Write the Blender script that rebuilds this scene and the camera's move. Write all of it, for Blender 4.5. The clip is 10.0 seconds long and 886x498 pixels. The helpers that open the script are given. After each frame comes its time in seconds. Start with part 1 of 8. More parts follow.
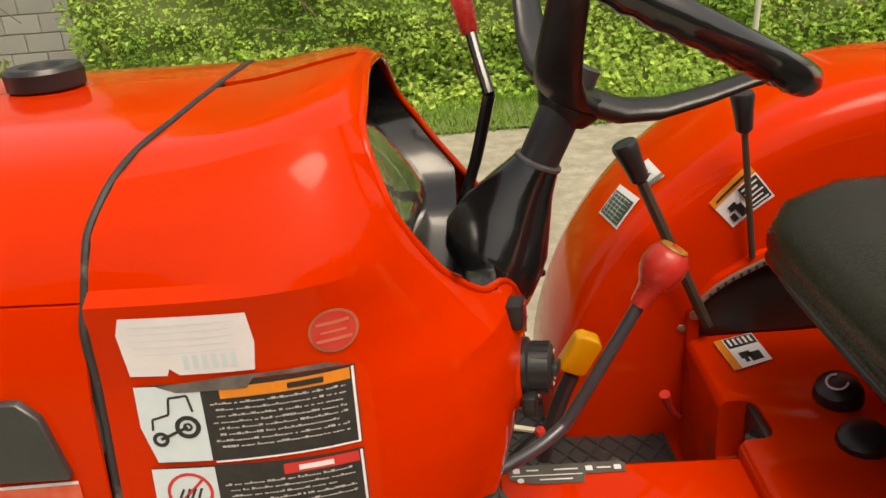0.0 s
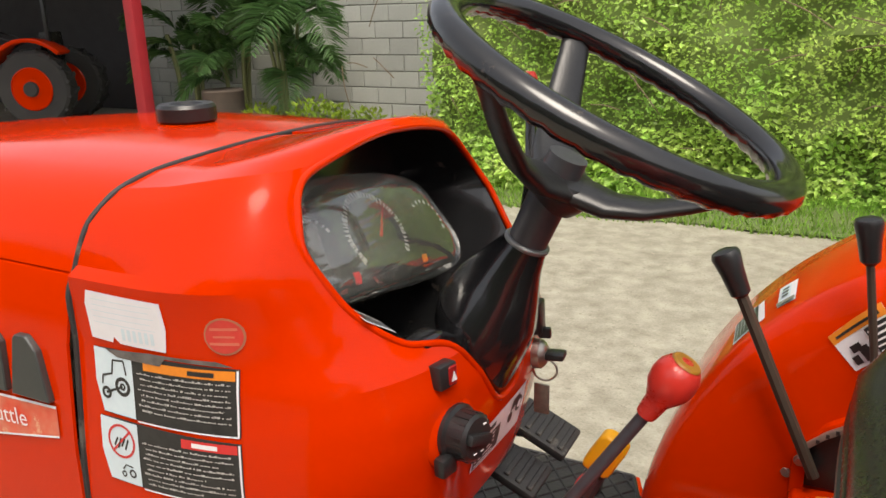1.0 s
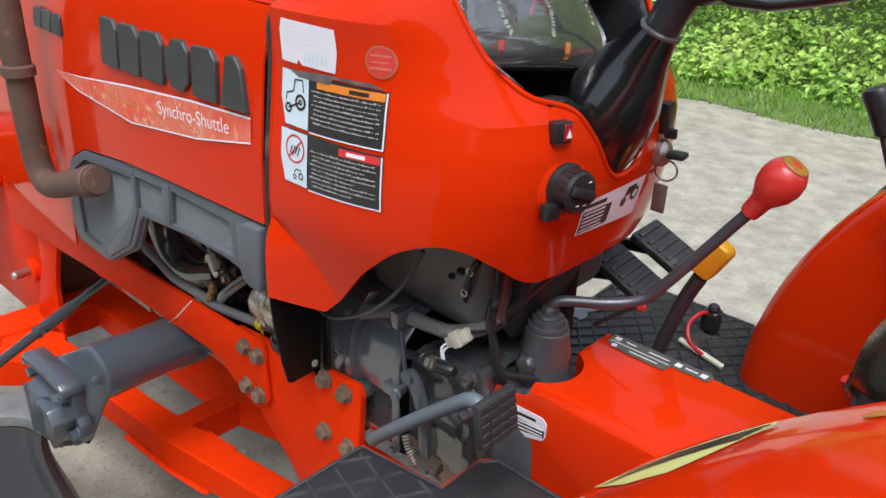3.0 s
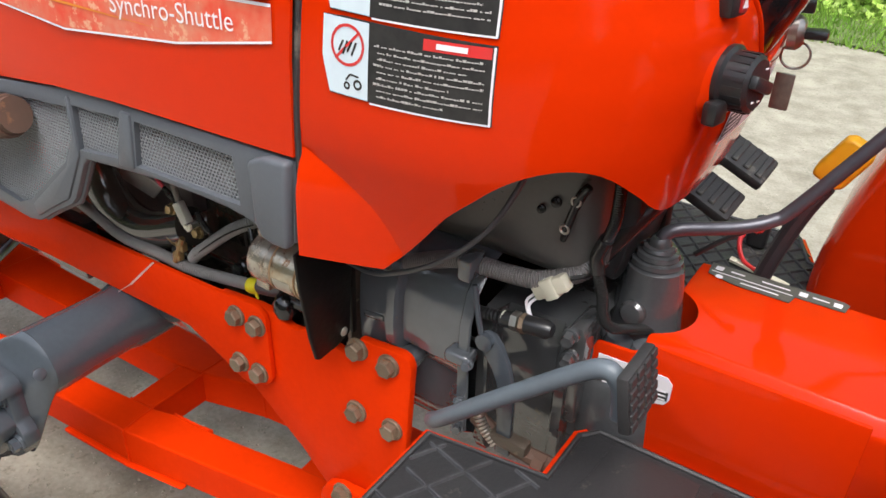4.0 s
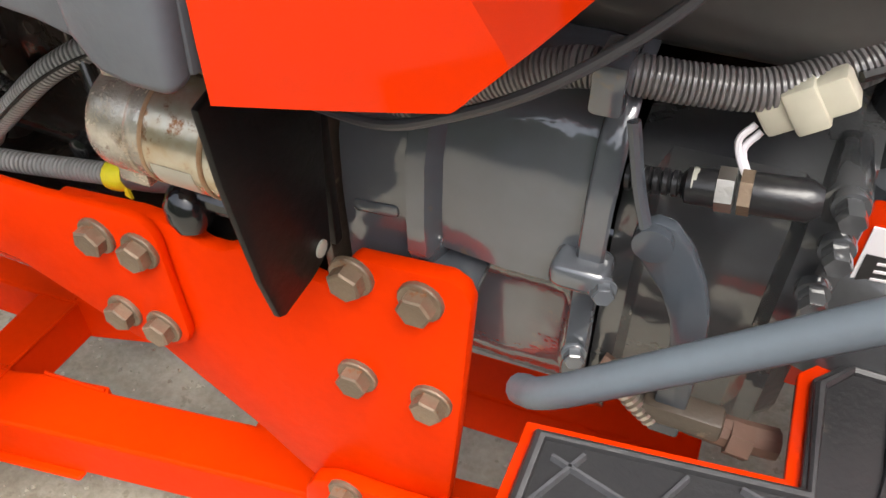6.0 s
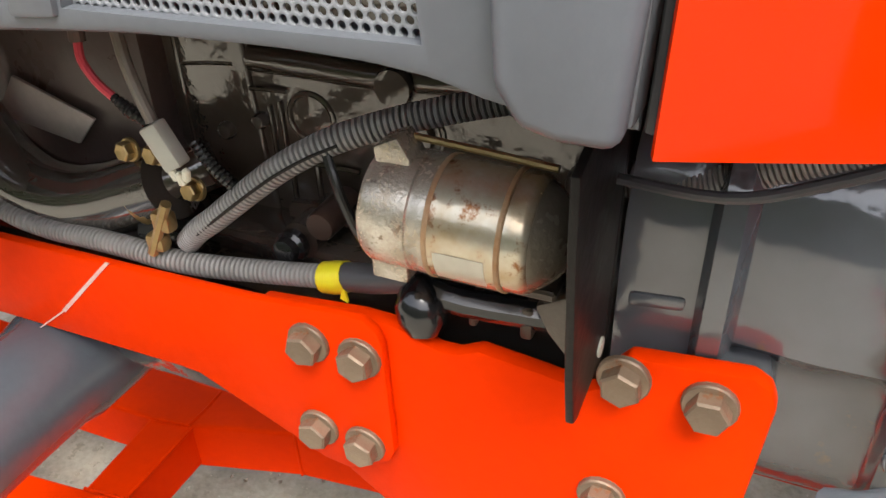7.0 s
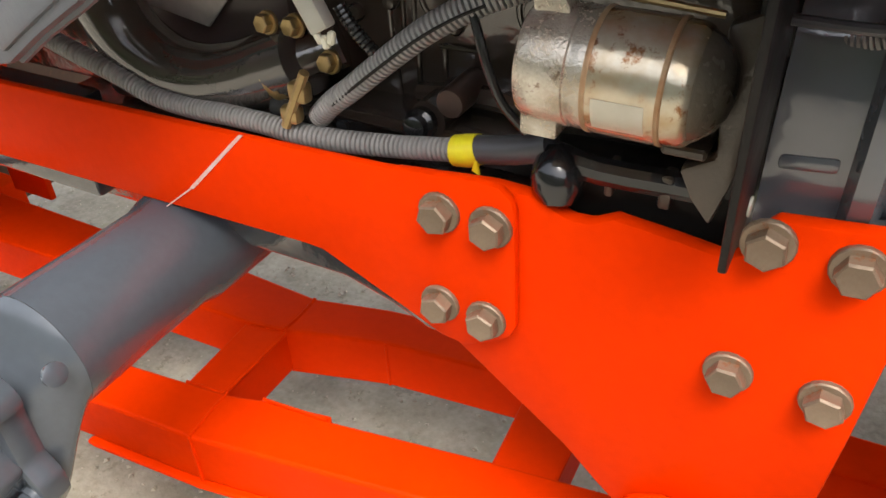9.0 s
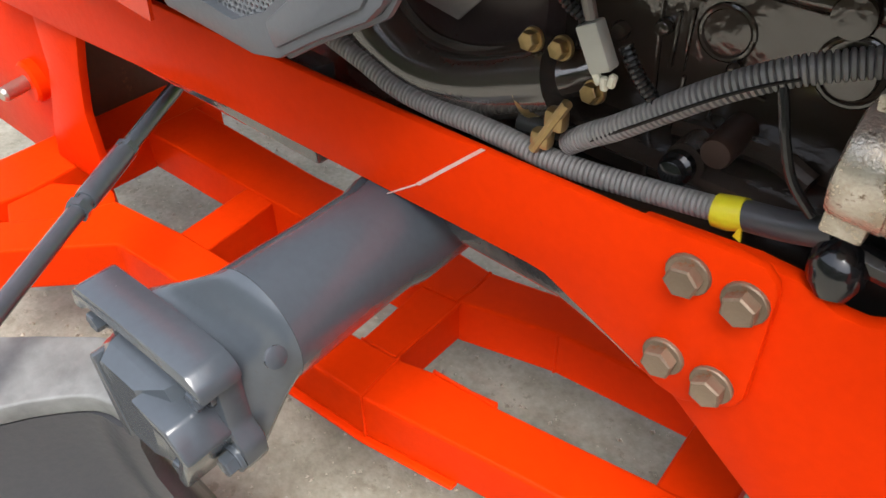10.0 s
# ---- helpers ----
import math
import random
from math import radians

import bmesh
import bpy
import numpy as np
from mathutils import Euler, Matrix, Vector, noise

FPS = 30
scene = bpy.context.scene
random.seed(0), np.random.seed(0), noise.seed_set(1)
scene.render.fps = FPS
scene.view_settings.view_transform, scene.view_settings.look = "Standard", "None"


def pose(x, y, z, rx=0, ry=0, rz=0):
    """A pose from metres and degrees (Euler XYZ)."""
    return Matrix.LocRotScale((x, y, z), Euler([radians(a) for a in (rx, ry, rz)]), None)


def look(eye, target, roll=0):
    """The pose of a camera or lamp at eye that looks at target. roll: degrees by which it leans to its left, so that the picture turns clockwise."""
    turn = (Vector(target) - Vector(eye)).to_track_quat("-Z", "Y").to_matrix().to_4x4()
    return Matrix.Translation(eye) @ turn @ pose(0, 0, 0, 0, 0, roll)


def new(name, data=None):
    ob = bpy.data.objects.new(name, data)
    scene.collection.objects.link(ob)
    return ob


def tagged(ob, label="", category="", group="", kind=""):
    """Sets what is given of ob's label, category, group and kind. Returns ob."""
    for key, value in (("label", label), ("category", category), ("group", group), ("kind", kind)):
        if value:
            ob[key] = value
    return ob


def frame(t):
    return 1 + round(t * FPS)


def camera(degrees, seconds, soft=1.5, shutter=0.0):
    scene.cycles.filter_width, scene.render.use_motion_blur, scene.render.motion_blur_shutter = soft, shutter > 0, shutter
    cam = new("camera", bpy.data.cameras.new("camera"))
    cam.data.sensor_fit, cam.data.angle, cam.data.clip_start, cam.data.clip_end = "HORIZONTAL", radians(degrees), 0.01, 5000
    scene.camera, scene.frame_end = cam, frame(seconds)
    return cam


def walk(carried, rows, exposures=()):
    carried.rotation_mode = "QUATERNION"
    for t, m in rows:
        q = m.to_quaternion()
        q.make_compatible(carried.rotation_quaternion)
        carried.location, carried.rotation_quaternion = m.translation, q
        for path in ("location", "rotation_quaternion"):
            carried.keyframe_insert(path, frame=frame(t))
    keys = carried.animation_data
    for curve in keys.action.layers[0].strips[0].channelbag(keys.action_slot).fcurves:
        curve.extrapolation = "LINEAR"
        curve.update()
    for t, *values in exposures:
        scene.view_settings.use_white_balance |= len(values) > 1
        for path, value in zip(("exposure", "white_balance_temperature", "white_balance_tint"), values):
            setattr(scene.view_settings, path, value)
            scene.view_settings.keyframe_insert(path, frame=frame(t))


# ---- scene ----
cam = camera(59.0, 10.0)
PATH = [
    (0, (0.0913, 0.007, 1.367), (0.0209, 1.5991, 0.6713), -4.5),
    (0.5, (0.2548, 0.0052, 1.36), (-0.1678, 1.5878, 0.7748), -3.4),
    (1, (0.4078, 0.033, 1.36), (-0.3713, 1.5017, 0.8504), -1.5),
    (1.5, (0.5783, 0.0278, 1.3626), (-0.4348, 1.353, 0.8704), 0.5),
    (2, (0.6357, 0.0235, 1.333), (-0.4722, 1.2565, 0.8087), 1.6),
    (2.5, (0.6209, -0.0104, 1.2983), (-0.4957, 1.1704, 0.6783), 2.5),
    (3, (0.5391, -0.0548, 1.2748), (-0.5226, 1.113, 0.5443), 2.3),
    (3.2, (0.4861, -0.0722, 1.2635), (-0.5296, 1.1122, 0.4965), 2.0),
    (4.3, (0.1878, 0.0704, 1.1409), (-0.5635, 1.3035, 0.1713), 1.3),
    (4.5, (0.14, 0.1522, 1.1148), (-0.5652, 1.3191, 0.0348), -0.2),
    (5, (0.047, 0.2217, 1.0348), (-0.5174, 1.373, -0.14), 0.8),
    (5.2, (0.0235, 0.2391, 0.9965), (-0.5052, 1.3896, -0.1957), 0.7),
    (6.3, (-0.0339, 0.2426, 0.9609), (-0.5478, 1.427, -0.2035), -0.3),
    (6.5, (-0.0643, 0.2261, 0.9626), (-0.6017, 1.4487, -0.1504), -0.6),
    (7, (-0.1365, 0.2061, 0.927), (-0.7461, 1.5261, -0.027), -2.0),
    (7.5, (-0.1974, 0.193, 0.9061), (-0.8522, 1.5635, 0.0591), -2.5),
    (8, (-0.2183, 0.1774, 0.9139), (-0.9165, 1.5383, 0.087), -2.8),
    (8.5, (-0.1974, 0.173, 0.8983), (-0.8983, 1.4835, -0.0043), -2.7),
    (9, (-0.1643, 0.153, 0.8861), (-0.86, 1.3843, -0.127), -2.4),
    (9.5, (-0.1687, 0.14, 0.9157), (-0.88, 1.2835, -0.1852), -1.8),
    (10, (-0.2513, 0.1635, 0.9339), (-1.1148, 1.1452, -0.213), -0.8),
]
S = 1.15  # the plan below is drawn at this fraction of true size and enlarged at the end
walk(cam, [(t, look(tuple(c * S for c in eye), tuple(c * S for c in target), roll)) for t, eye, target, roll in PATH], [(0, 0.52, 8200, 10), (0.5, 0.56, 7650, 10), (1.5, 0.72, 6550, 10), (3.2, 0.70, 5850, 10), (4.5, 1.18, 6450, 10), (6.5, 1.53, 6500, 10), (7.5, 1.80, 6600, 10), (8.5, 1.87, 6600, 10), (9.0, 1.50, 6600, 10), (9.5, 1.35, 6450, 10), (10, 1.32, 6250, 10)])

# ---- light ----
SUN_EL, SUN_ROT = radians(64), radians(142)
world = bpy.data.worlds.new("sky")
scene.world = world
world.use_nodes = True
wn = world.node_tree
sky = wn.nodes.new("ShaderNodeTexSky")
sky.sky_type = "NISHITA"
sky.sun_disc = False
sky.sun_elevation, sky.sun_rotation = SUN_EL, SUN_ROT
sky.air_density, sky.dust_density, sky.ozone_density = 1.0, 4.0, 1.0
# thin overcast: the sky is greyer than clear air
haze = wn.nodes.new("ShaderNodeHueSaturation")
haze.inputs["Saturation"].default_value = 0.45
wn.links.new(sky.outputs[0], haze.inputs["Color"])
wn.links.new(haze.outputs[0], wn.nodes["Background"].inputs[0])
wn.nodes["Background"].inputs[1].default_value = 0.15
sun_data = bpy.data.lights.new("sun", "SUN")
sun_data.energy, sun_data.angle, sun_data.color = 1.5, radians(32), (1.0, 0.95, 0.87)
sun = new("sun", sun_data)
sun.matrix_world = look((0, 0, 0), (-math.sin(SUN_ROT) * math.cos(SUN_EL), -math.cos(SUN_ROT) * math.cos(SUN_EL), -math.sin(SUN_EL)))


# ---- materials ----
def surface(name, colour, rough=0.5, metal=0.0, coat=0.0, second=None, big=6.0, fine=160.0, amount=0.5, bump=0.0,
            rough_vary=0.12, specks=None, speck_scale=40.0, speck_edge=0.62, random_vary=0.0, spec=0.5):
    """Colour varied at two scales, roughness broken up by grain, optional specks (dirt, wear) and fine relief."""
    m = bpy.data.materials.new(name)
    m.use_nodes = True
    n, l = m.node_tree.nodes, m.node_tree.links
    b = n["Principled BSDF"]
    tc = n.new("ShaderNodeTexCoord")
    na, nb = n.new("ShaderNodeTexNoise"), n.new("ShaderNodeTexNoise")
    na.inputs["Scale"].default_value, na.inputs["Detail"].default_value = big, 4
    nb.inputs["Scale"].default_value, nb.inputs["Detail"].default_value = fine, 3
    for k in (na, nb):
        l.new(tc.outputs["Object"], k.inputs["Vector"])
    second = second or tuple(c * 0.8 for c in colour)
    mix = n.new("ShaderNodeMix")
    mix.data_type = "RGBA"
    mix.inputs[6].default_value, mix.inputs[7].default_value = (*colour, 1), (*second, 1)
    ramp = n.new("ShaderNodeMapRange")
    ramp.inputs[1].default_value, ramp.inputs[2].default_value = 0.35, 0.68
    ramp.inputs[3].default_value, ramp.inputs[4].default_value = 0.0, amount
    add = n.new("ShaderNodeMath")
    add.operation = "MULTIPLY_ADD"
    add.inputs[1].default_value = 0.35
    l.new(nb.outputs["Fac"], add.inputs[0])
    scale = n.new("ShaderNodeMath")
    scale.operation = "MULTIPLY"
    scale.inputs[1].default_value = 0.65
    l.new(na.outputs["Fac"], scale.inputs[0])
    l.new(scale.outputs[0], add.inputs[2])
    l.new(add.outputs[0], ramp.inputs[0])
    l.new(ramp.outputs[0], mix.inputs[0])
    out = mix.outputs[2]
    if specks:
        ns = n.new("ShaderNodeTexNoise")
        ns.inputs["Scale"].default_value, ns.inputs["Detail"].default_value, ns.inputs["Roughness"].default_value = speck_scale, 6, 0.7
        l.new(tc.outputs["Object"], ns.inputs["Vector"])
        mr = n.new("ShaderNodeMapRange")
        mr.inputs[1].default_value, mr.inputs[2].default_value = speck_edge, speck_edge + 0.06
        l.new(ns.outputs["Fac"], mr.inputs[0])
        mx = n.new("ShaderNodeMix")
        mx.data_type = "RGBA"
        mx.inputs[7].default_value = (*specks, 1)
        l.new(mr.outputs[0], mx.inputs[0])
        l.new(out, mx.inputs[6])
        out = mx.outputs[2]
    if random_vary:
        oi, geo = n.new("ShaderNodeObjectInfo"), n.new("ShaderNodeNewGeometry")
        s = n.new("ShaderNodeMath")
        l.new(oi.outputs["Random"], s.inputs[0])
        l.new(geo.outputs["Random Per Island"], s.inputs[1])
        fr = n.new("ShaderNodeMath")
        fr.operation = "FRACT"
        l.new(s.outputs[0], fr.inputs[0])
        mr2 = n.new("ShaderNodeMapRange")
        mr2.inputs[3].default_value, mr2.inputs[4].default_value = 1 - random_vary, 1 + random_vary
        l.new(fr.outputs[0], mr2.inputs[0])
        hv = n.new("ShaderNodeHueSaturation")
        l.new(mr2.outputs[0], hv.inputs["Value"])
        l.new(out, hv.inputs["Color"])
        out = hv.outputs[0]
    l.new(out, b.inputs["Base Color"])
    rr = n.new("ShaderNodeMapRange")
    rr.inputs[3].default_value, rr.inputs[4].default_value = max(0.02, rough - rough_vary), min(1, rough + rough_vary)
    l.new(add.outputs[0], rr.inputs[0])
    l.new(rr.outputs[0], b.inputs["Roughness"])
    b.inputs["Metallic"].default_value = metal
    b.inputs["Specular IOR Level"].default_value = spec
    b.inputs["Coat Weight"].default_value, b.inputs["Coat Roughness"].default_value = coat, 0.06
    if bump:
        bp = n.new("ShaderNodeBump")
        bp.inputs["Strength"].default_value, bp.inputs["Distance"].default_value = bump, 0.002
        l.new(nb.outputs["Fac"], bp.inputs["Height"])
        l.new(bp.outputs[0], b.inputs["Normal"])
        l.new(bp.outputs[0], b.inputs["Coat Normal"])
    return m


RED = surface("red_paint", (0.61, 0.027, 0.0006), 0.08, coat=0.0, second=(0.55, 0.022, 0.0006), big=3, fine=60, rough_vary=0.05, spec=0.16)
RED_F = surface("red_frame_paint", (0.72, 0.033, 0.0003), 0.36, coat=0.0, spec=0.025, second=(0.58, 0.022, 0.0003), big=9, fine=120, bump=0.12,
                specks=(0.30, 0.05, 0.02), speck_scale=30, speck_edge=0.70)

BLACK = surface("black_plastic", (0.014, 0.014, 0.015), 0.34, second=(0.03, 0.03, 0.03), big=12, fine=300, bump=0.15)
RUBBER = surface("black_rubber", (0.022, 0.022, 0.023), 0.62, second=(0.05, 0.05, 0.048), big=10, fine=240, bump=0.3, specks=(0.10, 0.095, 0.08), speck_scale=18, speck_edge=0.60)
GLOSS_BLACK = surface("gloss_black_paint", (0.010, 0.010, 0.011), 0.18, coat=0.4, second=(0.02, 0.02, 0.02), big=10, specks=(0.06, 0.05, 0.04), speck_scale=35, speck_edge=0.64)
GREY = surface("grey_paint", (0.057, 0.067, 0.079), 0.22, coat=0.35, second=(0.040, 0.047, 0.055), big=8, fine=140, bump=0.12, specks=(0.05, 0.05, 0.05), speck_scale=25, speck_edge=0.66)
PEDAL = surface("blue_grey_pedal_paint", (0.125, 0.150, 0.172), 0.42, second=(0.095, 0.112, 0.128), big=14, fine=160, bump=0.15, specks=(0.05, 0.048, 0.046), speck_scale=38, speck_edge=0.68)
GREY_L = surface("pale_grey_plastic", (0.102, 0.112, 0.126), 0.42, second=(0.084, 0.092, 0.104), big=6, fine=260, bump=0.1, spec=0.35)
CAST = surface("dark_grey_cast_iron", (0.088, 0.097, 0.108), 0.14, coat=1.0, spec=0.6, second=(0.052, 0.056, 0.060), big=11, fine=48, bump=0.42, specks=(0.12, 0.10, 0.075), speck_scale=18, speck_edge=0.62)
# darker copy of CAST; on the gearbox its colour carries the shade
CAST_D = surface("darkened_cast_iron", (0.058, 0.060, 0.062), 0.12, coat=1.0, spec=0.6, second=(0.030, 0.030, 0.028), big=14, fine=48, bump=0.45, specks=(0.09, 0.075, 0.055), speck_scale=22, speck_edge=0.63)
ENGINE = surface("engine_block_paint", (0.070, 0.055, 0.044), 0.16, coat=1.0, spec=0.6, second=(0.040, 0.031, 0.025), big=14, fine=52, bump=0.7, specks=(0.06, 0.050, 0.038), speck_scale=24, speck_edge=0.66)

ZINC = surface("yellow_zinc_bolt", (0.20, 0.148, 0.100), 0.50, metal=0.35, second=(0.15, 0.098, 0.064), big=60, fine=400, bump=0.3, specks=(0.20, 0.09, 0.04), speck_scale=90, speck_edge=0.60, random_vary=0.2)
STEEL = surface("bare_steel", (0.50, 0.47, 0.42), 0.34, metal=0.9, second=(0.36, 0.33, 0.28), big=40, fine=300, bump=0.15)
FILTER = surface("filter_can_paint", (0.60, 0.57, 0.47), 0.24, metal=0.65, second=(0.40, 0.27, 0.13), big=32, fine=120, amount=1.0, bump=0.25, specks=(0.26, 0.11, 0.04), speck_scale=42, speck_edge=0.545)
DOME = surface("oily_filter_dome", (0.16, 0.135, 0.098), 0.26, metal=0.3, second=(0.085, 0.068, 0.048), big=30, fine=200, bump=0.25)
OILY = surface("oily_brown_steel", (0.072, 0.055, 0.040), 0.36, second=(0.036, 0.027, 0.020), big=30, fine=180, bump=0.35, specks=(0.16, 0.12, 0.08), speck_scale=60, speck_edge=0.60)
BROWN = surface("oily_brown_casting", (0.075, 0.054, 0.038), 0.34, coat=0.3, second=(0.036, 0.027, 0.020), big=30, fine=150, bump=0.4, specks=(0.22, 0.17, 0.12), speck_scale=55, speck_edge=0.62)
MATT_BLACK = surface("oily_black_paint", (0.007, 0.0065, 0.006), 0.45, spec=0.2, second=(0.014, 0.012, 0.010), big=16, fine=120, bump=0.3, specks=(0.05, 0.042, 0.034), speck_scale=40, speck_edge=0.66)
FILTER_R = surface("filter_can_rough_end", (0.60, 0.56, 0.48), 0.26, metal=0.6, second=(0.30, 0.23, 0.15), big=70, fine=600, bump=0.22, amount=0.9, specks=(0.16, 0.11, 0.07), speck_scale=110, speck_edge=0.60)
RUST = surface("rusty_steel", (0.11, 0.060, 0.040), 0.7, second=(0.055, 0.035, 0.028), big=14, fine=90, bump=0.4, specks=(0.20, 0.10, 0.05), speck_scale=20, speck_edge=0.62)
RUST_O = surface("orange_rust", (0.26, 0.125, 0.050), 0.55, metal=0.2, second=(0.40, 0.30, 0.18), big=60, fine=260, amount=0.8, bump=0.3)
BRASS = surface("brass_fitting", (0.36, 0.26, 0.115), 0.32, metal=0.75, second=(0.20, 0.135, 0.06), big=60, fine=300, bump=0.2)
HOSE = surface("grey_conduit", (0.24, 0.235, 0.228), 0.38, second=(0.17, 0.166, 0.16), big=30, fine=200, bump=0.2)
HOSE_D = surface("dark_brown_conduit", (0.20, 0.19, 0.185), 0.30, coat=0.3, second=(0.13, 0.12, 0.115), big=30, fine=200, bump=0.2)
HOSE_B = surface("black_hose", (0.018, 0.018, 0.018), 0.22, second=(0.03, 0.03, 0.028), big=18, fine=160, bump=0.12)
HOSE_W = surface("wet_black_hose", (0.050, 0.044, 0.038), 0.08, coat=1.0, rough_vary=0.04, spec=0.6, second=(0.034, 0.029, 0.025), big=16, fine=420, bump=0.03, specks=(0.08, 0.07, 0.06), speck_scale=60, speck_edge=0.66)
YELLOW = surface("yellow_tape", (0.70, 0.64, 0.02), 0.40, second=(0.62, 0.46, 0.02), big=60, fine=300)
TEXT = surface("print_grey", (0.50, 0.49, 0.46), 0.45)
AMBER = surface("amber_yellow_plastic", (0.80, 0.38, 0.008), 0.38, second=(0.72, 0.32, 0.008), big=18, fine=150)
WHITE = surface("white_sticker", (0.80, 0.78, 0.80), 0.4, second=(0.70, 0.68, 0.70), big=30, fine=120)
PALE = surface("pale_blue_sticker", (0.62, 0.72, 0.76), 0.4, second=(0.52, 0.62, 0.68), big=40)
INK = surface("black_ink", (0.018, 0.018, 0.018), 0.4, second=(0.05, 0.048, 0.045), big=80, fine=300)
ORANGE = surface("orange_ink", (0.75, 0.24, 0.02), 0.4, second=(0.55, 0.17, 0.02), big=90, fine=300)
REDINK = surface("red_ink", (0.62, 0.030, 0.030), 0.4, second=(0.5, 0.05, 0.04), big=90)
FADED = surface("faded_red_sticker", (0.55, 0.035, 0.028), 0.4, second=(0.62, 0.08, 0.05), big=80)
PINK = surface("pink_wire", (0.75, 0.09, 0.12), 0.4)
CREAM = surface("cream_plastic", (0.62, 0.60, 0.47), 0.4, second=(0.50, 0.47, 0.36), big=40)
CLEARISH = surface("milky_plastic", (0.40, 0.40, 0.34), 0.35, second=(0.30, 0.29, 0.24), big=50)
GRIP_RED = surface("orange_red_grip_plastic", (0.66, 0.042, 0.010), 0.25, coat=0.2, second=(0.58, 0.034, 0.008), big=12, fine=200)
KNOB_RED = surface("red_knob_plastic", (0.66, 0.040, 0.028), 0.28, coat=0.2, second=(0.58, 0.035, 0.025), big=12, fine=200)
SEAT = surface("dark_olive_vinyl", (0.020, 0.020, 0.014), 0.26, coat=0.05, spec=0.28, second=(0.012, 0.012, 0.009), big=7, fine=320, bump=0.25)
MAT = surface("dirty_rubber_mat", (0.022, 0.022, 0.024), 0.45, second=(0.042, 0.041, 0.040), big=9, fine=180, bump=0.35, specks=(0.12, 0.11, 0.09), speck_scale=14, speck_edge=0.62)
BADGE = surface("dark_badge_plastic", (0.055, 0.060, 0.060), 0.35, metal=0.4, second=(0.09, 0.09, 0.085), big=30, fine=300)
DIAL = surface("gauge_face", (0.022, 0.023, 0.018), 0.5, second=(0.014, 0.015, 0.012), big=9)
SIGNAL = surface("reflector_yellow", (0.74, 0.76, 0.26), 0.35, second=(0.66, 0.66, 0.20), big=40)


def glass(name, colour, rough):
    m = bpy.data.materials.new(name)
    m.use_nodes = True
    b = m.node_tree.nodes["Principled BSDF"]
    b.inputs["Base Color"].default_value = (*colour, 1)
    b.inputs["Roughness"].default_value, b.inputs["IOR"].default_value = rough, 1.9
    b.inputs["Transmission Weight"].default_value = 0.95
    b.inputs["Coat Weight"].default_value, b.inputs["Coat Roughness"].default_value = 1.0, 0.04
    n, l = m.node_tree.nodes, m.node_tree.links
    w = n.new("ShaderNodeTexNoise")
    w.inputs["Scale"].default_value, w.inputs["Detail"].default_value = 45, 5
    r = n.new("ShaderNodeMapRange")
    r.inputs[1].default_value, r.inputs[2].default_value, r.inputs[3].default_value, r.inputs[4].default_value = 0.35, 0.7, rough * 0.5, rough * 2
    l.new(w.outputs["Fac"], r.inputs[0])
    l.new(r.outputs[0], b.inputs["Roughness"])
    # fine sideways ripples of the moulded sheet
    tc, mp, rip, bp = n.new("ShaderNodeTexCoord"), n.new("ShaderNodeMapping"), n.new("ShaderNodeTexNoise"), n.new("ShaderNodeBump")
    mp.inputs["Scale"].default_value = (55, 5, 55)
    rip.inputs["Scale"].default_value, rip.inputs["Detail"].default_value = 1.0, 3
    bp.inputs["Strength"].default_value, bp.inputs["Distance"].default_value = 0.5, 0.004
    l.new(tc.outputs["Object"], mp.inputs["Vector"])
    l.new(mp.outputs[0], rip.inputs["Vector"])
    l.new(rip.outputs["Fac"], bp.inputs["Height"])
    l.new(bp.outputs[0], b.inputs["Coat Normal"])
    l.new(bp.outputs[0], b.inputs["Normal"])
    return m


LENS = glass("clear_instrument_cover", (0.93, 0.94, 0.90), 0.03)


# ---- building helpers ----
def world_of(ob):
    p = Vector((0, 0, 0))
    while ob:
        p += ob.location
        ob = ob.parent
    return p


def mesh_from(bm, name, mat, angle=34):
    me = bpy.data.meshes.new(name)
    bmesh.ops.recalc_face_normals(bm, faces=bm.faces)
    bm.to_mesh(me)
    bm.free()
    me.materials.append(mat)
    me.shade_smooth()
    me.set_sharp_from_angle(angle=radians(angle))
    return me


def part(name, bm, mat, parent, label="", angle=34):
    ob = new(name, mesh_from(bm, name, mat, angle) if isinstance(bm, bmesh.types.BMesh) else bm)
    ob.parent = parent
    if parent:
        ob.location = -world_of(parent)
    return tagged(ob, label)


def piece(name, me, parent, m, label=""):
    """A repeat that shares its mesh, placed by a world matrix."""
    ob = new(name, me)
    ob.parent = parent
    ob.matrix_basis = Matrix.Translation(-world_of(parent)) @ m
    return tagged(ob, label)


def thing(name, loc, label, category, group="", kind=""):
    ob = new(name)
    ob.location = loc
    ob.empty_display_size = 0.05
    return tagged(ob, label, category, group, kind)


def merge(*bms):
    out = bms[0]
    for b in bms[1:]:
        me = bpy.data.meshes.new("tmp")
        b.to_mesh(me)
        b.free()
        out.from_mesh(me)
        bpy.data.meshes.remove(me)
    return out


def box(lo, hi, bevel=0.0, seg=2, m=None):
    bm = bmesh.new()
    bmesh.ops.create_cube(bm, size=1)
    for v in bm.verts:
        for i in range(3):
            v.co[i] = (lo[i] + hi[i]) / 2 + v.co[i] * (hi[i] - lo[i])
    if bevel:
        bmesh.ops.bevel(bm, geom=bm.edges[:], offset=bevel, segments=seg, affect="EDGES", profile=0.5)
    if m:
        bmesh.ops.transform(bm, matrix=m, verts=bm.verts)
    return bm


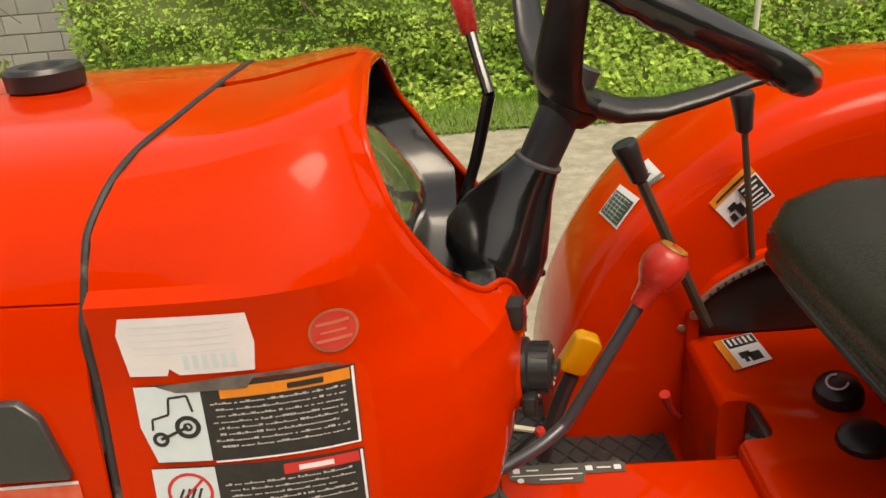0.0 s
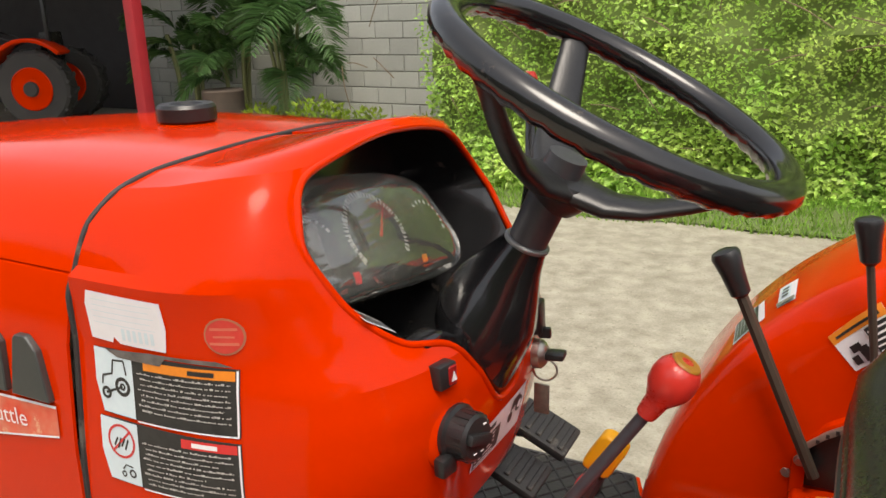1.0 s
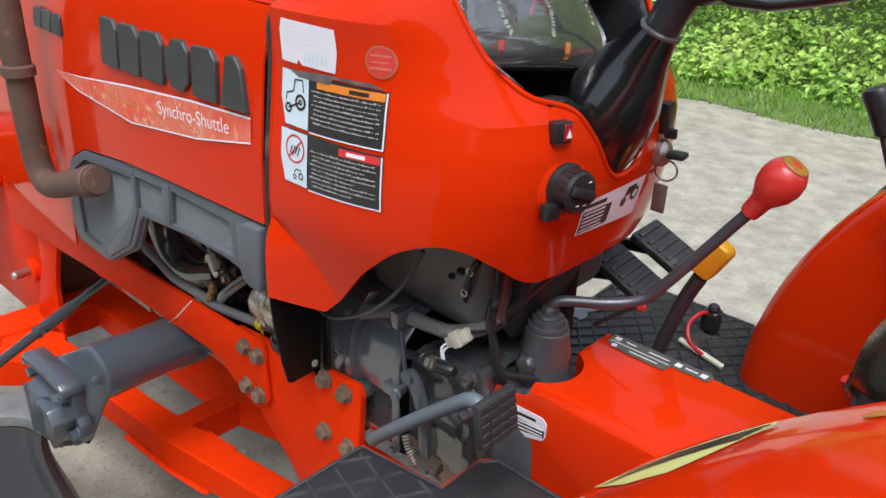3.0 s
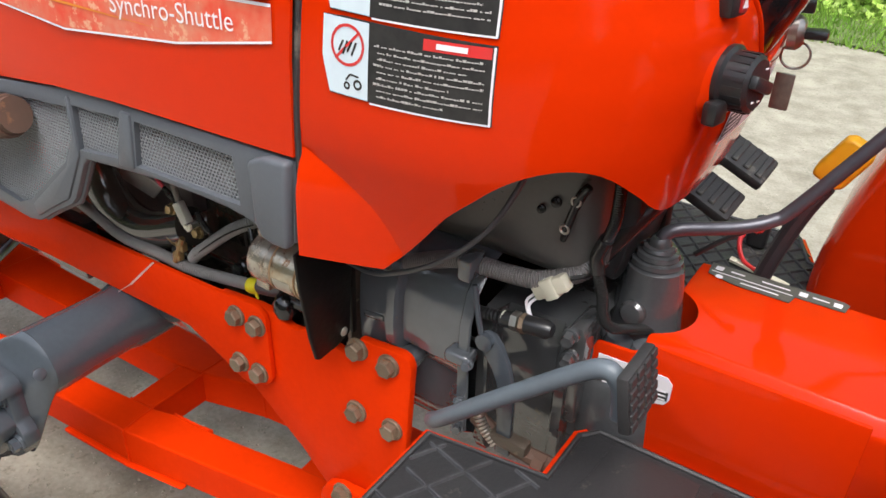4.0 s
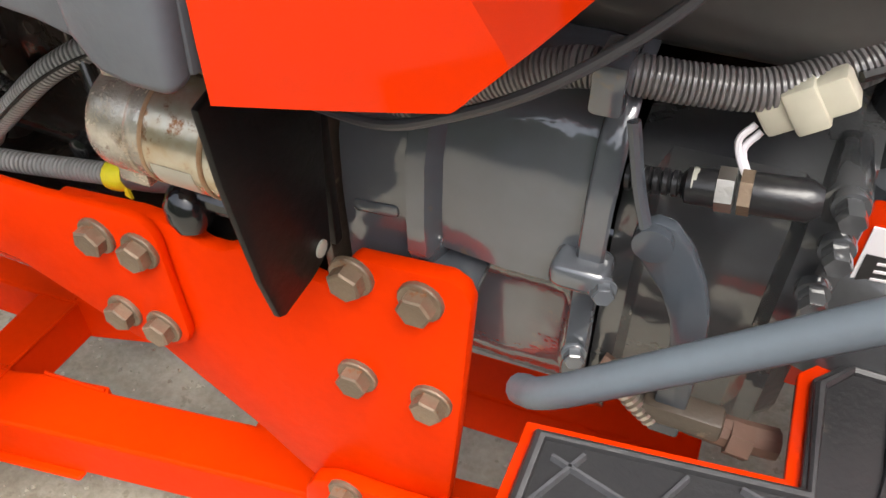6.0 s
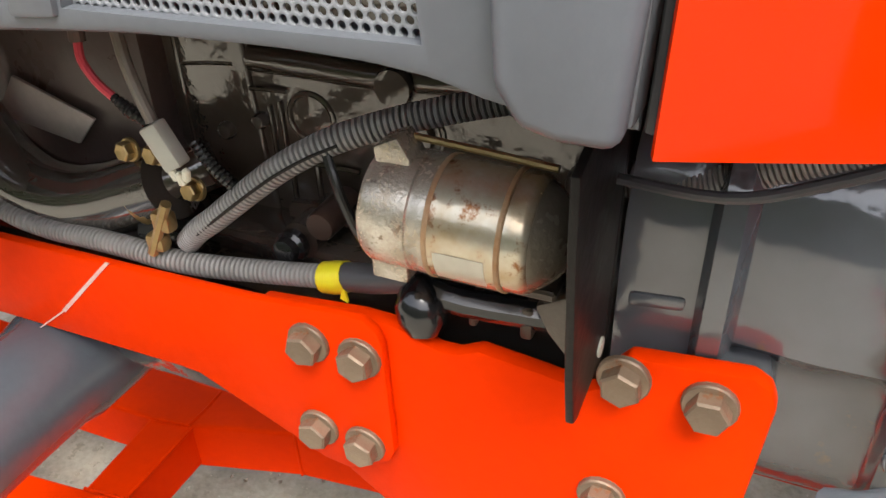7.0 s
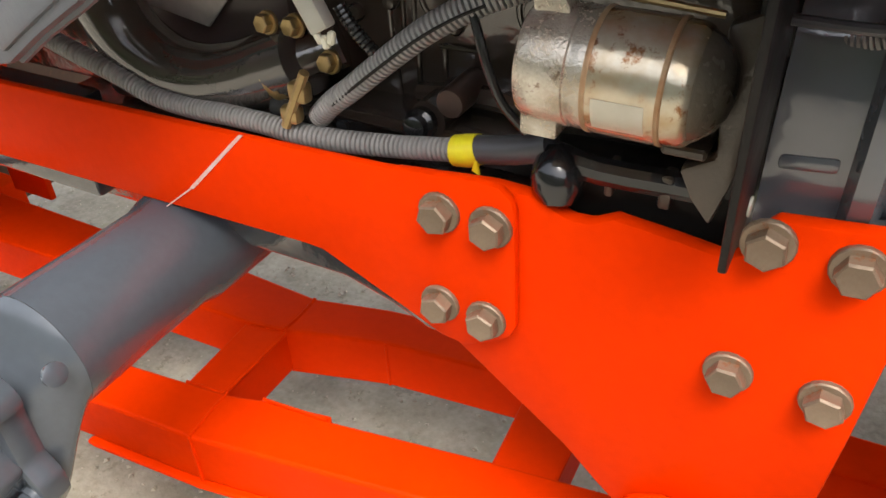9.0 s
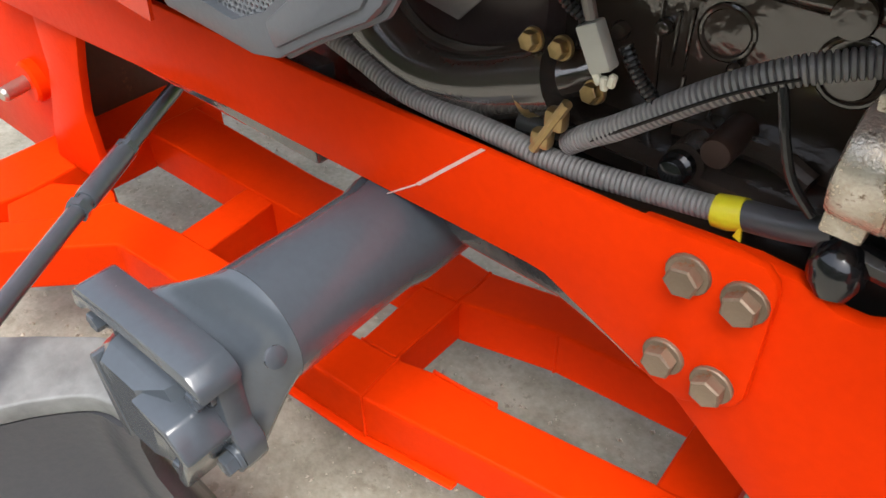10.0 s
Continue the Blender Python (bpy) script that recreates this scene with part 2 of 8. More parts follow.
def prism(pts, axis, a, b, bevel=0.0, seg=2, m=None):
    """An outline, in the two other axes in their order, from a to b along one axis."""
    bm = bmesh.new()
    def at(p, w):
        c = list(p)
        c.insert("xyz".index(axis), w)
        return c
    lo = [bm.verts.new(at(p, a)) for p in pts]
    hi = [bm.verts.new(at(p, b)) for p in pts]
    bm.faces.new(lo)
    bm.faces.new(hi[::-1])
    for i in range(len(pts)):
        j = (i + 1) % len(pts)
        bm.faces.new((lo[i], hi[i], hi[j], lo[j]))
    bmesh.ops.recalc_face_normals(bm, faces=bm.faces)
    if bevel:
        bmesh.ops.bevel(bm, geom=bm.edges[:], offset=bevel, segments=seg, affect="EDGES", profile=0.5, clamp_overlap=True)
    if m:
        bmesh.ops.transform(bm, matrix=m, verts=bm.verts)
    return bm


def smooth_path(pts, n):
    """A Catmull-Rom curve through the points, n steps a span."""
    P = [Vector(p) for p in pts]
    P = [2 * P[0] - P[1]] + P + [2 * P[-1] - P[-2]]
    out = []
    for i in range(1, len(P) - 2):
        for k in range(n):
            t = k / n
            a, b, c, d = P[i - 1], P[i], P[i + 1], P[i + 2]
            out.append(0.5 * ((2 * b) + (c - a) * t + (2 * a - 5 * b + 4 * c - d) * t * t + (3 * b - a - 3 * c + d) * t ** 3))
    return out + [P[-2]]


def tube(pts, r, n=12, steps=6, ribs=0.0, depth=0.18, straight=False):
    """A swept pipe; r is one radius or one for each point. ribs: the pitch of a corrugated hose."""
    path = [Vector(p) for p in pts] if straight else smooth_path(pts, steps)
    lens = [0.0]
    for a, b in zip(path, path[1:]):
        lens.append(lens[-1] + (b - a).length)
    if ribs:
        k = max(2, int(lens[-1] / ribs * 4))
        src, path2, j = path, [], 0
        for i in range(k + 1):
            d = lens[-1] * i / k
            while j < len(src) - 2 and lens[j + 1] < d:
                j += 1
            path2.append(src[j].lerp(src[j + 1], (d - lens[j]) / max(1e-9, lens[j + 1] - lens[j])))
        path = path2
    bm = bmesh.new()
    up, rings = None, []
    for i, p in enumerate(path):
        d = (path[min(i + 1, len(path) - 1)] - path[max(i - 1, 0)]).normalized()
        if up is None:
            up = d.orthogonal().normalized()
        up = (up - d * up.dot(d)).normalized()
        side = d.cross(up)
        if isinstance(r, (int, float)):
            rad = r
        else:
            u = i / max(1, len(path) - 1) * (len(r) - 1)
            q = min(int(u), len(r) - 2)
            rad = r[q] + (r[q + 1] - r[q]) * (u - q)
        if ribs and i % 4 == 3:
            rad *= 1 - depth
        rings.append([bm.verts.new(p + rad * (math.cos(a) * up + math.sin(a) * side)) for a in (2 * math.pi * k / n for k in range(n))])
    for A, B in zip(rings, rings[1:]):
        for k in range(n):
            bm.faces.new((A[k], A[(k + 1) % n], B[(k + 1) % n], B[k]))
    bm.faces.new(rings[0])
    bm.faces.new(rings[-1][::-1])
    return bm


def lathe(prof, origin, axis=(0, 0, 1), n=24):
    """A turned body: (distance along the axis, radius) rows; ends are capped."""
    bm = bmesh.new()
    rings = []
    for d, r in prof:
        rings.append([bm.verts.new((r * math.cos(2 * math.pi * k / n), r * math.sin(2 * math.pi * k / n), d)) for k in range(n)])
    for A, B in zip(rings, rings[1:]):
        for k in range(n):
            bm.faces.new((A[k], A[(k + 1) % n], B[(k + 1) % n], B[k]))
    bm.faces.new(rings[0][::-1])
    bm.faces.new(rings[-1])
    m = Matrix.Translation(origin) @ Vector(axis).to_track_quat("Z", "Y").to_matrix().to_4x4()
    bmesh.ops.transform(bm, matrix=m, verts=bm.verts)
    return bm


def loft(rings, closed=False, caps=False):
    bm = bmesh.new()
    V = [[bm.verts.new(p) for p in r] for r in rings]
    for A, B in zip(V, V[1:]):
        for k in range(len(A) if closed else len(A) - 1):
            j = (k + 1) % len(A)
            bm.faces.new((A[k], A[j], B[j], B[k]))
    if caps:
        bm.faces.new(V[0][::-1])
        bm.faces.new(V[-1])
    return bm


def carve(ob, cutters, thick=0.0):
    """Thicken a shell and cut openings through it; the cutters are used up."""
    if thick:
        s = ob.modifiers.new("thick", "SOLIDIFY")
        s.thickness, s.offset = thick, -1
    tools = []
    for bm in cutters:
        bmesh.ops.recalc_face_normals(bm, faces=bm.faces)
        me = bpy.data.meshes.new("cut")
        bm.to_mesh(me)
        bm.free()
        tool = new("cut", me)
        tools.append(tool)
        k = ob.modifiers.new("cut", "BOOLEAN")
        k.operation, k.solver, k.object = "DIFFERENCE", "EXACT", tool
    bpy.context.view_layer.update()
    mesh = bpy.data.meshes.new_from_object(ob.evaluated_get(bpy.context.evaluated_depsgraph_get()))
    ob.modifiers.clear()
    ob.data = mesh
    for tool in tools:
        bpy.data.objects.remove(tool)
    mesh.shade_smooth()
    mesh.set_sharp_from_angle(angle=radians(40))
    return ob


def table(rows, x):
    """Straight-line look-up in rows of (x, value)."""
    if x <= rows[0][0]:
        return rows[0][1]
    for (a, u), (b, v) in zip(rows, rows[1:]):
        if x <= b:
            return u + (v - u) * (x - a) / (b - a)
    return rows[-1][1]


def bolt_mesh(name, r, h, mat, flange=1.28, n=6):
    bm = lathe([(0, r * flange), (h * 0.22, r * flange), (h * 0.30, r * flange * 0.94)], (0, 0, 0), n=18)
    hexa = lathe([(h * 0.28, r), (h * 0.90, r), (h, r * 0.88), (h * 0.97, r * 0.5), (h * 0.95, r * 0.3)], (0, 0, 0), n=n)
    return mesh_from(merge(bm, hexa), name, mat, 28)


def facing(p, normal, turn=0):
    return Matrix.Translation(p) @ Vector(normal).to_track_quat("Z", "Y").to_matrix().to_4x4() @ Matrix.Rotation(radians(turn), 4, "Z")


def words(text, size, place, mat_name="words"):
    """Letters as a flat mesh: place(u, v) gives the point for metres right and up from the text's lower left."""
    cu = bpy.data.curves.new(mat_name, "FONT")
    cu.body, cu.size, cu.resolution_u = text, size, 3
    tmp = new(mat_name, cu)
    bpy.context.view_layer.update()
    me = bpy.data.meshes.new_from_object(tmp.evaluated_get(bpy.context.evaluated_depsgraph_get()))
    bpy.data.objects.remove(tmp)
    for v in me.vertices:
        v.co = place(v.co.x, v.co.y)
    bm = bmesh.new()
    bm.from_mesh(me)
    bpy.data.meshes.remove(me)
    return bm


def decal(pts, place, step=0.02):
    """A thin sheet cut to an outline (u, v) and laid on a surface by place(u, v, lift)."""
    bm = bmesh.new()
    f = bm.faces.new([bm.verts.new((u, v, 0)) for u, v in pts])
    us = [p[0] for p in pts]
    k = int((max(us) - min(us)) / step)
    for i in range(1, k + 1):
        c = min(us) + (max(us) - min(us)) * i / (k + 1)
        bmesh.ops.bisect_plane(bm, geom=bm.verts[:] + bm.edges[:] + bm.faces[:], plane_co=(c, 0, 0), plane_no=(1, 0, 0))
    vs = [p[1] for p in pts]
    k = int((max(vs) - min(vs)) / step)
    for i in range(1, k + 1):
        c = min(vs) + (max(vs) - min(vs)) * i / (k + 1)
        bmesh.ops.bisect_plane(bm, geom=bm.verts[:] + bm.edges[:] + bm.faces[:], plane_co=(0, c, 0), plane_no=(0, 1, 0))
    bmesh.ops.triangulate(bm, faces=bm.faces)
    for v in bm.verts:
        v.co = place(v.co.x, v.co.y)
    return bm


# ---- the tractor ----
CY = 0.68
tractor = thing("tractor", (0, CY, 0.03), "red compact utility tractor with grey castings parked on gravel", "tractor")


# the seam between hood and cowl leans back towards the top
def seam_x(z):
    return table([(0.815, -0.1655), (0.93, -0.1615), (1.15, -0.151), (1.20, -0.145), (1.23, -0.132), (1.241, -0.118)], z)


# hood, in sections from the rear seam forward
def hood_section(x):
    top = table([(-1.3, 1.135), (-1.2, 1.152), (-0.9, 1.196), (-0.7, 1.220), (-0.54, 1.234), (-0.36, 1.243), (-0.15, 1.240)], x)
    cr = table([(-1.3, 1.075), (-1.0, 1.115), (-0.74, 1.143), (-0.4, 1.163), (-0.15, 1.158)], x)
    d = table([(-1.3, 0.205), (-1.0, 0.235), (-0.7, 0.258), (-0.45, 0.267), (-0.15, 0.263)], x)
    bot = table([(-1.3, 0.69), (-0.755, 0.69), (-0.735, 0.80), (-0.695, 0.865), (-0.645, 0.890), (-0.46, 0.912), (-0.15, 0.916)], x)
    h = top - cr
    half = [(d + 0.002, bot), (d + 0.003, bot + (cr - bot) * 0.35), (d - 0.003, bot + (cr - bot) * 0.75), (d - 0.013, cr - 0.012), (d - 0.016, cr - 0.0012),
            (d - 0.020, cr), (d - 0.0165, cr + 0.0012), (d - 0.025, cr + 0.27 * h), (d - 0.034, cr + 0.48 * h), (d - 0.046, cr + 0.63 * h), (d - 0.063, cr + 0.78 * h),
            (d - 0.098, cr + 0.89 * h), (d - 0.148, cr + 0.95 * h), (d - 0.203, cr + 0.99 * h)]
    at = lambda z: x if x < -0.17 else seam_x(z) - 0.004 + (x + 0.156)
    return [(at(z), CY - a, z) for a, z in half] + [(at(top), CY, top)] + [(at(z), CY + a, z) for a, z in half[::-1]]


xs = [-0.156, -0.16, -0.2, -0.3, -0.4, -0.5, -0.58, -0.64, -0.67, -0.695, -0.72, -0.735, -0.755, -0.8, -0.9, -1.0, -1.1, -1.2, -1.27, -1.3]
bm = loft([hood_section(x) for x in xs])
front = [v for v in bm.verts if abs(v.co.x + 1.3) < 1e-5]
bm.faces.new(sorted(front, key=lambda v: math.atan2(v.co.z - 0.95, v.co.y - CY)))
hood = part("hood", bm, RED, tractor, "glossy orange-red engine hood", 30)
carve(hood, [], 0.003)


def hood_side(x, z):
    d = table([(-1.3, 0.205), (-1.0, 0.235), (-0.7, 0.258), (-0.45, 0.267), (-0.15, 0.263)], x)
    bot = table([(-0.695, 0.865), (-0.645, 0.890), (-0.46, 0.912), (-0.15, 0.916)], x)
    cr = table([(-1.3, 1.075), (-1.0, 1.115), (-0.74, 1.143), (-0.4, 1.163), (-0.15, 1.158)], x)
    return CY - d - table([(0, 0.002), (0.35, 0.003), (0.75, -0.003), (0.95, -0.013)], (z - bot) / (cr - bot)) - 0.0006


# cap on the hood
part("filler_cap", lathe([(0, 0.030), (0.004, 0.034), (0.018, 0.034), (0.022, 0.031), (0.022, 0.02), (0.018, 0.015), (0.018, 0.002)], (-0.285, 0.71, 1.2405), n=20), BLACK, tractor, "black ribbed filler cap")

# badges: raised dark shapes in the place of the maker's name and the model mark
def block_letter(pts, lift=0.006):
    bm = prism(pts, "y", -lift, 0.001, 0.0012, 1)
    return bm


U0, U1, W0, W1 = -0.520, -0.176, 1.041, 1.104
n = 6
for i in range(n):
    a = U0 + (U1 - U0) * i / n + 0.004
    b = U0 + (U1 - U0) * (i + 1) / n - 0.004
    zt = W1 - 0.004 * i / n
    c = 0.012
    q = 0.010 if i == 5 else 0.0
    e = 0.016 if i == 3 else c * 0.3
    g = 0.014 if i == 3 else 0.002
    bm = block_letter([(a, W0 + g), (a + g, W0 + 0.002), (b - g, W0 + 0.002), (b, W0 + g), (b - q, zt - c), (b - q - c, zt), (a + q + e, zt), (a + q, zt - e)])
    for v in bm.verts:
        v.co.y += hood_side(v.co.x, v.co.z)
    part("badge_block", bm, BADGE, hood, "raised dark grey badge shape")
for a, b in ((-0.775, -0.740), (-0.735, -0.700), (-0.695, -0.660)):
    bm = block_letter([(a, 1.056), (b, 1.056), (b, 1.080), (b - 0.006, 1.086), (a + 0.006, 1.086), (a, 1.080)], 0.004)
    for v in bm.verts:
        v.co.y += hood_side(v.co.x, v.co.z)
    part("model_block", bm, BADGE, hood, "raised dark model mark shape")


def on_hood(lift):
    return lambda u, v: (u, hood_side(u, v) - lift, v)


stripe = part("stripe_decal", decal([(-0.705, 1.000), (-0.62, 0.985), (-0.45, 0.975), (-0.29, 0.990), (-0.178, 1.010), (-0.178, 1.038), (-0.30, 1.034), (-0.45, 1.024), (-0.60, 1.008)], on_hood(0.0010)), surface(
    "worn_red_decal", (0.70, 0.055, 0.02), 0.45, second=(0.66, 0.26, 0.16), big=26, fine=90, amount=0.9, specks=(0.72, 0.36, 0.22), speck_scale=60, speck_edge=0.56), hood, "worn red and white stripe decal")
part("stripe_border", decal([(-0.705, 1.000), (-0.60, 1.0065), (-0.45, 1.0225), (-0.30, 1.0325), (-0.178, 1.0365), (-0.178, 1.039), (-0.30, 1.035), (-0.45, 1.025), (-0.60, 1.0085)], on_hood(0.0014)), WHITE, stripe)
part("stripe_border", decal([(-0.705, 0.999), (-0.62, 0.984), (-0.45, 0.974), (-0.29, 0.989), (-0.178, 1.009), (-0.178, 1.011), (-0.29, 0.991), (-0.45, 0.976), (-0.62, 0.986)], on_hood(0.0014)), WHITE, stripe)
part("yellow_streak", decal([(-0.60, 0.998), (-0.45, 1.002), (-0.30, 0.9985), (-0.45, 0.9995)], on_hood(0.0015)), ORANGE, stripe)
part("stripe_lettering", words("Synchro-Shuttle", 0.0245, lambda u, v: (-0.375 + u, hood_side(-0.375 + u, 1.015) - 0.0024, 1.003 + v + 0.010 * u / 0.18)), WHITE, stripe, "white lettering")


# cowl behind the hood seam
COWL = [  # height, half width, rear reach
    (0.823, 0.2345, 0.090), (0.845, 0.2385, 0.095), (0.870, 0.2435, 0.1025), (0.90, 0.251, 0.112), (0.915, 0.255, 0.1155), (0.93, 0.259, 0.119), (0.95, 0.261, 0.124), (1.00, 0.259, 0.133), (1.04, 0.256, 0.132), (1.07, 0.2535, 0.124),
    (1.10, 0.2515, 0.103), (1.13, 0.252, 0.083), (1.158, 0.253, 0.064), (1.185, 0.235, 0.048), (1.207, 0.2195, 0.036), (1.226, 0.205, 0.027), (1.240, 0.190, 0.019), (1.250, 0.148, 0.012), (1.257, 0.10, 0.007), (1.260, 0.05, 0.003), (1.261, 0.012, 0.002)]
AT_SEAM = [(1.158, 0.246), (1.180, 0.238), (1.197, 0.229), (1.210, 0.217), (1.222, 0.200), (1.231, 0.165), (1.236, 0.115), (1.239, 0.06), (1.240, 0.012)]
SEAM = -0.150


def cowl_half(z):
    return table([(r[0], r[1]) for r in COWL], z)


def cowl_power(z):
    """The roundness of the cowl's section: fuller corners towards the rim."""
    return table([(1.06, 3.0), (1.10, 3.15), (1.13, 3.4), (1.158, 3.9), (1.175, 4.5), (1.19, 5.4), (1.22, 6.8), (1.26, 7.0)], z)


def cowl_y(x, z):
    """The near side of the cowl."""
    s = seam_x(z)
    a = table([(r[0], r[2]) for r in COWL], z) - s
    u = min(0.999, max(0.0, (x - s) / a))
    n = cowl_power(z)
    return CY - cowl_half(z) * (1 - u ** n) ** (1 / n)


def cowl_side(z, half, rear, e, n=30, m=6):
    """One side of a level, from the seam to the middle; the crease of the flared lower corner is its seventh point."""
    s = seam_x(z if z < 1.2 else 1.158 + (z - 1.158) * 0.80)
    a, pts = rear - s, []
    fold = max(s + 0.003, table([(0.80, -0.060), (0.817, -0.066), (0.845, -0.0765), (0.865, -0.087), (0.886, -0.101), (0.905, -0.126), (0.930, -0.166), (1.3, -0.166)], z))
    t0 = math.asin(((fold - s) / a) ** (e / 2))
    for k in range(-m, n + 1):
        t = t0 + (math.pi / 2 - t0) * (k / n) ** 1.25 if k > 0 else math.asin(((fold - s) / a * (k + m) / m) ** (e / 2))
        u, v = math.sin(t) ** (2 / e), math.cos(t) ** (2 / e)
        x, h, zz = s + a * u, half, z
        if z > 1.158:  # the collar flares from the hood's section to the rim
            w = min(1.0, max(0.0, (x - s) / 0.15))
            w = w * w * (3 - 2 * w)
            rim = [r for r in COWL if r[0] >= 1.158]
            j = min(len(rim) - 2, max(0, sum(1 for r in rim if r[0] <= z) - 1))
            f = (z - rim[j][0]) / (rim[j + 1][0] - rim[j][0])
            zs = AT_SEAM[j][0] + (AT_SEAM[j + 1][0] - AT_SEAM[j][0]) * f
            hs = AT_SEAM[j][1] + (AT_SEAM[j + 1][1] - AT_SEAM[j][1]) * f
            zz, h = zs + (z - zs) * w, hs + (half - hs) * w
        y = CY - h * v
        if z < 0.935 and x < fold:
            y -= (fold - x) * 0.33
        pts.append((x, y, zz))
    return pts


def cowl_ring(z, half, rear):
    """One level of the cowl; the camera's side has the fuller corner."""
    return cowl_side(z, half, rear, cowl_power(z)) + [(x, 2 * CY - y, zz) for x, y, zz in cowl_side(z, half, rear, 3.0)[::-1][1:]]


rings = []
for (z0, h0, r0), (z1, h1, r1) in zip(COWL, COWL[1:]):
    for k in range(3):
        z = z0 + (z1 - z0) * k / 3
        rings.append(cowl_ring(z, h0 + (h1 - h0) * k / 3, r0 + (r1 - r0) * k / 3))
rings.append(cowl_ring(*COWL[-1]))
bm = loft(rings)
# raise the rim crease that runs from the hood's shoulder to the opening
for v in bm.verts:
    side = abs(v.co.y - CY)
    lift = math.exp(-((v.co.z - 1.172) / 0.012) ** 2) * max(0.0, min(1.0, (v.co.x + 0.15) / 0.12)) * (1 if side > 0.12 else 0)
    v.co.y += math.copysign(0.002, v.co.y - CY) * lift
cowl = part("cowl", bm, RED, tractor, "glossy orange-red dashboard cowl")
half_open = [(0.680, 0.994), (0.664, 0.997), (0.648, 1.008), (0.632, 1.03), (0.612, 1.058), (0.594, 1.078), (0.572, 1.086), (0.552, 1.092), (0.534, 1.106), (0.516, 1.130), (0.505, 1.158), (0.499, 1.184), (0.507, 1.206), (0.517, 1.223), (0.540, 1.2355), (0.60, 1.2445), (0.645, 1.2485), (0.68, 1.2495)]
half_open = [(p.x, p.y) for p in smooth_path([(y, z, 0) for y, z in half_open], 2)]
half_far = half_open[:1 + half_open.index(min(half_open, key=lambda p: abs(p[1] - 1.150) + p[0]))]
far_top = [(p.x, p.y) for p in smooth_path([(y, z, 0) for y, z in (half_far[-1], (0.509, 1.184), (0.528, 1.206), (0.547, 1.223), (0.572, 1.2350), (0.615, 1.2440), (0.645, 1.2475), (0.68, 1.2495))], 2)][1:]
opening = half_open + [(2 * CY - y, z) for y, z in (half_far + far_top)[::-1][1:-1]]
arch = [(-0.098, 0.78), (-0.095, 0.816), (-0.088, 0.826), (-0.078, 0.836), (-0.066, 0.849), (-0.050, 0.868), (-0.030, 0.892), (-0.008, 0.912), (0.016, 0.932), (0.040, 0.944), (0.062, 0.947), (0.080, 0.938), (0.093, 0.915), (0.100, 0.888), (0.105, 0.884), (0.30, 0.884), (0.30, 0.78)]
arch = [(p.x, p.y) for p in smooth_path([(x, z, 0) for x, z in arch[:-2]], 4)] + arch[-2:]
carve(cowl, [prism(opening, "x", -0.02, 0.4), prism(arch, "y", 0.2, 1.2)], 0.004)
cowl.data.set_sharp_from_angle(angle=radians(15))

# rolled red edge of the opening
rim_line = []
for y, z in opening + opening[:1]:
    e = cowl_power(z) if y < CY else 3.0
    reach = table([(r[0], r[2]) for r in COWL], z)
    rim_line.append((seam_x(z) + (reach - seam_x(z)) * (1 - min(1, abs(y - CY) / cowl_half(z)) ** e) ** (1 / e) - 0.001, y, z))
part("opening_rim", tube(rim_line, 0.0034, 10, 2), RED, cowl, "rolled red edge")

# rubber edging of the seam
seam = [(seam_x(z) - 0.002, CY - cowl_half(z) + 0.001 - table([(0.826, 0.023), (0.945, 0.001)], z), z) for z in (0.828, 0.86, 0.90, 0.95, 1.0, 1.05, 1.1, 1.14)] + [(seam_x(z) - 0.002, CY - h + 0.001, z - 0.0005) for z, h in AT_SEAM]
part("seam_strip", tube(seam + [(x, 2 * CY - y, z) for x, y, z in seam[::-1]], 0.0030, 8, 3), RUBBER, tractor, "black rubber seam strip")


def on_cowl(lift):
    return lambda u, v: (u, cowl_y(u, v) - lift, v)


def patch(name, pts, mat, lift, parent, label=""):
    return part(name, decal(pts, on_cowl(lift)), mat, parent, label)


def rect(a, b, c, d):
    return [(a, c), (b, c), (b, d), (a, d)]


# paper label
patch("paper_label", [(-0.132, 1.108), (-0.108, 1.107), (-0.106, 1.112), (-0.100, 1.107), (-0.053, 1.106), (-0.050, 1.126), (-0.052, 1.148), (-0.085, 1.149), (-0.130, 1.150), (-0.134, 1.138)], WHITE, 0.0012, cowl, "torn white paper label")
for k in range(5):
    patch("faint_line", rect(-0.126, -0.06 - 0.004 * (k % 2), 1.143 - 0.005 * k, 1.1435 - 0.005 * k), PALE, 0.0017, cowl)
for k in range(6):
    patch("faint_line", rect(-0.096 + 0.006 * k, -0.0925 + 0.006 * k, 1.111, 1.121), PALE, 0.0017, cowl)
# round sticker
disc = [(-0.002 + 0.0155 * math.cos(a), 1.124 + 0.0155 * math.sin(a)) for a in (2 * math.pi * k / 28 for k in range(28))]
patch("round_sticker", disc, surface("dull_rim_ink", (0.42, 0.16, 0.08), 0.4), 0.0012, cowl, "faded red round sticker")
patch("sticker_face", [(-0.002 + (u + 0.002) * 0.9, 1.124 + (v - 1.124) * 0.9) for u, v in disc], FADED, 0.0016, cowl)
for k, (w, h) in enumerate(((0.010, 0.0022), (0.008, 0.0016), (0.011, 0.0022))):
    patch("ink_bar", rect(-0.002 - w, -0.002 + w, 1.129 - 0.006 * k, 1.129 - 0.006 * k + h), surface("worn_ink", (0.62, 0.16, 0.10), 0.4), 0.0020, cowl)

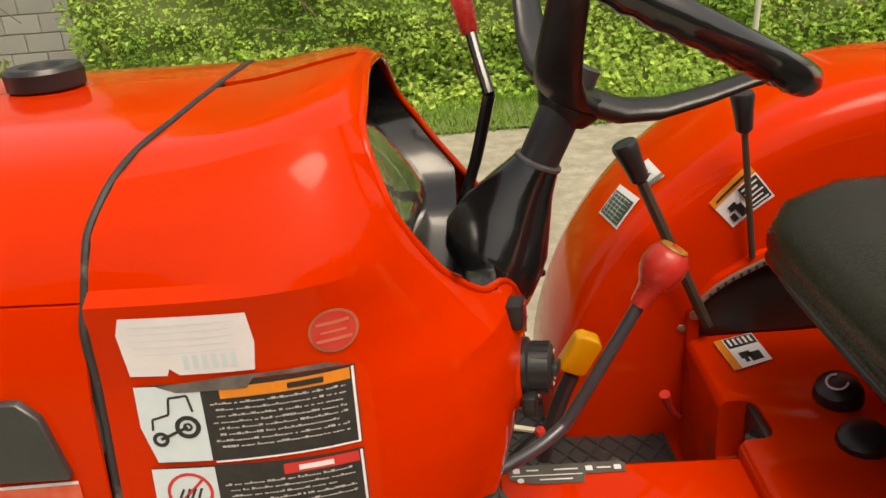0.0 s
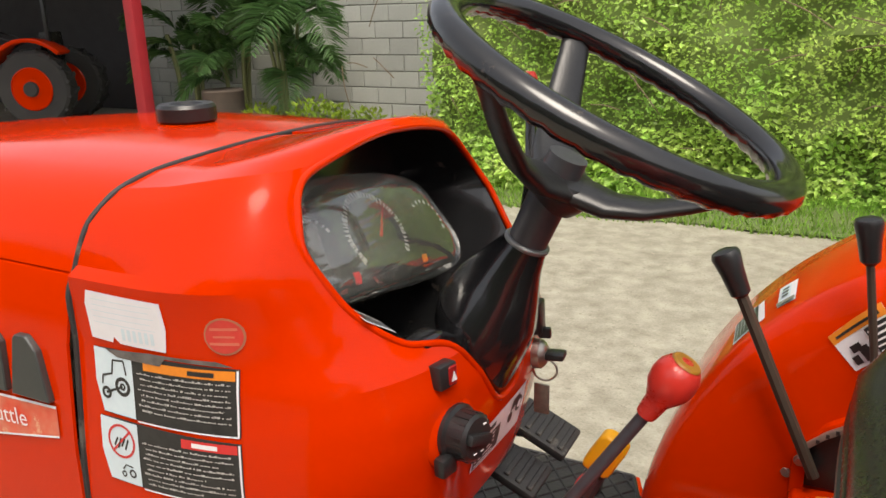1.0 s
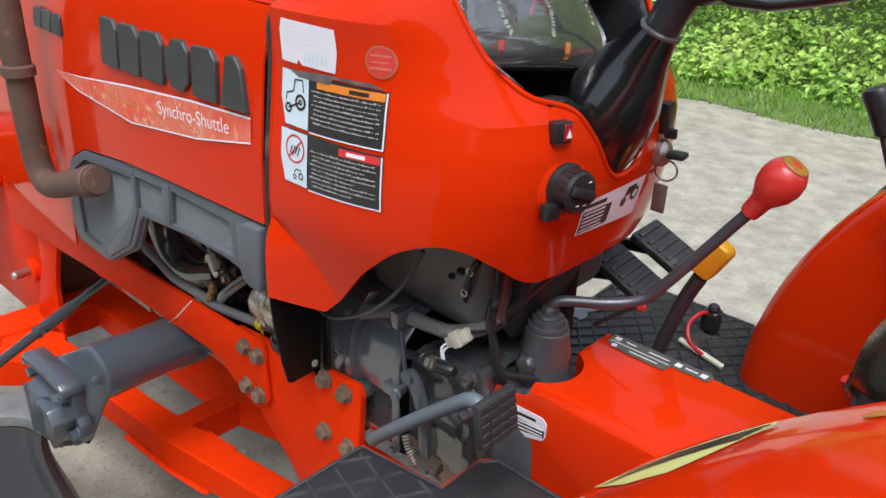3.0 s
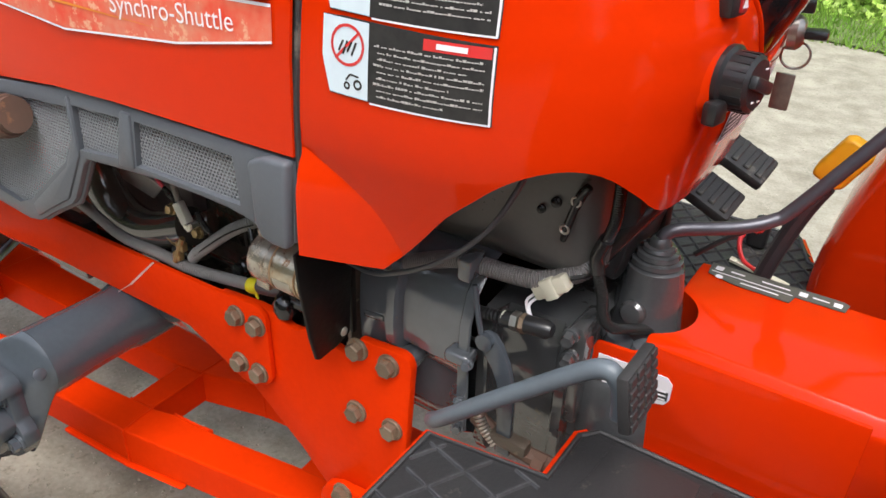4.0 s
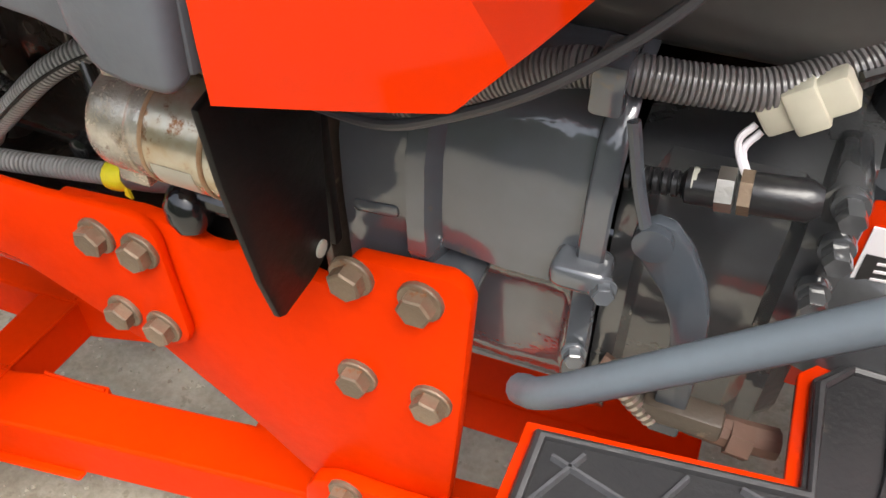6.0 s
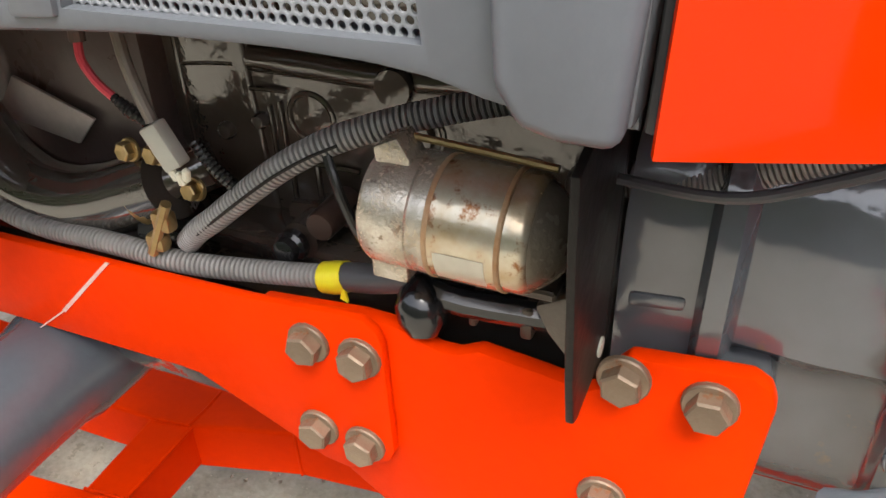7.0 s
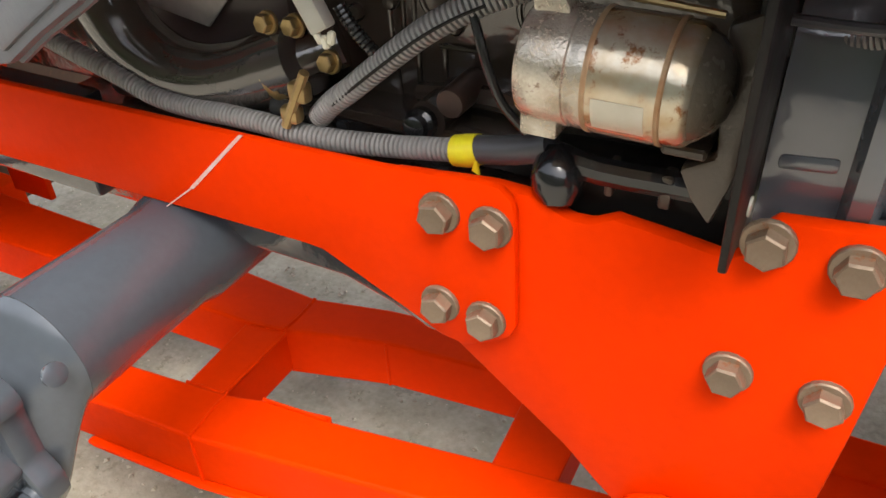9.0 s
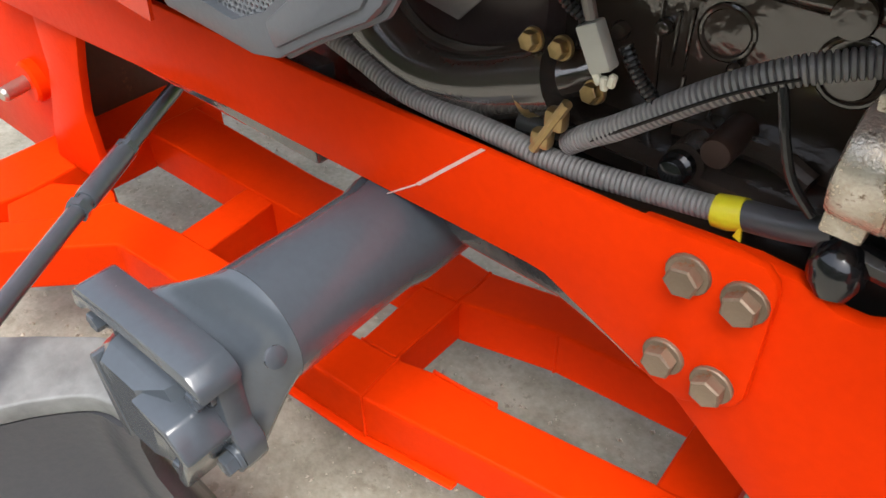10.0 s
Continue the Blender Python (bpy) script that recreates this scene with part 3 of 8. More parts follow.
# two warning labels
def warning(top, bottom, head, rows):
    base = patch("warning_label", [(-0.132, top), (-0.112, top + 0.001), (0.008, top - 0.003), (0.008, bottom), (-0.126, bottom + 0.002), (-0.133, (top + bottom) / 2)], INK, 0.0012, cowl, "black and white warning label, scuffed")
    patch("picture_field", [(-0.132, top), (-0.090, top - 0.001), (-0.090, bottom + 0.002), (-0.126, bottom + 0.003), (-0.133, (top + bottom) / 2)], PALE, 0.0016, base)
    patch("edge_line", rect(0.0055, 0.0072, bottom + 0.001, top - 0.004), WHITE, 0.0017, base)
    patch("edge_line", rect(-0.088, 0.007, bottom, bottom + 0.0014), WHITE, 0.0017, base)
    patch("heading", rect(-0.078 if head is ORANGE else -0.045, 0.0045, top - 0.0125, top - 0.0045), head, 0.0016, base)
    patch("heading_words", rect(-0.035, -0.012, top - 0.0105, top - 0.0065), INK if head is ORANGE else WHITE, 0.0020, base)
    rng = random.Random(int(top * 1000))
    for k in range(rows):
        z = top - 0.0165 - 0.0046 * k
        x = -0.085 + (0.003 if k % 3 else 0)
        end = 0.001 - rng.random() * 0.03 * (k % 3 == 2)
        row = []
        while x < end:
            w = 0.0012 + rng.random() * 0.0022
            row.append(decal(rect(x, min(x + w, end), z + 0.0003 * rng.random(), z + 0.0010 + 0.0008 * (rng.random() < 0.3)), on_cowl(0.0020)))
            x += w + (0.0004 if rng.random() < 0.8 else 0.0018)
        part("text_bar", merge(*row), TEXT, base)
    return base


lab1 = warning(1.100, 1.0405, ORANGE, 8)
lab2 = warning(1.0385, 0.9785, REDINK, 9)
# scuffed bare strip over the upper label
patch("scuffed_strip", [(-0.118, 1.100), (-0.105, 1.0945), (-0.06, 1.094), (-0.055, 1.1005), (0.004, 1.0985), (-0.01, 1.103), (-0.07, 1.1035)], surface("scuffed_grey", (0.16, 0.14, 0.13), 0.5, second=(0.05, 0.045, 0.04), big=60, amount=0.9), 0.0021, lab1, "scuffed grey strip")


def ring_pts(cx, cz, r, n=24, sx=1.0):
    return [(cx + sx * r * math.cos(2 * math.pi * k / n), cz + r * math.sin(2 * math.pi * k / n)) for k in range(n)]


def ink_ring(cx, cz, r, w, mat, base, lift=0.0020, sx=1.0):
    a, b = ring_pts(cx, cz, r, 24, sx), ring_pts(cx, cz, r - w, 24, sx)
    bm = bmesh.new()
    A, B = [bm.verts.new(on_cowl(lift)(*p)) for p in a], [bm.verts.new(on_cowl(lift)(*p)) for p in b]
    for k in range(24):
        j = (k + 1) % 24
        bm.faces.new((A[k], A[j], B[j], B[k]))
    part("pictogram", bm, mat, base)


def ink_line(pts, w, mat, base, lift=0.0020):
    for (a, b), (c, d) in zip(pts, pts[1:]):
        L = math.hypot(c - a, d - b)
        nx, nz = -(d - b) / L * w / 2, (c - a) / L * w / 2
        patch("pictogram", [(a + nx, b + nz), (c + nx, d + nz), (c - nx, d - nz), (a - nx, b - nz)], mat, lift, base)


ink_ring(-0.102, 1.069, 0.0085, 0.0032, INK, lab1)
ink_ring(-0.102, 1.069, 0.0032, 0.0018, INK, lab1)
ink_ring(-0.121, 1.061, 0.0055, 0.0026, INK, lab1)
ink_line([(-0.125, 1.068), (-0.124, 1.076), (-0.113, 1.079), (-0.111, 1.091), (-0.099, 1.092), (-0.097, 1.080)], 0.0016, INK, lab1)
ink_line([(-0.121, 1.061), (-0.102, 1.069)], 0.0022, INK, lab1)
ink_ring(-0.109, 1.019, 0.0155, 0.0022, REDINK, lab2)
ink_line([(-0.098, 1.030), (-0.120, 1.008)], 0.002, REDINK, lab2)
for k in range(4):
    ink_line([(-0.117 + 0.004 * k, 1.014 - 0.002 * (k % 2)), (-0.113 + 0.004 * k, 1.022)], 0.0018, INK, lab2)
ink_ring(-0.099, 0.991, 0.004, 0.0018, INK, lab2)
ink_ring(-0.109, 0.989, 0.003, 0.0015, INK, lab2)
ink_line([(-0.110, 0.993), (-0.106, 0.998), (-0.098, 0.997)], 0.0014, INK, lab2)

# instrument binnacle inside the cowl: a dark tub, the gauge cluster and its clear cover
tub = []
for x, grow in ((0.075, 1.0), (0.03, 0.985), (-0.045, 0.93), (-0.07, 0.86)):
    tub.append([(x, CY + (y - CY) * grow, 1.13 + (z - 1.13) * grow) for y, z in opening])
bm = loft(tub, closed=True)
back = [v for v in bm.verts if abs(v.co.x + 0.07) < 1e-6]
bm.faces.new(back)
for v in bm.verts:  # the tub's mouth follows the sloping face of the cowl
    if v.co.x > 0.0:
        reach = table([(r[0], r[2]) for r in COWL], v.co.z) - 0.008
        v.co.x = min(v.co.x, SEAM + (reach - SEAM) * max(0.2, 1 - (abs(v.co.y - CY) / cowl_half(v.co.z)) ** (cowl_power(v.co.z) if v.co.y < CY else 3.0)) ** (1 / (cowl_power(v.co.z) if v.co.y < CY else 3.0)))
dash_tub = part("dash_tub", bm, GLOSS_BLACK, tractor, "black plastic instrument tub")
TILT_D = Matrix.Translation((0.000, 0.645, 1.150)) @ Matrix.Rotation(radians(-34), 4, "Y") @ Matrix.Rotation(radians(-8), 4, "X")
cluster = part("instrument_panel", prism([(-0.118, -0.040), (-0.095, -0.052), (0.10, -0.052), (0.128, -0.030), (0.110, 0.040), (0.07, 0.054), (-0.07, 0.054), (-0.108, 0.040)], "x", -0.03, -0.004, 0.003, 2, TILT_D), DIAL, dash_tub, "dark gauge panel")
LENS_OUT = smooth_path([(p, q, 0) for p, q in ((-0.122, -0.043), (-0.098, -0.056), (0.0, -0.058), (0.104, -0.056), (0.134, -0.032), (0.124, 0.010), (0.108, 0.045), (0.06, 0.062), (0.0, 0.066), (-0.06, 0.062), (-0.106, 0.045), (-0.118, 0.005), (-0.122, -0.043))], 5)[:-1]
cover = part("gauge_cover", loft([[TILT_D @ Vector((h, 0.004 + (p.x - 0.004) * k, p.y * k)) for p in LENS_OUT] for h, k in ((-0.004, 1.0), (0.006, 1.0), (0.012, 0.975), (0.018, 0.90), (0.023, 0.76), (0.0265, 0.55), (0.028, 0.30), (0.0285, 0.06))], True, True), LENS, dash_tub, "scratched clear gauge cover", 60)
cover.visible_shadow = False


def dial(cy, cz, r, a0, a1, n):
    for k in range(n + 1):
        a = radians(a0 + (a1 - a0) * k / n)
        c, s = math.cos(a), math.sin(a)
        w = 0.0011 if k % 5 else 0.0018
        pts = [(cy + r * c - w * s, cz + r * s + w * c), (cy + r * c + w * s, cz + r * s - w * c), (cy + 0.86 * r * c + w * s, cz + 0.86 * r * s - w * c), (cy + 0.86 * r * c - w * s, cz + 0.86 * r * s + w * c)]
        bm = bmesh.new()
        bm.faces.new([bm.verts.new(TILT_D @ Vector((-0.0036, p, q))) for p, q in pts])
        yield bm


part("dial_marks", merge(*dial(-0.005, -0.004, 0.042, -30, 210, 40)), TEXT, cluster, "white tick marks")
part("dial_marks", merge(*dial(-0.082, 0.002, 0.022, 20, 160, 8)), WHITE, cluster, "white tick marks")
part("dial_marks", merge(*dial(0.082, -0.004, 0.026, -20, 120, 8)), WHITE, cluster, "white tick marks")
part("dial_needle", prism([(-0.004, -0.006), (-0.001, -0.008), (0.022, 0.022)], "x", -0.0036, -0.0026, 0, 2, TILT_D), REDINK, cluster, "red needle")
for q in (-0.055, 0.052):
    part("warning_lamp", box((-0.0040, q - 0.004, -0.036), (-0.003, q + 0.004, -0.030), 0, 1, TILT_D), ORANGE if q > 0 else REDINK, cluster)
# narrow label on the lower lip of the tub
LIP = [Vector((0.080, 0.516, 1.1235)), Vector((0.082, 0.560, 1.0965)), Vector((0.062, 0.563, 1.1035)), Vector((0.060, 0.524, 1.1290))]


def lip_quad(a, b, c, d, lift):
    up = (LIP[1] - LIP[0]).cross(LIP[3] - LIP[0]).normalized() * lift
    at = lambda u, v: LIP[0].lerp(LIP[1], u).lerp(LIP[3].lerp(LIP[2], u), v) + up
    bm = bmesh.new()
    bm.faces.new([bm.verts.new(at(*q)) for q in ((a, c), (b, c), (b, d), (a, d))])
    return bm


lip = part("lip_label", lip_quad(0, 1, 0, 1, 0.0), WHITE, dash_tub, "small striped label")
for k in range(6):
    part("ink_bar", lip_quad(0.08 + 0.15 * k, 0.17 + 0.15 * k, 0.15, 0.85, 0.0006), INK, lip)

# steering column: boot, collar, tube
AX = Vector((0.42, 0, 0.9075))
boot_rings = []
for cx, cz, ry, rx in ((0.120, 0.997, 0.014, 0.008), (0.115, 1.015, 0.034, 0.020), (0.110, 1.04, 0.054, 0.034), (0.108, 1.062, 0.062, 0.044), (0.113, 1.082, 0.054, 0.046), (0.124, 1.108, 0.040, 0.038), (0.138, 1.133, 0.028, 0.027), (0.151, 1.152, 0.0215, 0.0195)):
    boot_rings.append([(cx + rx * math.cos(a), CY + ry * math.sin(a), cz - 0.42 * rx * math.cos(a)) for a in (2 * math.pi * k / 28 for k in range(28))])
boot = part("column_boot", loft(boot_rings, True, True), GLOSS_BLACK, tractor, "glossy black steering column boot", 50)
part("side_flap", prism([(0.560, 1.088), (0.60, 1.088), (0.648, 1.06), (0.655, 1.02), (0.628, 1.03)], "x", 0.082, 0.108, 0.004), GLOSS_BLACK, boot)
part("side_flap", prism([(0.80, 1.088), (0.76, 1.088), (0.712, 1.06), (0.705, 1.02), (0.732, 1.03)], "x", 0.082, 0.108, 0.004), GLOSS_BLACK, boot)
base = Vector((0.153, CY, 1.154))
part("collar_ring", lathe([(0, 0.0205), (0.0015, 0.0222), (0.004, 0.0222), (0.0055, 0.0205)], base - AX * 0.004, AX), surface("worn_collar", (0.22, 0.22, 0.22), 0.4, metal=0.6, second=(0.12, 0.12, 0.12), big=60), boot, "worn grey collar edge")
part("column_tube", lathe([(0, 0.0183), (0.05, 0.0190), (0.052, 0.0185), (0.09, 0.018)], base, AX), surface("dark_grey_tube", (0.045, 0.047, 0.052), 0.4, second=(0.035, 0.036, 0.04), big=20), tractor, "dark grey column tube")

# steering wheel: rim with finger grips, hub and three spokes
WC, WR = Vector((0.229, 0.686, 1.2916)), 0.157
AX = Vector((math.sin(radians(28.4)), 0, math.cos(radians(28.4))))
ex, ey = Vector((AX.z, 0, -AX.x)), Vector((0, 1, 0))
wheel_rings, N = [], 120
for k in range(N):
    a = 2 * math.pi * k / N
    c = WC + WR * (math.cos(a) * ex + math.sin(a) * ey)
    o = math.cos(a) * ex + math.sin(a) * ey
    ring = []
    for j in range(12):
        b = 2 * math.pi * j / 12
        r = 0.0142
        if math.sin(b) < -0.3:
            r -= 0.0022 * (0.5 + 0.5 * math.cos(a * 44))
        ring.append(c + r * (math.cos(b) * o + math.sin(b) * AX))
    wheel_rings.append(ring)
wheel_rings.append(wheel_rings[0])
bm = loft(wheel_rings, closed=True)
bmesh.ops.remove_doubles(bm, verts=bm.verts, dist=1e-6)
steer = part("steering_wheel", bm, GLOSS_BLACK, tractor, "glossy black steering wheel rim with finger grips", 60)
part("wheel_hub", lathe([(-0.116, 0.022), (-0.110, 0.026), (-0.100, 0.031), (-0.090, 0.032), (-0.085, 0.029), (-0.082, 0.020), (-0.081, 0.01)], WC, AX, 28), BLACK, steer, "black wheel hub")
for deg in (3, 124, 243):
    a = radians(deg)
    o = math.cos(a) * ex + math.sin(a) * ey
    s = AX.cross(o)
    rr = []
    for d, h, w, th in ((0.010, -0.094, 0.030, 0.012), (0.045, -0.089, 0.026, 0.011), (0.075, -0.074, 0.022, 0.010), (0.105, -0.049, 0.0185, 0.009), (0.135, -0.020, 0.016, 0.008), (0.156, -0.002, 0.0145, 0.008)):
        c = WC + o * d + AX * h
        rr.append([c + s * (w * math.cos(q)) + AX * (th * math.sin(q)) for q in (2 * math.pi * j / 16 for j in range(16))])
    part("spoke", loft(rr, True, True), BLACK, steer, "", 60)

# dash lever with a red handle, beyond the wheel
lev = part("dash_lever", tube([(0.078, 0.80, 1.065), (0.098, 0.80, 1.12), (0.115, 0.785, 1.192)], 0.0065, 10, 4), GLOSS_BLACK, tractor, "black bent dash lever")
part("lever_top", tube([(0.115, 0.785, 1.192), (0.106, 0.806, 1.225), (0.100, 0.822, 1.250)], 0.0060, 10, 4), GLOSS_BLACK, lev)
part("lever_handle", lathe([(0, 0.007), (0.003, 0.009), (0.02, 0.0105), (0.042, 0.012), (0.048, 0.010), (0.050, 0.004)], (0.100, 0.822, 1.246), (-0.2, 0.2, 0.95), 16), KNOB_RED, lev, "red plastic handle")
part("lever_grommet", lathe([(0, 0.022), (0.006, 0.02), (0.012, 0.012), (0.016, 0.008)], (0.077, 0.80, 1.055), (0.2, 0, 1)), RUBBER, lev)

# switches on the rear face of the cowl
def face_at(y, z, lift=0.0):
    a = table([(r[0], r[2]) for r in COWL], z) - SEAM
    h = cowl_half(z)
    q = min(1, abs(y - CY) / h)
    x = SEAM + a * (1 - q ** 3) ** (1 / 3)
    e = 1e-3
    q2 = min(1, (abs(y - CY) + e) / h)
    slope = (SEAM + a * (1 - q2 ** 3) ** (1 / 3) - x) / e * (1 if y > CY else -1)
    nrm = Vector((1, -slope, 0.05)).normalized()
    return Vector((x, y, z)) + nrm * lift, nrm


def frame_on(y, z, lift=0.0):
    p, nrm = face_at(y, z, lift)
    right = Vector((0, 0, 1)).cross(nrm).normalized()
    up = nrm.cross(right)
    m = Matrix.Identity(4)
    m.col[0], m.col[1], m.col[2], m.col[3] = (*right, 0), (*up, 0), (*nrm, 0), (*p, 1)
    return m


m = frame_on(0.568, 1.062)
hz = part("hazard_switch", box((-0.011, -0.011, -0.004), (0.011, 0.011, 0.010), 0.002, 2, m), BLACK, cowl, "black hazard switch with red face")
part("switch_face", box((-0.0005, -0.0085, 0.0085), (0.0095, 0.0085, 0.0115), 0.001, 1, m), surface("dark_red_key", (0.30, 0.012, 0.012), 0.3), hz, "dark red key")
tri3 = prism([(0.0012, -0.005), (0.0085, -0.005), (0.0048, 0.004)], "z", 0.0117, 0.0120, 0, 1, m)
part("triangle_mark", tri3, WHITE, hz)
m = frame_on(0.577, 1.004)
part("switch_boss", lathe([(-0.014, 0.038), (-0.004, 0.036), (0.0, 0.030)], m.translation, m.col[2].to_3d(), 28), RED, cowl)
kn = part("light_switch", lathe([(-0.004, 0.026), (0.004, 0.026), (0.006, 0.0225), (0.022, 0.0215), (0.0245, 0.0185), (0.025, 0.006)], m.translation, m.col[2].to_3d(), 28), BLACK, cowl, "black rotary light switch knob")
for k in range(20):
    a = 2 * math.pi * k / 20
    piece("grip_rib", bpy.data.meshes.get("grip_rib") or mesh_from(box((-0.0012, -0.001, 0.007), (0.0012, 0.0015, 0.022)), "grip_rib", BLACK), kn, m @ Matrix.Rotation(a, 4, "Z") @ Matrix.Translation((0, 0.021, 0)))
part("knob_bar", box((-0.005, -0.016, 0.023), (0.005, 0.016, 0.030), 0.002, 2, m @ Matrix.Rotation(radians(70), 4, "Z")), BLACK, kn)
for k, (u, v) in enumerate(((0.010, 0.010), (0.012, -0.002), (-0.012, 0.004), (0.004, -0.013), (-0.006, -0.012))):
    part("knob_mark", box((u - 0.002, v - 0.0005, 0.0248), (u + 0.002, v + 0.0006, 0.0256), 0, 1, m), WHITE, kn)
part("horn_button", box((-0.034, -0.028, 0.0), (-0.014, -0.010, 0.012), 0.003, 2, m), BLACK, kn)
# second label on the rear face
def on_face(lift):
    return lambda u, v: tuple(face_at(u, v, lift)[0])


fl = part("start_label", decal([(0.616, 0.936), (0.738, 0.930), (0.740, 0.981), (0.616, 0.977)], on_face(0.0012)), WHITE, cowl, "white and black starting label")
part("text_field", decal(rect(0.618, 0.674, 0.938, 0.964), on_face(0.0016)), INK, fl)
rng = random.Random(5)
for k in range(5):
    part("ink_bar", decal(rect(0.620, 0.668 - 0.01 * rng.random(), 0.960 - 0.005 * k, 0.962 - 0.005 * k), on_face(0.0020)), WHITE, fl)
part("ink_bar", decal(rect(0.622, 0.660, 0.968, 0.973), on_face(0.0018)), INK, fl)
for u, v, r in ((0.722, 0.962, 0.009), (0.700, 0.956, 0.006), (0.722, 0.962, 0.005)):
    part("pictogram", decal(ring_pts(u, v, r, 16), on_face(0.0018 if r > 0.0055 else 0.0022)), INK if r > 0.0055 else WHITE, fl)
part("pictogram", decal([(0.698, 0.962), (0.704, 0.974), (0.722, 0.975), (0.724, 0.966)], on_face(0.0017)), INK, fl)
# key switch and rocker
m = frame_on(0.760, 1.0035)
ks = part("key_switch", lathe([(0, 0.016), (0.008, 0.016), (0.012, 0.013), (0.014, 0.010)], m.translation, m.col[2].to_3d(), 24), STEEL, cowl, "bright metal key switch")
part("ignition_key", box((-0.010, -0.004, 0.012), (0.010, 0.004, 0.034), 0.003, 2, m), BLACK, ks, "black key head")
m = frame_on(0.765, 1.044)
rk = part("rocker_switch", box((-0.012, -0.018, -0.003), (0.012, 0.018, 0.010), 0.003, 2, m), BLACK, cowl, "black rocker switch")
part("rocker_stem", box((-0.004, -0.024, 0.004), (0.004, -0.012, 0.018), 0.002, 2, m), BLACK, rk)

# key ring and fob hanging from the key
ring_o = thing("key_ring", (0.136, 0.772, 0.985), "steel key ring with a grey metal fob hanging from key", "key ring")
N = 28
part("ring", tube([(0.139 + 0.0125 * math.cos(a), 0.770 + 0.003 * math.cos(a), 0.981 + 0.0125 * math.sin(a)) for a in (2 * math.pi * k / N for k in range(N + 1))], 0.0013, 6, 1), STEEL, ring_o)
part("fob", box((0.126, 0.769, 0.927), (0.144, 0.773, 0.963), 0.0018, 2), surface("worn_fob", (0.26, 0.24, 0.20), 0.4, metal=0.6, second=(0.12, 0.11, 0.09), big=80), ring_o, "grey metal fob")


# ---- operator's floor, tunnel, deck ----
tunnel = part("tunnel_cover", prism([(0.585, 0.60), (0.578, 0.70), (0.580, 0.738), (0.592, 0.7525), (0.75, 0.7525), (0.765, 0.742), (0.775, 0.60)], "x", 0.104, 0.42, 0.003), RED, tractor, "red transmission tunnel cover")
carve(tunnel, [lathe([(0, 0.050), (0.3, 0.050)], (0.084, 0.636, 0.59), (0, 0, 1), 40)])
part("side_skirt", prism([(0.052, 0.60), (0.052, 0.64), (0.057, 0.722), (0.062, 0.734), (0.078, 0.735), (0.096, 0.736), (0.112, 0.744), (0.120, 0.7515), (0.30, 0.7515), (0.30, 0.60)], "y", 0.574, 0.579, 0.002), RED, tunnel)
st = part("shift_label", prism([(0.114, 0.754), (0.116, 0.730), (0.145, 0.722), (0.20, 0.7215), (0.203, 0.736), (0.25, 0.737), (0.252, 0.752), (0.246, 0.756)], "z", 0.7532, 0.7540), surface("dark_grey_label", (0.10, 0.095, 0.08), 0.4, second=(0.05, 0.048, 0.04), big=60), tunnel, "dark shift pattern label")
part("ink_line", box((0.118, 0.7355, 0.7541), (0.200, 0.7368, 0.7545)), WHITE, st)
for a, b in ((0.120, 0.128), (0.205, 0.213), (0.238, 0.246)):
    part("ink_box", box((a, 0.741, 0.7541), (b, 0.749, 0.7545)), WHITE, st)
for a, b in ((0.136, 0.150), (0.168, 0.196), (0.218, 0.234)):
    part("arrow_bar", box((a, 0.744, 0.7541), (b, 0.7462, 0.7545)), WHITE, st)
part("arrow_bar", box((0.150, 0.7275, 0.7541), (0.188, 0.7295, 0.7545)), WHITE, st)
part("ink_dot", lathe([(0, 0.004), (0.0004, 0.004)], (0.128, 0.728, 0.7541), n=12), WHITE, st)
cl = part("caution_label", prism([(0.066, 0.672), (0.136, 0.693), (0.140, 0.700), (0.140, 0.718), (0.134, 0.724), (0.066, 0.722)], "y", 0.5728, 0.5736), WHITE, tunnel, "white and black caution label")
part("text_field", prism([(0.068, 0.675), (0.086, 0.680), (0.086, 0.688), (0.138, 0.698), (0.138, 0.708), (0.068, 0.706)], "y", 0.5722, 0.5727), INK, cl)
for k in range(3):
    part("ink_bar", prism([(0.074, 0.7015 - 0.005 * k), (0.136, 0.7075 - 0.0045 * k), (0.136, 0.709 - 0.0045 * k), (0.074, 0.703 - 0.005 * k)], "y", 0.5716, 0.5721), WHITE, cl)
part("ink_bar", prism([(0.085, 0.7105), (0.125, 0.7145), (0.125, 0.718), (0.085, 0.7145)], "y", 0.5722, 0.5727), INK, cl)

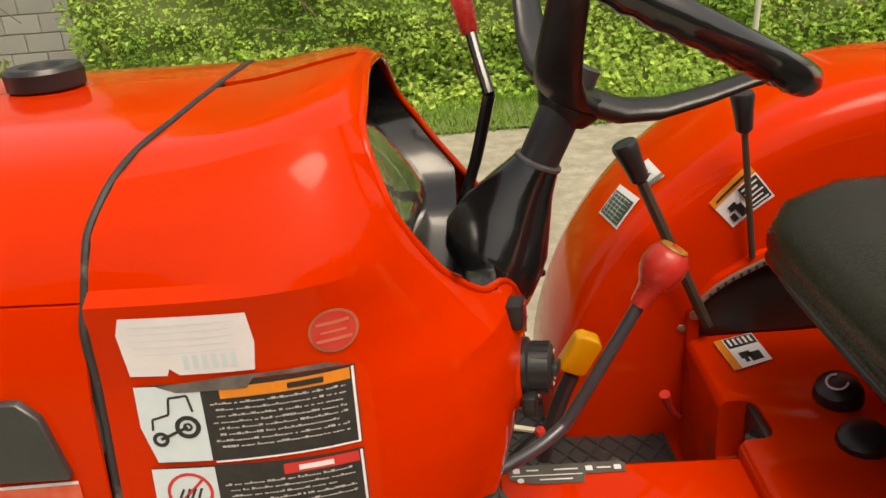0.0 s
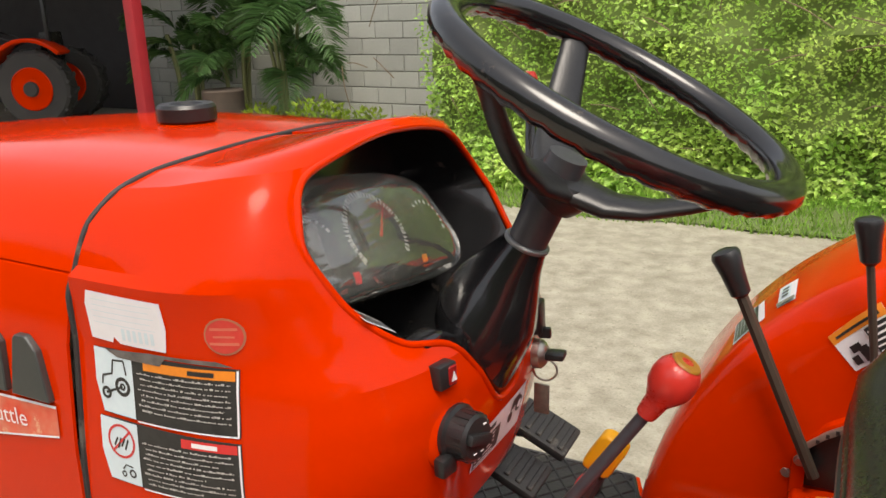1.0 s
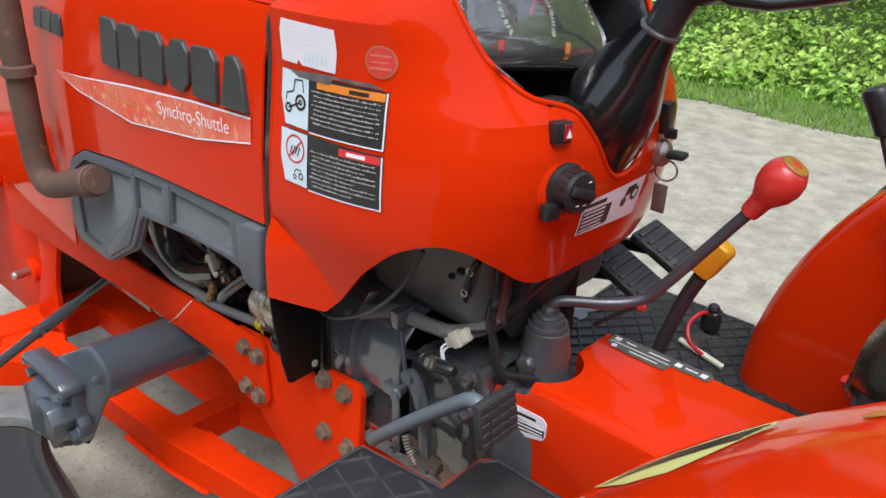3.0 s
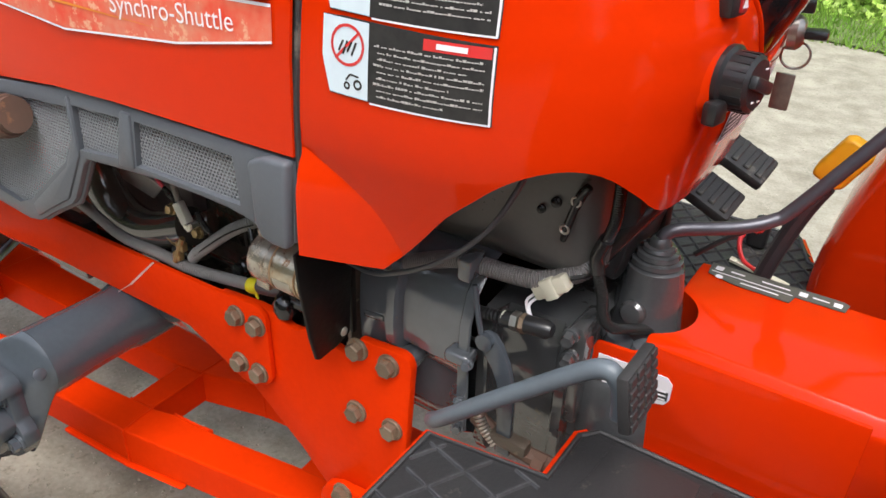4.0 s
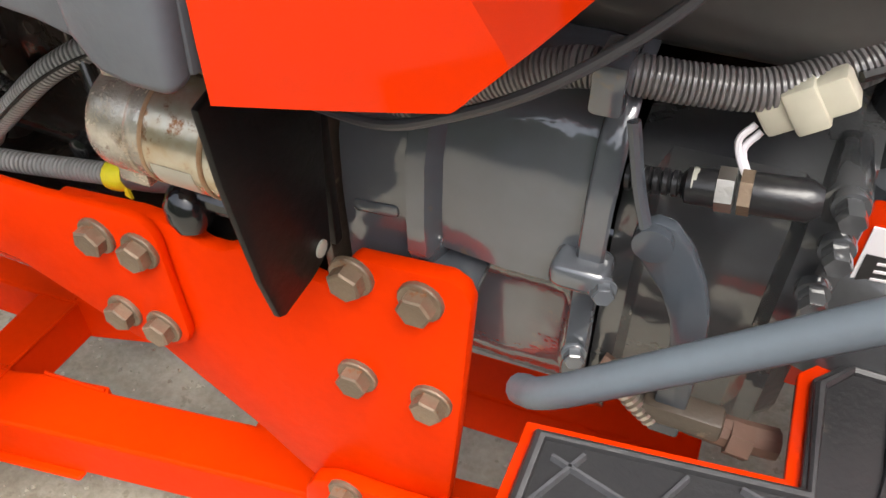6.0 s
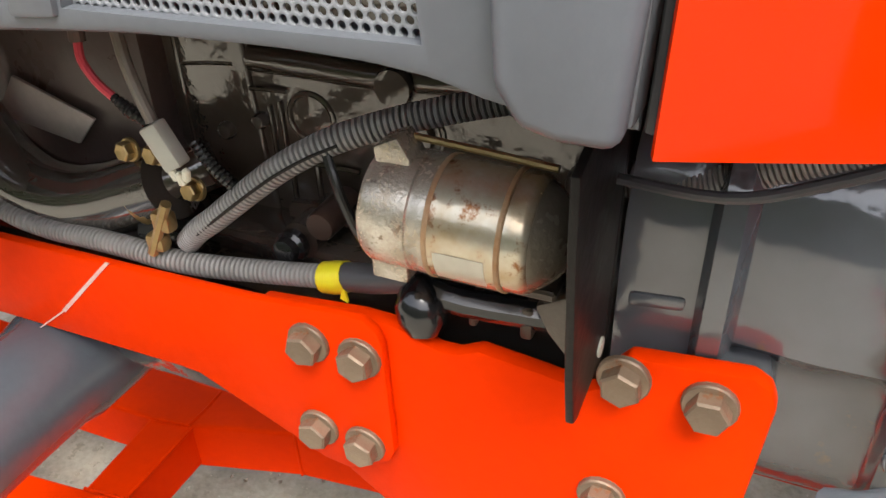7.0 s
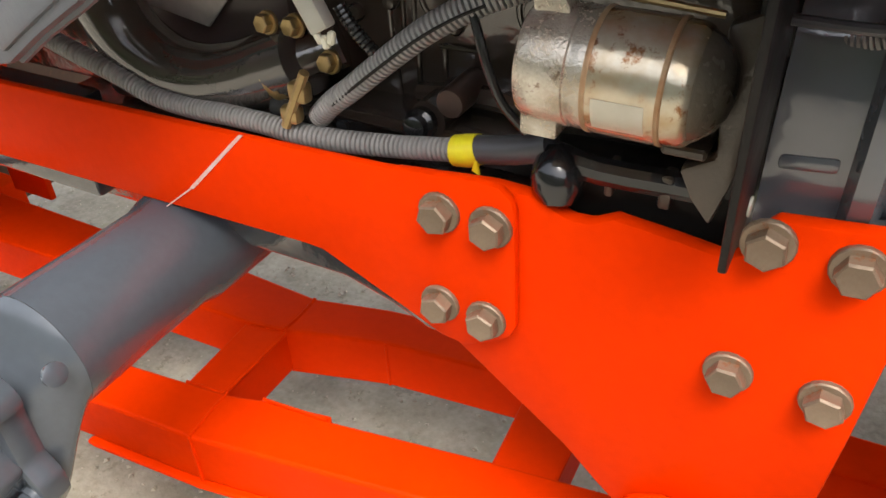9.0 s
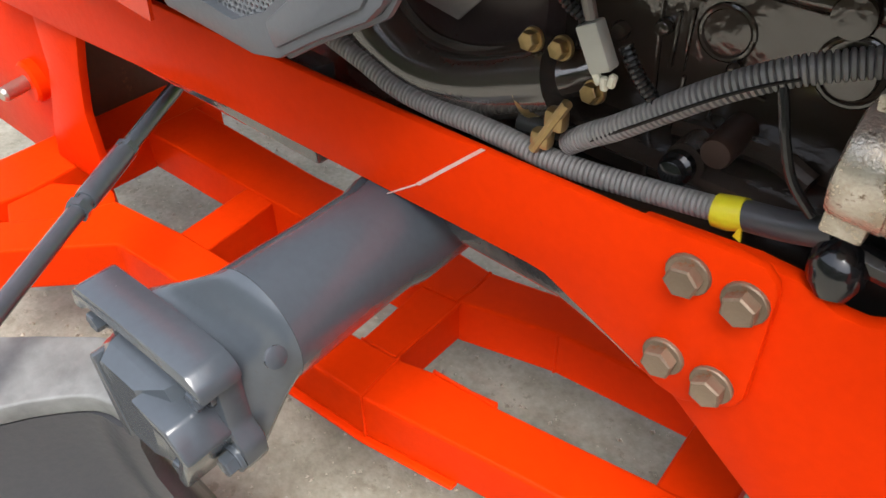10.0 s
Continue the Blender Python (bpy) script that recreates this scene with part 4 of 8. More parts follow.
deck = part("seat_deck", prism([(0.385, 0.58), (0.385, 0.765), (0.392, 0.775), (1.10, 0.790), (1.10, 0.58)], "y", 0.36, 0.995, 0.004), RED, tractor, "red seat deck")
carve(deck, [box((0.360, 0.756, 0.690), (0.428, 0.832, 0.90), 0.014)])
part("slot_liner", box((0.418, 0.7565, 0.692), (0.4278, 0.8315, 0.772), 0.002), BLACK, deck)
part("seat_pivot", lathe([(0, 0.012), (0.05, 0.012), (0.055, 0.008)], (0.404, 0.785, 0.705), (0.2, 0, 1), 14), GLOSS_BLACK, deck)
for (u, v, r, h) in ((0.530, 0.825, 0.029, 0.040), (0.519, 0.738, 0.029, 0.030)):
    k = part("deck_knob", lathe([(0, r * 0.8), (h * 0.2, r), (h * 0.6, r), (h * 0.85, r * 0.88), (h * 0.96, r * 0.66), (h, r * 0.3)], (u, v, 0.768), (-0.25, -0.2, 0.9), 12), BLACK, deck, "black lobed control knob")
    if r > 0.027 and h > 0.035:
        n0 = Vector((-0.25, -0.2, 0.9)).normalized()
        bm = tube([Vector((u, v, 0.768)) + n0 * (h + 0.001) + 0.012 * (math.cos(a) * n0.orthogonal().normalized() + math.sin(a) * n0.cross(n0.orthogonal().normalized())) for a in (0.4 + 4.6 * q / 16 for q in range(17))], 0.0016, 6, 1)
        part("knob_mark", bm, WHITE, k)
DL = ((0.4174, 0.9678), (0.4774, 0.9880), (0.4817, 0.9174), (0.4235, 0.8939))


def deck_quad(a, b, c, d, z):
    at = lambda u, v: tuple(DL[0][i] + (DL[1][i] - DL[0][i]) * u + (DL[3][i] - DL[0][i]) * v + (DL[2][i] - DL[1][i] - DL[3][i] + DL[0][i]) * u * v for i in (0, 1))
    return prism([at(a, c), at(b, c), at(b, d), at(a, d)], "z", z, z + 0.0005)


dl = part("deck_label", deck_quad(0, 1, 0, 1, 0.7788), WHITE, deck, "white, orange and black deck label")
part("label_band", deck_quad(0, 0.20, 0, 1, 0.7795), ORANGE, dl)
part("label_band", deck_quad(0.24, 0.97, 0.03, 0.36, 0.7795), INK, dl)
for k in range(5):
    part("text_bar", deck_quad(0.30 + 0.13 * k, 0.36 + 0.13 * k, 0.08, 0.30, 0.7802), WHITE, dl)
for q in ((0.35, 0.62, 0.55, 0.75), (0.55, 0.85, 0.62, 0.90), (0.40, 0.50, 0.76, 0.88)):
    part("pictogram", deck_quad(*q, 0.7795), INK, dl)

# foot plates with rubber mats
def foot_mat(outline, z, parent, label):
    plate = part("foot_plate", prism(outline, "z", z - 0.010, z - 0.004, 0.001), RED, parent, "red steel foot plate")
    cx = sum(p[0] for p in outline) / len(outline)
    cy = sum(p[1] for p in outline) / len(outline)
    small = [(x + 0.006 * (1 if x < cx else -1), y + 0.006 * (1 if y < cy else -1)) for x, y in outline]
    mat = part("floor_mat", prism(small, "z", z - 0.004, z + 0.002, 0.0015), MAT, plate, label)
    rim = [(x + 0.004 * (1 if x < cx else -1), y + 0.004 * (1 if y < cy else -1)) for x, y in small]
    part("mat_rim", tube([(x, y, z + 0.002) for x, y in rim + rim[:1]], 0.0035, 8, 1, straight=True), MAT, mat)
    return mat, small


def inside(p, poly):
    c = False
    for (a, b), (d, e) in zip(poly, poly[1:] + poly[:1]):
        if (b > p[1]) != (e > p[1]) and p[0] < (d - a) * (p[1] - b) / (e - b) + a:
            c = not c
    return c


def mat_ribs(mat, poly, z):
    """Raised diamond ribs, one mesh."""
    x0, x1 = min(p[0] for p in poly), max(p[0] for p in poly)
    y0, y1 = min(p[1] for p in poly), max(p[1] for p in poly)
    bm = bmesh.new()
    step, w, s = 0.034, 0.0022, 0.010
    for sign in (1, -1):
        for i in range(-30, 30):
            pts, y = [], y0
            while y < y1:
                x = x0 + i * step + sign * (y - y0) * 0.8
                a = Vector((x, y, z))
                b = Vector((x + sign * s * 0.8, y + s, z))
                if inside((a.x, a.y), poly) and inside((b.x, b.y), poly):
                    nrm = Vector((b.y - a.y, a.x - b.x, 0)).normalized() * w
                    top = Vector((0, 0, 0.003))
                    v = [bm.verts.new(q) for q in (a - nrm, a + nrm, b + nrm, b - nrm, a - nrm * 0.4 + top, a + nrm * 0.4 + top, b + nrm * 0.4 + top, b - nrm * 0.4 + top)]
                    for f in ((4, 5, 6, 7), (0, 4, 7, 3), (1, 2, 6, 5)):
                        bm.faces.new([v[q] for q in f])
                y += s
    part("mat_ribs", bm, MAT, mat)


LEFT = [(-0.060, 0.16), (-0.062, 0.470), (0.060, 0.487), (0.060, 0.555), (0.075, 0.572), (0.34, 0.572), (0.36, 0.36), (0.36, 0.16)]
mat_l = foot_mat(LEFT, 0.636, tractor, "black diamond-tread rubber floor mat, dusty")[0]
def mat_grid(mat, poly, z, origin, u, v):
    """Slanted lattice of worn ribs, with sunk cells between, one mesh."""
    bm = bmesh.new()
    o, u, v = Vector((*origin, z)), Vector((*u, 0)), Vector((*v, 0))
    n, w, top = 4, 0.0017, Vector((0, 0, 0.0032))
    for along, across in ((u, v), (v, u)):
        for i in range(-12, 13):
            for k in range(-12 * n, 12 * n):
                a, b = o + across * i + along * (k / n), o + across * i + along * ((k + 1) / n)
                if inside((a.x, a.y), poly) and inside((b.x, b.y), poly):
                    nrm = Vector((b.y - a.y, a.x - b.x, 0)).normalized() * w
                    q = [bm.verts.new(p) for p in (a - nrm, a + nrm, b + nrm, b - nrm, a - nrm * 0.5 + top, a + nrm * 0.5 + top, b + nrm * 0.5 + top, b - nrm * 0.5 + top)]
                    for f in ((4, 5, 6, 7), (0, 4, 7, 3), (1, 2, 6, 5)):
                        bm.faces.new([q[m] for m in f])
    part("mat_ribs", bm, MAT_RIB, mat)


MAT_RIB = surface("worn_mat_rib", (0.075, 0.076, 0.082), 0.5, second=(0.030, 0.030, 0.032), big=22, fine=160, amount=0.9, bump=0.3)
mat_grid(mat_l, [(-0.050, 0.175), (-0.052, 0.458), (0.072, 0.472), (0.080, 0.44), (0.080, 0.175)], 0.638, (0.004, 0.438), (0.038, -0.010), (0.018, 0.035))
for pts in ([(0.092, 0.18), (0.092, 0.46), (0.100, 0.50), (0.102, 0.550), (0.19, 0.550), (0.19, 0.18)], [(0.202, 0.18), (0.202, 0.55), (0.325, 0.55), (0.340, 0.36), (0.34, 0.18)]):
    part("mat_panel", prism(pts, "z", 0.638, 0.6415, 0.0014), MAT, mat_l)
RIGHT = [(-0.10, 0.80), (-0.12, 1.16), (-0.09, 1.195), (0.155, 1.195), (0.185, 1.12), (0.37, 1.00), (0.38, 0.80)]
mat_r, poly_r = foot_mat(RIGHT, 0.602, tractor, "black ribbed rubber floor mat, dusty")
mat_ribs(mat_r, poly_r, 0.604)

# clutch pedal
ped = part("clutch_pedal", tube([(-0.075, 0.50, 0.615), (-0.056, 0.488, 0.636), (0.0, 0.484, 0.690), (0.075, 0.483, 0.758), (0.102, 0.483, 0.778), (0.116, 0.484, 0.772), (0.121, 0.485, 0.755), (0.122, 0.486, 0.735)], 0.0088, 12, 5), PEDAL, tractor, "grey steel clutch pedal arm")
PM = Matrix.Translation((0.131, 0.486, 0.770)) @ Matrix.Rotation(radians(80), 4, "Y")
pad = part("pedal_pad", box((-0.027, -0.030, -0.005), (0.027, 0.030, 0.006), 0.003, 2, PM), RUBBER, ped, "black ribbed rubber pedal pad")
for i in range(5):
    for j in range(4):
        piece("pad_lug", bpy.data.meshes.get("pad_lug") or mesh_from(box((-0.004, -0.006, 0), (0.004, 0.006, 0.003), 0.001, 1), "pad_lug", RUBBER), pad, PM @ Matrix.Translation((-0.0212 + 0.0106 * i, -0.0222 + 0.0148 * j, 0.005)))

# brake pedals on the far side
for y, dx, dz in ((0.868, 0.010, 0.034), (0.938, 0.026, 0.058)):
    BM = Matrix.Translation((0.050 + dx, y, 0.748 + dz)) @ Matrix.Rotation(radians(24), 4, "Y") @ Matrix.Rotation(radians(8), 4, "X")
    bp = part("brake_pedal", box((-0.045, -0.032, -0.006), (0.045, 0.032, 0.008), 0.004, 2, BM), RUBBER, tractor, "black ribbed brake pedal pad")
    for i in range(5):
        piece("pad_rib", bpy.data.meshes.get("pad_rib") or mesh_from(box((-0.004, -0.026, 0), (0.004, 0.026, 0.004), 0.0012, 1), "pad_rib", RUBBER), bp, BM @ Matrix.Translation((-0.034 + 0.017 * i, 0, 0.007)))
    part("pedal_arm", tube([(0.045 + dx, y, 0.742 + dz), (0.0, y - 0.008, 0.732 + dz), (-0.06, y - 0.015, 0.712 + dz * 0.5), (-0.14, y - 0.03, 0.67)], 0.010, 10), GLOSS_BLACK, bp)

# ---- levers ----
# main shuttle lever out of the rubber boot
bl = part("lever_boot", lathe([(-0.12, 0.074), (-0.062, 0.072), (-0.050, 0.064), (-0.038, 0.049), (-0.02, 0.036), (0.02, 0.032), (0.045, 0.0285), (0.056, 0.027), (0.058, 0.024), (0.060, 0.0255), (0.064, 0.0245), (0.065, 0.0205), (0.067, 0.0215), (0.071, 0.020), (0.072, 0.016), (0.074, 0.0165), (0.077, 0.015), (0.078, 0.0115), (0.082, 0.0105), (0.086, 0.008)], (0.086, 0.636, 0.743), n=32), surface("grey_rubber_boot", (0.060, 0.062, 0.065), 0.20, coat=0.4, second=(0.034, 0.035, 0.036), big=16, fine=200, bump=0.2), tractor, "dark grey lever housing with rubber bellows")
for q in (200, 245, 290, 335):
    part("boot_lobe", lathe([(0, 0.016), (0.03, 0.017), (0.040, 0.014), (0.045, 0.006)], (0.090 + 0.036 * math.cos(radians(q)), 0.636 + 0.036 * math.sin(radians(q)), 0.690), (0, 0, 1), 16), CAST, bl)
part("boot_boss", lathe([(0, 0.013), (0.012, 0.013), (0.015, 0.010), (0.016, 0.003)], (0.083, 0.612, 0.758), (-0.1, -1, 0.1), 18), CAST_D, bl)
part("boot_foot", box((0.045, 0.590, 0.690), (0.104, 0.625, 0.718), 0.007, 3), CAST_D, bl)
ml = part("shuttle_lever", tube([(0.086, 0.636, 0.822), (0.089, 0.638, 0.831), (0.100, 0.646, 0.837), (0.14, 0.675, 0.839), (0.168, 0.695, 0.847), (0.188, 0.704, 0.868), (0.264, 0.733, 0.984)], 0.0068, 12, 5), surface("lever_grey_steel", (0.10, 0.10, 0.115), 0.35, metal=0.5, second=(0.06, 0.06, 0.07), big=30), tractor, "grey steel shuttle lever")
part("lever_knob", lathe([(0, 0.010), (0.004, 0.0108), (0.020, 0.0125), (0.029, 0.0175), (0.037, 0.0220), (0.048, 0.0236), (0.059, 0.0220), (0.067, 0.0172), (0.071, 0.0105), (0.072, 0.004)], (0.258, 0.731, 0.974), (0.50, 0.06, 0.86), 24), KNOB_RED, ml, "red plastic lever knob")
part("knob_cap", lathe([(0, 0.0155), (0.002, 0.014), (0.0025, 0.004)], Vector((0.258, 0.731, 0.974)) + 0.0695 * Vector((0.50, 0.06, 0.86)), (0.50, 0.06, 0.86), 20), surface("ochre_disc", (0.42, 0.20, 0.02), 0.45, second=(0.36, 0.12, 0.02), big=60), ml, "ochre cap disc")
# yellow-knobbed lever
yl = part("range_lever", tube([(0.160, 0.79, 0.735), (0.166, 0.79, 0.765), (0.182, 0.79, 0.82), (0.196, 0.79, 0.855)], 0.0095, 10, 4), surface("dull_lever", (0.035, 0.034, 0.038), 0.5), tractor, "black flat lever")
part("range_knob", prism([(-0.020, -0.026), (-0.023, -0.018), (-0.018, 0.030), (-0.010, 0.036), (0.014, 0.036), (0.022, 0.028), (0.018, -0.020), (0.012, -0.026)], "y", -0.014, 0.014, 0.007, 3, Matrix.Translation((0.204, 0.79, 0.880)) @ Matrix.Rotation(radians(24), 4, "Y") @ Matrix.Scale(0.82, 4)), AMBER, yl, "amber yellow lever knob")
# small red tip and wire loop near the floor
wire = part("red_tip", lathe([(0, 0.002), (0.004, 0.0058), (0.010, 0.0058), (0.013, 0.003)], (0.146, 0.734, 0.814), (0.7, 0.2, 0.3), 12), KNOB_RED, tractor, "small red lever tip")
part("tip_stem", tube([(0.10, 0.72, 0.775), (0.128, 0.73, 0.800), (0.147, 0.734, 0.815)], 0.003, 8), BLACK, wire)
part("wire_loop", tube([(0.094, 1.108, 0.640), (0.086, 1.085, 0.642), (0.084, 1.055, 0.632), (0.100, 1.035, 0.615), (0.130, 1.020, 0.612)], 0.0035, 8), surface("red_wire", (0.45, 0.015, 0.015), 0.4), tractor, "red looped wire")
plug = part("wire_plug", box((0.082, 1.100, 0.6045), (0.112, 1.130, 0.645), 0.008, 3), BLACK, tractor, "black wiring plug")
part("plug_cap", lathe([(0, 0.010), (0.010, 0.010), (0.014, 0.006)], (0.098, 1.112, 0.643), (0.2, -0.3, 1), 12), BLACK, plug)
part("floor_strap", prism([(0.080, 1.034), (0.168, 1.008), (0.168, 1.018), (0.080, 1.046)], "z", 0.608, 0.612), CREAM, tractor, "pale strap on the floor")
# levers on the right console, black knobs
def stick(foot, knob, w, label, size):
    f, k = Vector(foot), Vector(knob)
    d = (k - f).normalized()
    s = part("console_lever", tube([f, f.lerp(k, 0.5), k], w, 8, 2), surface("brown_worn_steel", (0.07, 0.058, 0.046), 0.5, metal=0.4, second=(0.11, 0.07, 0.045), big=30), tractor, label)
    part("lever_grip", lathe([(-size * 0.1, 0.006), (0, size * 0.22), (size * 0.5, size * 0.26), (size * 0.9, size * 0.32), (size, size * 0.28), (size * 1.05, size * 0.14)], k, d, 14), BLACK, s, "black plastic grip")
    return s


stick((0.412, 0.978, 0.80), (0.310, 0.974, 1.026), 0.0075, "flat brown steel lever with black grip", 0.055)
stick((0.468, 0.985, 0.90), (0.4405, 0.979, 1.082), 0.0045, "thin steel lever with black grip", 0.048)
part("tiny_lever", tube([(0.378, 0.975, 0.650), (0.362, 0.965, 0.672), (0.350, 0.955, 0.705)], [0.004, 0.006, 0.008], 10), KNOB_RED, tractor, "small red lever tip")
# hand lever with a big red grip beside the seat
hl = part("side_lever", tube([(0.545, 0.335, 0.86), (0.540, 0.338, 0.95), (0.527, 0.343, 1.06), (0.516, 0.345, 1.105)], 0.0062, 10), surface("brown_lever", (0.085, 0.05, 0.04), 0.45, metal=0.4), tractor, "brown steel hand lever")
gr = []
GRIP = ((0.5165, 1.092, 0.004, 0.005), (0.516, 1.094, 0.0080, 0.009), (0.515, 1.101, 0.0092, 0.0105), (0.513, 1.111, 0.0100, 0.0115), (0.510, 1.120, 0.0125, 0.0125), (0.503, 1.129, 0.0195, 0.014), (0.499, 1.137, 0.0240, 0.015), (0.498, 1.146, 0.0225, 0.0145), (0.499, 1.153, 0.0165, 0.0115), (0.500, 1.157, 0.0090, 0.0065), (0.500, 1.1585, 0.0020, 0.0015))
for (cx, cz, a), (b, _, _) in zip(smooth_path([q[:3] for q in GRIP], 4), smooth_path([(q[3], 0, 0) for q in GRIP], 4)):
    gr.append([(cx + a * math.cos(q), 0.345 + b * math.sin(q), cz + 0.10 * a * math.cos(q)) for q in (2 * math.pi * k / 24 for k in range(24))])
part("red_grip", loft(gr, True, True), GRIP_RED, hl, "large red plastic grip", 60)

# ---- fenders ----
FX, FZ = 0.7214, 0.592
KF, CYF = 1.103, CY  # the far fender
FXN, FZN, KN, CYN = 0.823, 0.670, 1.138, 0.6946  # the near fender
PROF_FAR = [(0.315, 0.30), (0.317, 0.435), (0.3195, 0.455), (0.327, 0.471), (0.342, 0.4815), (0.37, 0.486), (0.57, 0.486), (0.61, 0.478), (0.63, 0.46)]
PROF_NEAR = [(0.375, 0.30), (0.378, 0.405), (0.385, 0.432), (0.400, 0.452), (0.425, 0.468), (0.46, 0.479), (0.52, 0.486), (0.64, 0.486), (0.70, 0.478), (0.72, 0.46)]


def fender(side):
    k0, fx, fz, cy, prof = (KF, FX, FZ, CYF, PROF_FAR) if side > 0 else (KN, FXN, FZN, CYN, PROF_NEAR)
    rings = []
    for k in range(65):
        a = radians(196 - 158 * k / 64)
        rings.append([(fx + k0 * r * math.cos(a), cy + side * d, fz + k0 * r * math.sin(a)) for d, r in prof])
    ob = part("fender", loft(rings), RED, tractor, "glossy orange-red rear fender", 50)
    carve(ob, [], 0.004)
    fill = [(fx + k0 * 0.303 * math.cos(radians(196 - 158 * k / 24)), fz + k0 * 0.303 * math.sin(radians(196 - 158 * k / 24))) for k in range(25)] + [(fx + 0.24, 0.50), (fx - 0.32, 0.50)]
    y = cy + side * (prof[0][0] + 0.001)
    part("inner_panel", prism(fill, "y", min(y, y + side * 0.004), max(y, y + side * 0.004)), RED, ob)
    return ob


right_f, left_f = fender(1), fender(-1)
# rear wheel under each fender
RIM_S = surface("pale_wheel_disc", (0.60, 0.58, 0.52), 0.45, second=(0.48, 0.45, 0.38), big=8)
DARK_TYRE = surface("rear_tyre_rubber", (0.025, 0.024, 0.023), 0.7, second=(0.05, 0.046, 0.040), big=6, bump=0.4)
for fx, cy, side, r in ((FX, CYF + 0.49, 1, 0.425), (FXN, CYN - 0.52, -1, 0.44)):
    rw = part("rear_wheel", lathe([(-0.13, r * 0.60), (-0.13, r * 0.90), (-0.10, r * 0.96), (0.10, r * 0.96), (0.13, r * 0.90), (0.13, r * 0.60)], (fx, cy, 0.03 + r), (0, side, 0), 40), DARK_TYRE, tractor, "black lugged rear tyre")
    part("rim", lathe([(0, r * 0.62), (0.02, r * 0.60), (-0.03, r * 0.55), (-0.04, r * 0.2), (-0.02, r * 0.14), (-0.02, 0.01)], (fx, cy + side * 0.10, 0.03 + r), (0, side, 0), 32), RIM_S, rw, "pale wheel disc")
    for k in range(18):
        for q in (-1, 1):
            m = Matrix.Translation((fx, cy, 0.03 + r)) @ Matrix.Rotation(2 * math.pi * (k + 0.25 * q) / 18, 4, "Y") @ Matrix.Translation((0, q * 0.055, r * 0.965)) @ Matrix.Rotation(q * 0.6, 4, "Z")
            piece("tread_lug", bpy.data.meshes.get("tread_lug") or mesh_from(box((-0.018, -0.07, -0.02), (0.018, 0.07, 0.018), 0.004, 1), "tread_lug", DARK_TYRE), rw, m)
# console on the right inner side with a toothed quadrant
con = part("lever_console", prism([(0.385, 0.60), (0.385, 0.815), (0.42, 0.868), (0.48, 0.906), (0.60, 0.926), (0.80, 0.926), (0.80, 0.60)], "y", 0.985, 1.055, 0.006), RED, tractor, "red lever console")
carve(con, [prism([(0.402, 0.72), (0.402, 0.833), (0.438, 0.866), (0.48, 0.888), (0.62, 0.900), (0.62, 0.72)], "y", 0.95, 1.04, 0.004)])
# black back, mouth and floor plates colour in the dark of the opening
part("console_liner", prism([(0.404, 0.724), (0.404, 0.831), (0.438, 0.863), (0.48, 0.885), (0.618, 0.897), (0.618, 0.724)], "y", 1.012, 1.0395), BLACK, con)
part("console_mouth", prism([(0.402, 0.779), (0.4005, 0.832), (0.420, 0.851), (0.440, 0.865), (0.482, 0.887), (0.545, 0.898), (0.60, 0.90), (0.60, 0.784)], "y", 0.9895, 0.996, 0.001), BLACK, con, "black plate drawn as the dark opening under the quadrant")
part("console_floor", box((0.408, 0.986, 0.715), (0.62, 1.041, 0.724)), BLACK, con)
quad = [(0.399, 0.833), (0.420, 0.853), (0.440, 0.867), (0.482, 0.889), (0.54, 0.900)]
qd = part("lever_quadrant", prism(quad + [(x, z + 0.009) for x, z in quad[::-1]], "y", 0.977, 0.984, 0.001), surface("worn_steel_plate", (0.35, 0.30, 0.26), 0.45, metal=0.6, second=(0.12, 0.10, 0.09), big=70), con, "worn toothed steel quadrant")
for k in range(12):
    u = k / 12
    x = 0.41 + 0.12 * u
    z = table(quad, x)
    part("quadrant_mark", box((x, 0.9762, z + 0.003), (x + 0.004, 0.9768, z + 0.008)), INK, qd)
BOLT_S = bolt_mesh("panel_bolt", 0.006, 0.006, STEEL)
piece("panel_bolt", BOLT_S, con, facing((0.381, 0.998, 0.788), (-0.3, -1, 0.2)))
piece("panel_bolt", BOLT_S, con, facing((0.395, 0.985, 0.815), (0, -1, 0)))


def on_fender(lift):
    """u: degrees round the wheel; v: distance along the section from the inner lower edge."""
    def f(u, v):
        left = v
        for (d0, r0), (d1, r1) in zip(PROF_FAR, PROF_FAR[1:]):
            step = math.hypot(d1 - d0, r1 - r0)
            if left <= step:
                break
            left -= step
        q = left / step
        nd, nr = -(r1 - r0) / step, (d1 - d0) / step
        d, r = d0 + (d1 - d0) * q + nd * lift, r0 + (r1 - r0) * q + nr * lift
        a = radians(u)
        return (FX + KF * r * math.cos(a), CYF + d, FZ + KF * r * math.sin(a))
    return f


def fender_label(corners, name, bands, label):
    """corners: lower left, lower right, upper right, upper left as (degrees, distance)."""
    A, B, C, D = corners

    def at(lift):
        g = on_fender(lift)
        mixed = lambda u, v, i: A[i] * (1 - u) * (1 - v) + B[i] * u * (1 - v) + C[i] * u * v + D[i] * (1 - u) * v
        return lambda u, v: g(mixed(u, v, 0), mixed(u, v, 1))
    ob = part(name, decal(rect(0, 1, 0, 1), at(0.0012), 0.12), WHITE, right_f, label)
    for n, (a, b, c, d, mat) in enumerate(bands):
        part("label_field", decal(rect(a, b, c, d), at(0.0022 + 0.0003 * n), 0.12), mat, ob)
    return ob


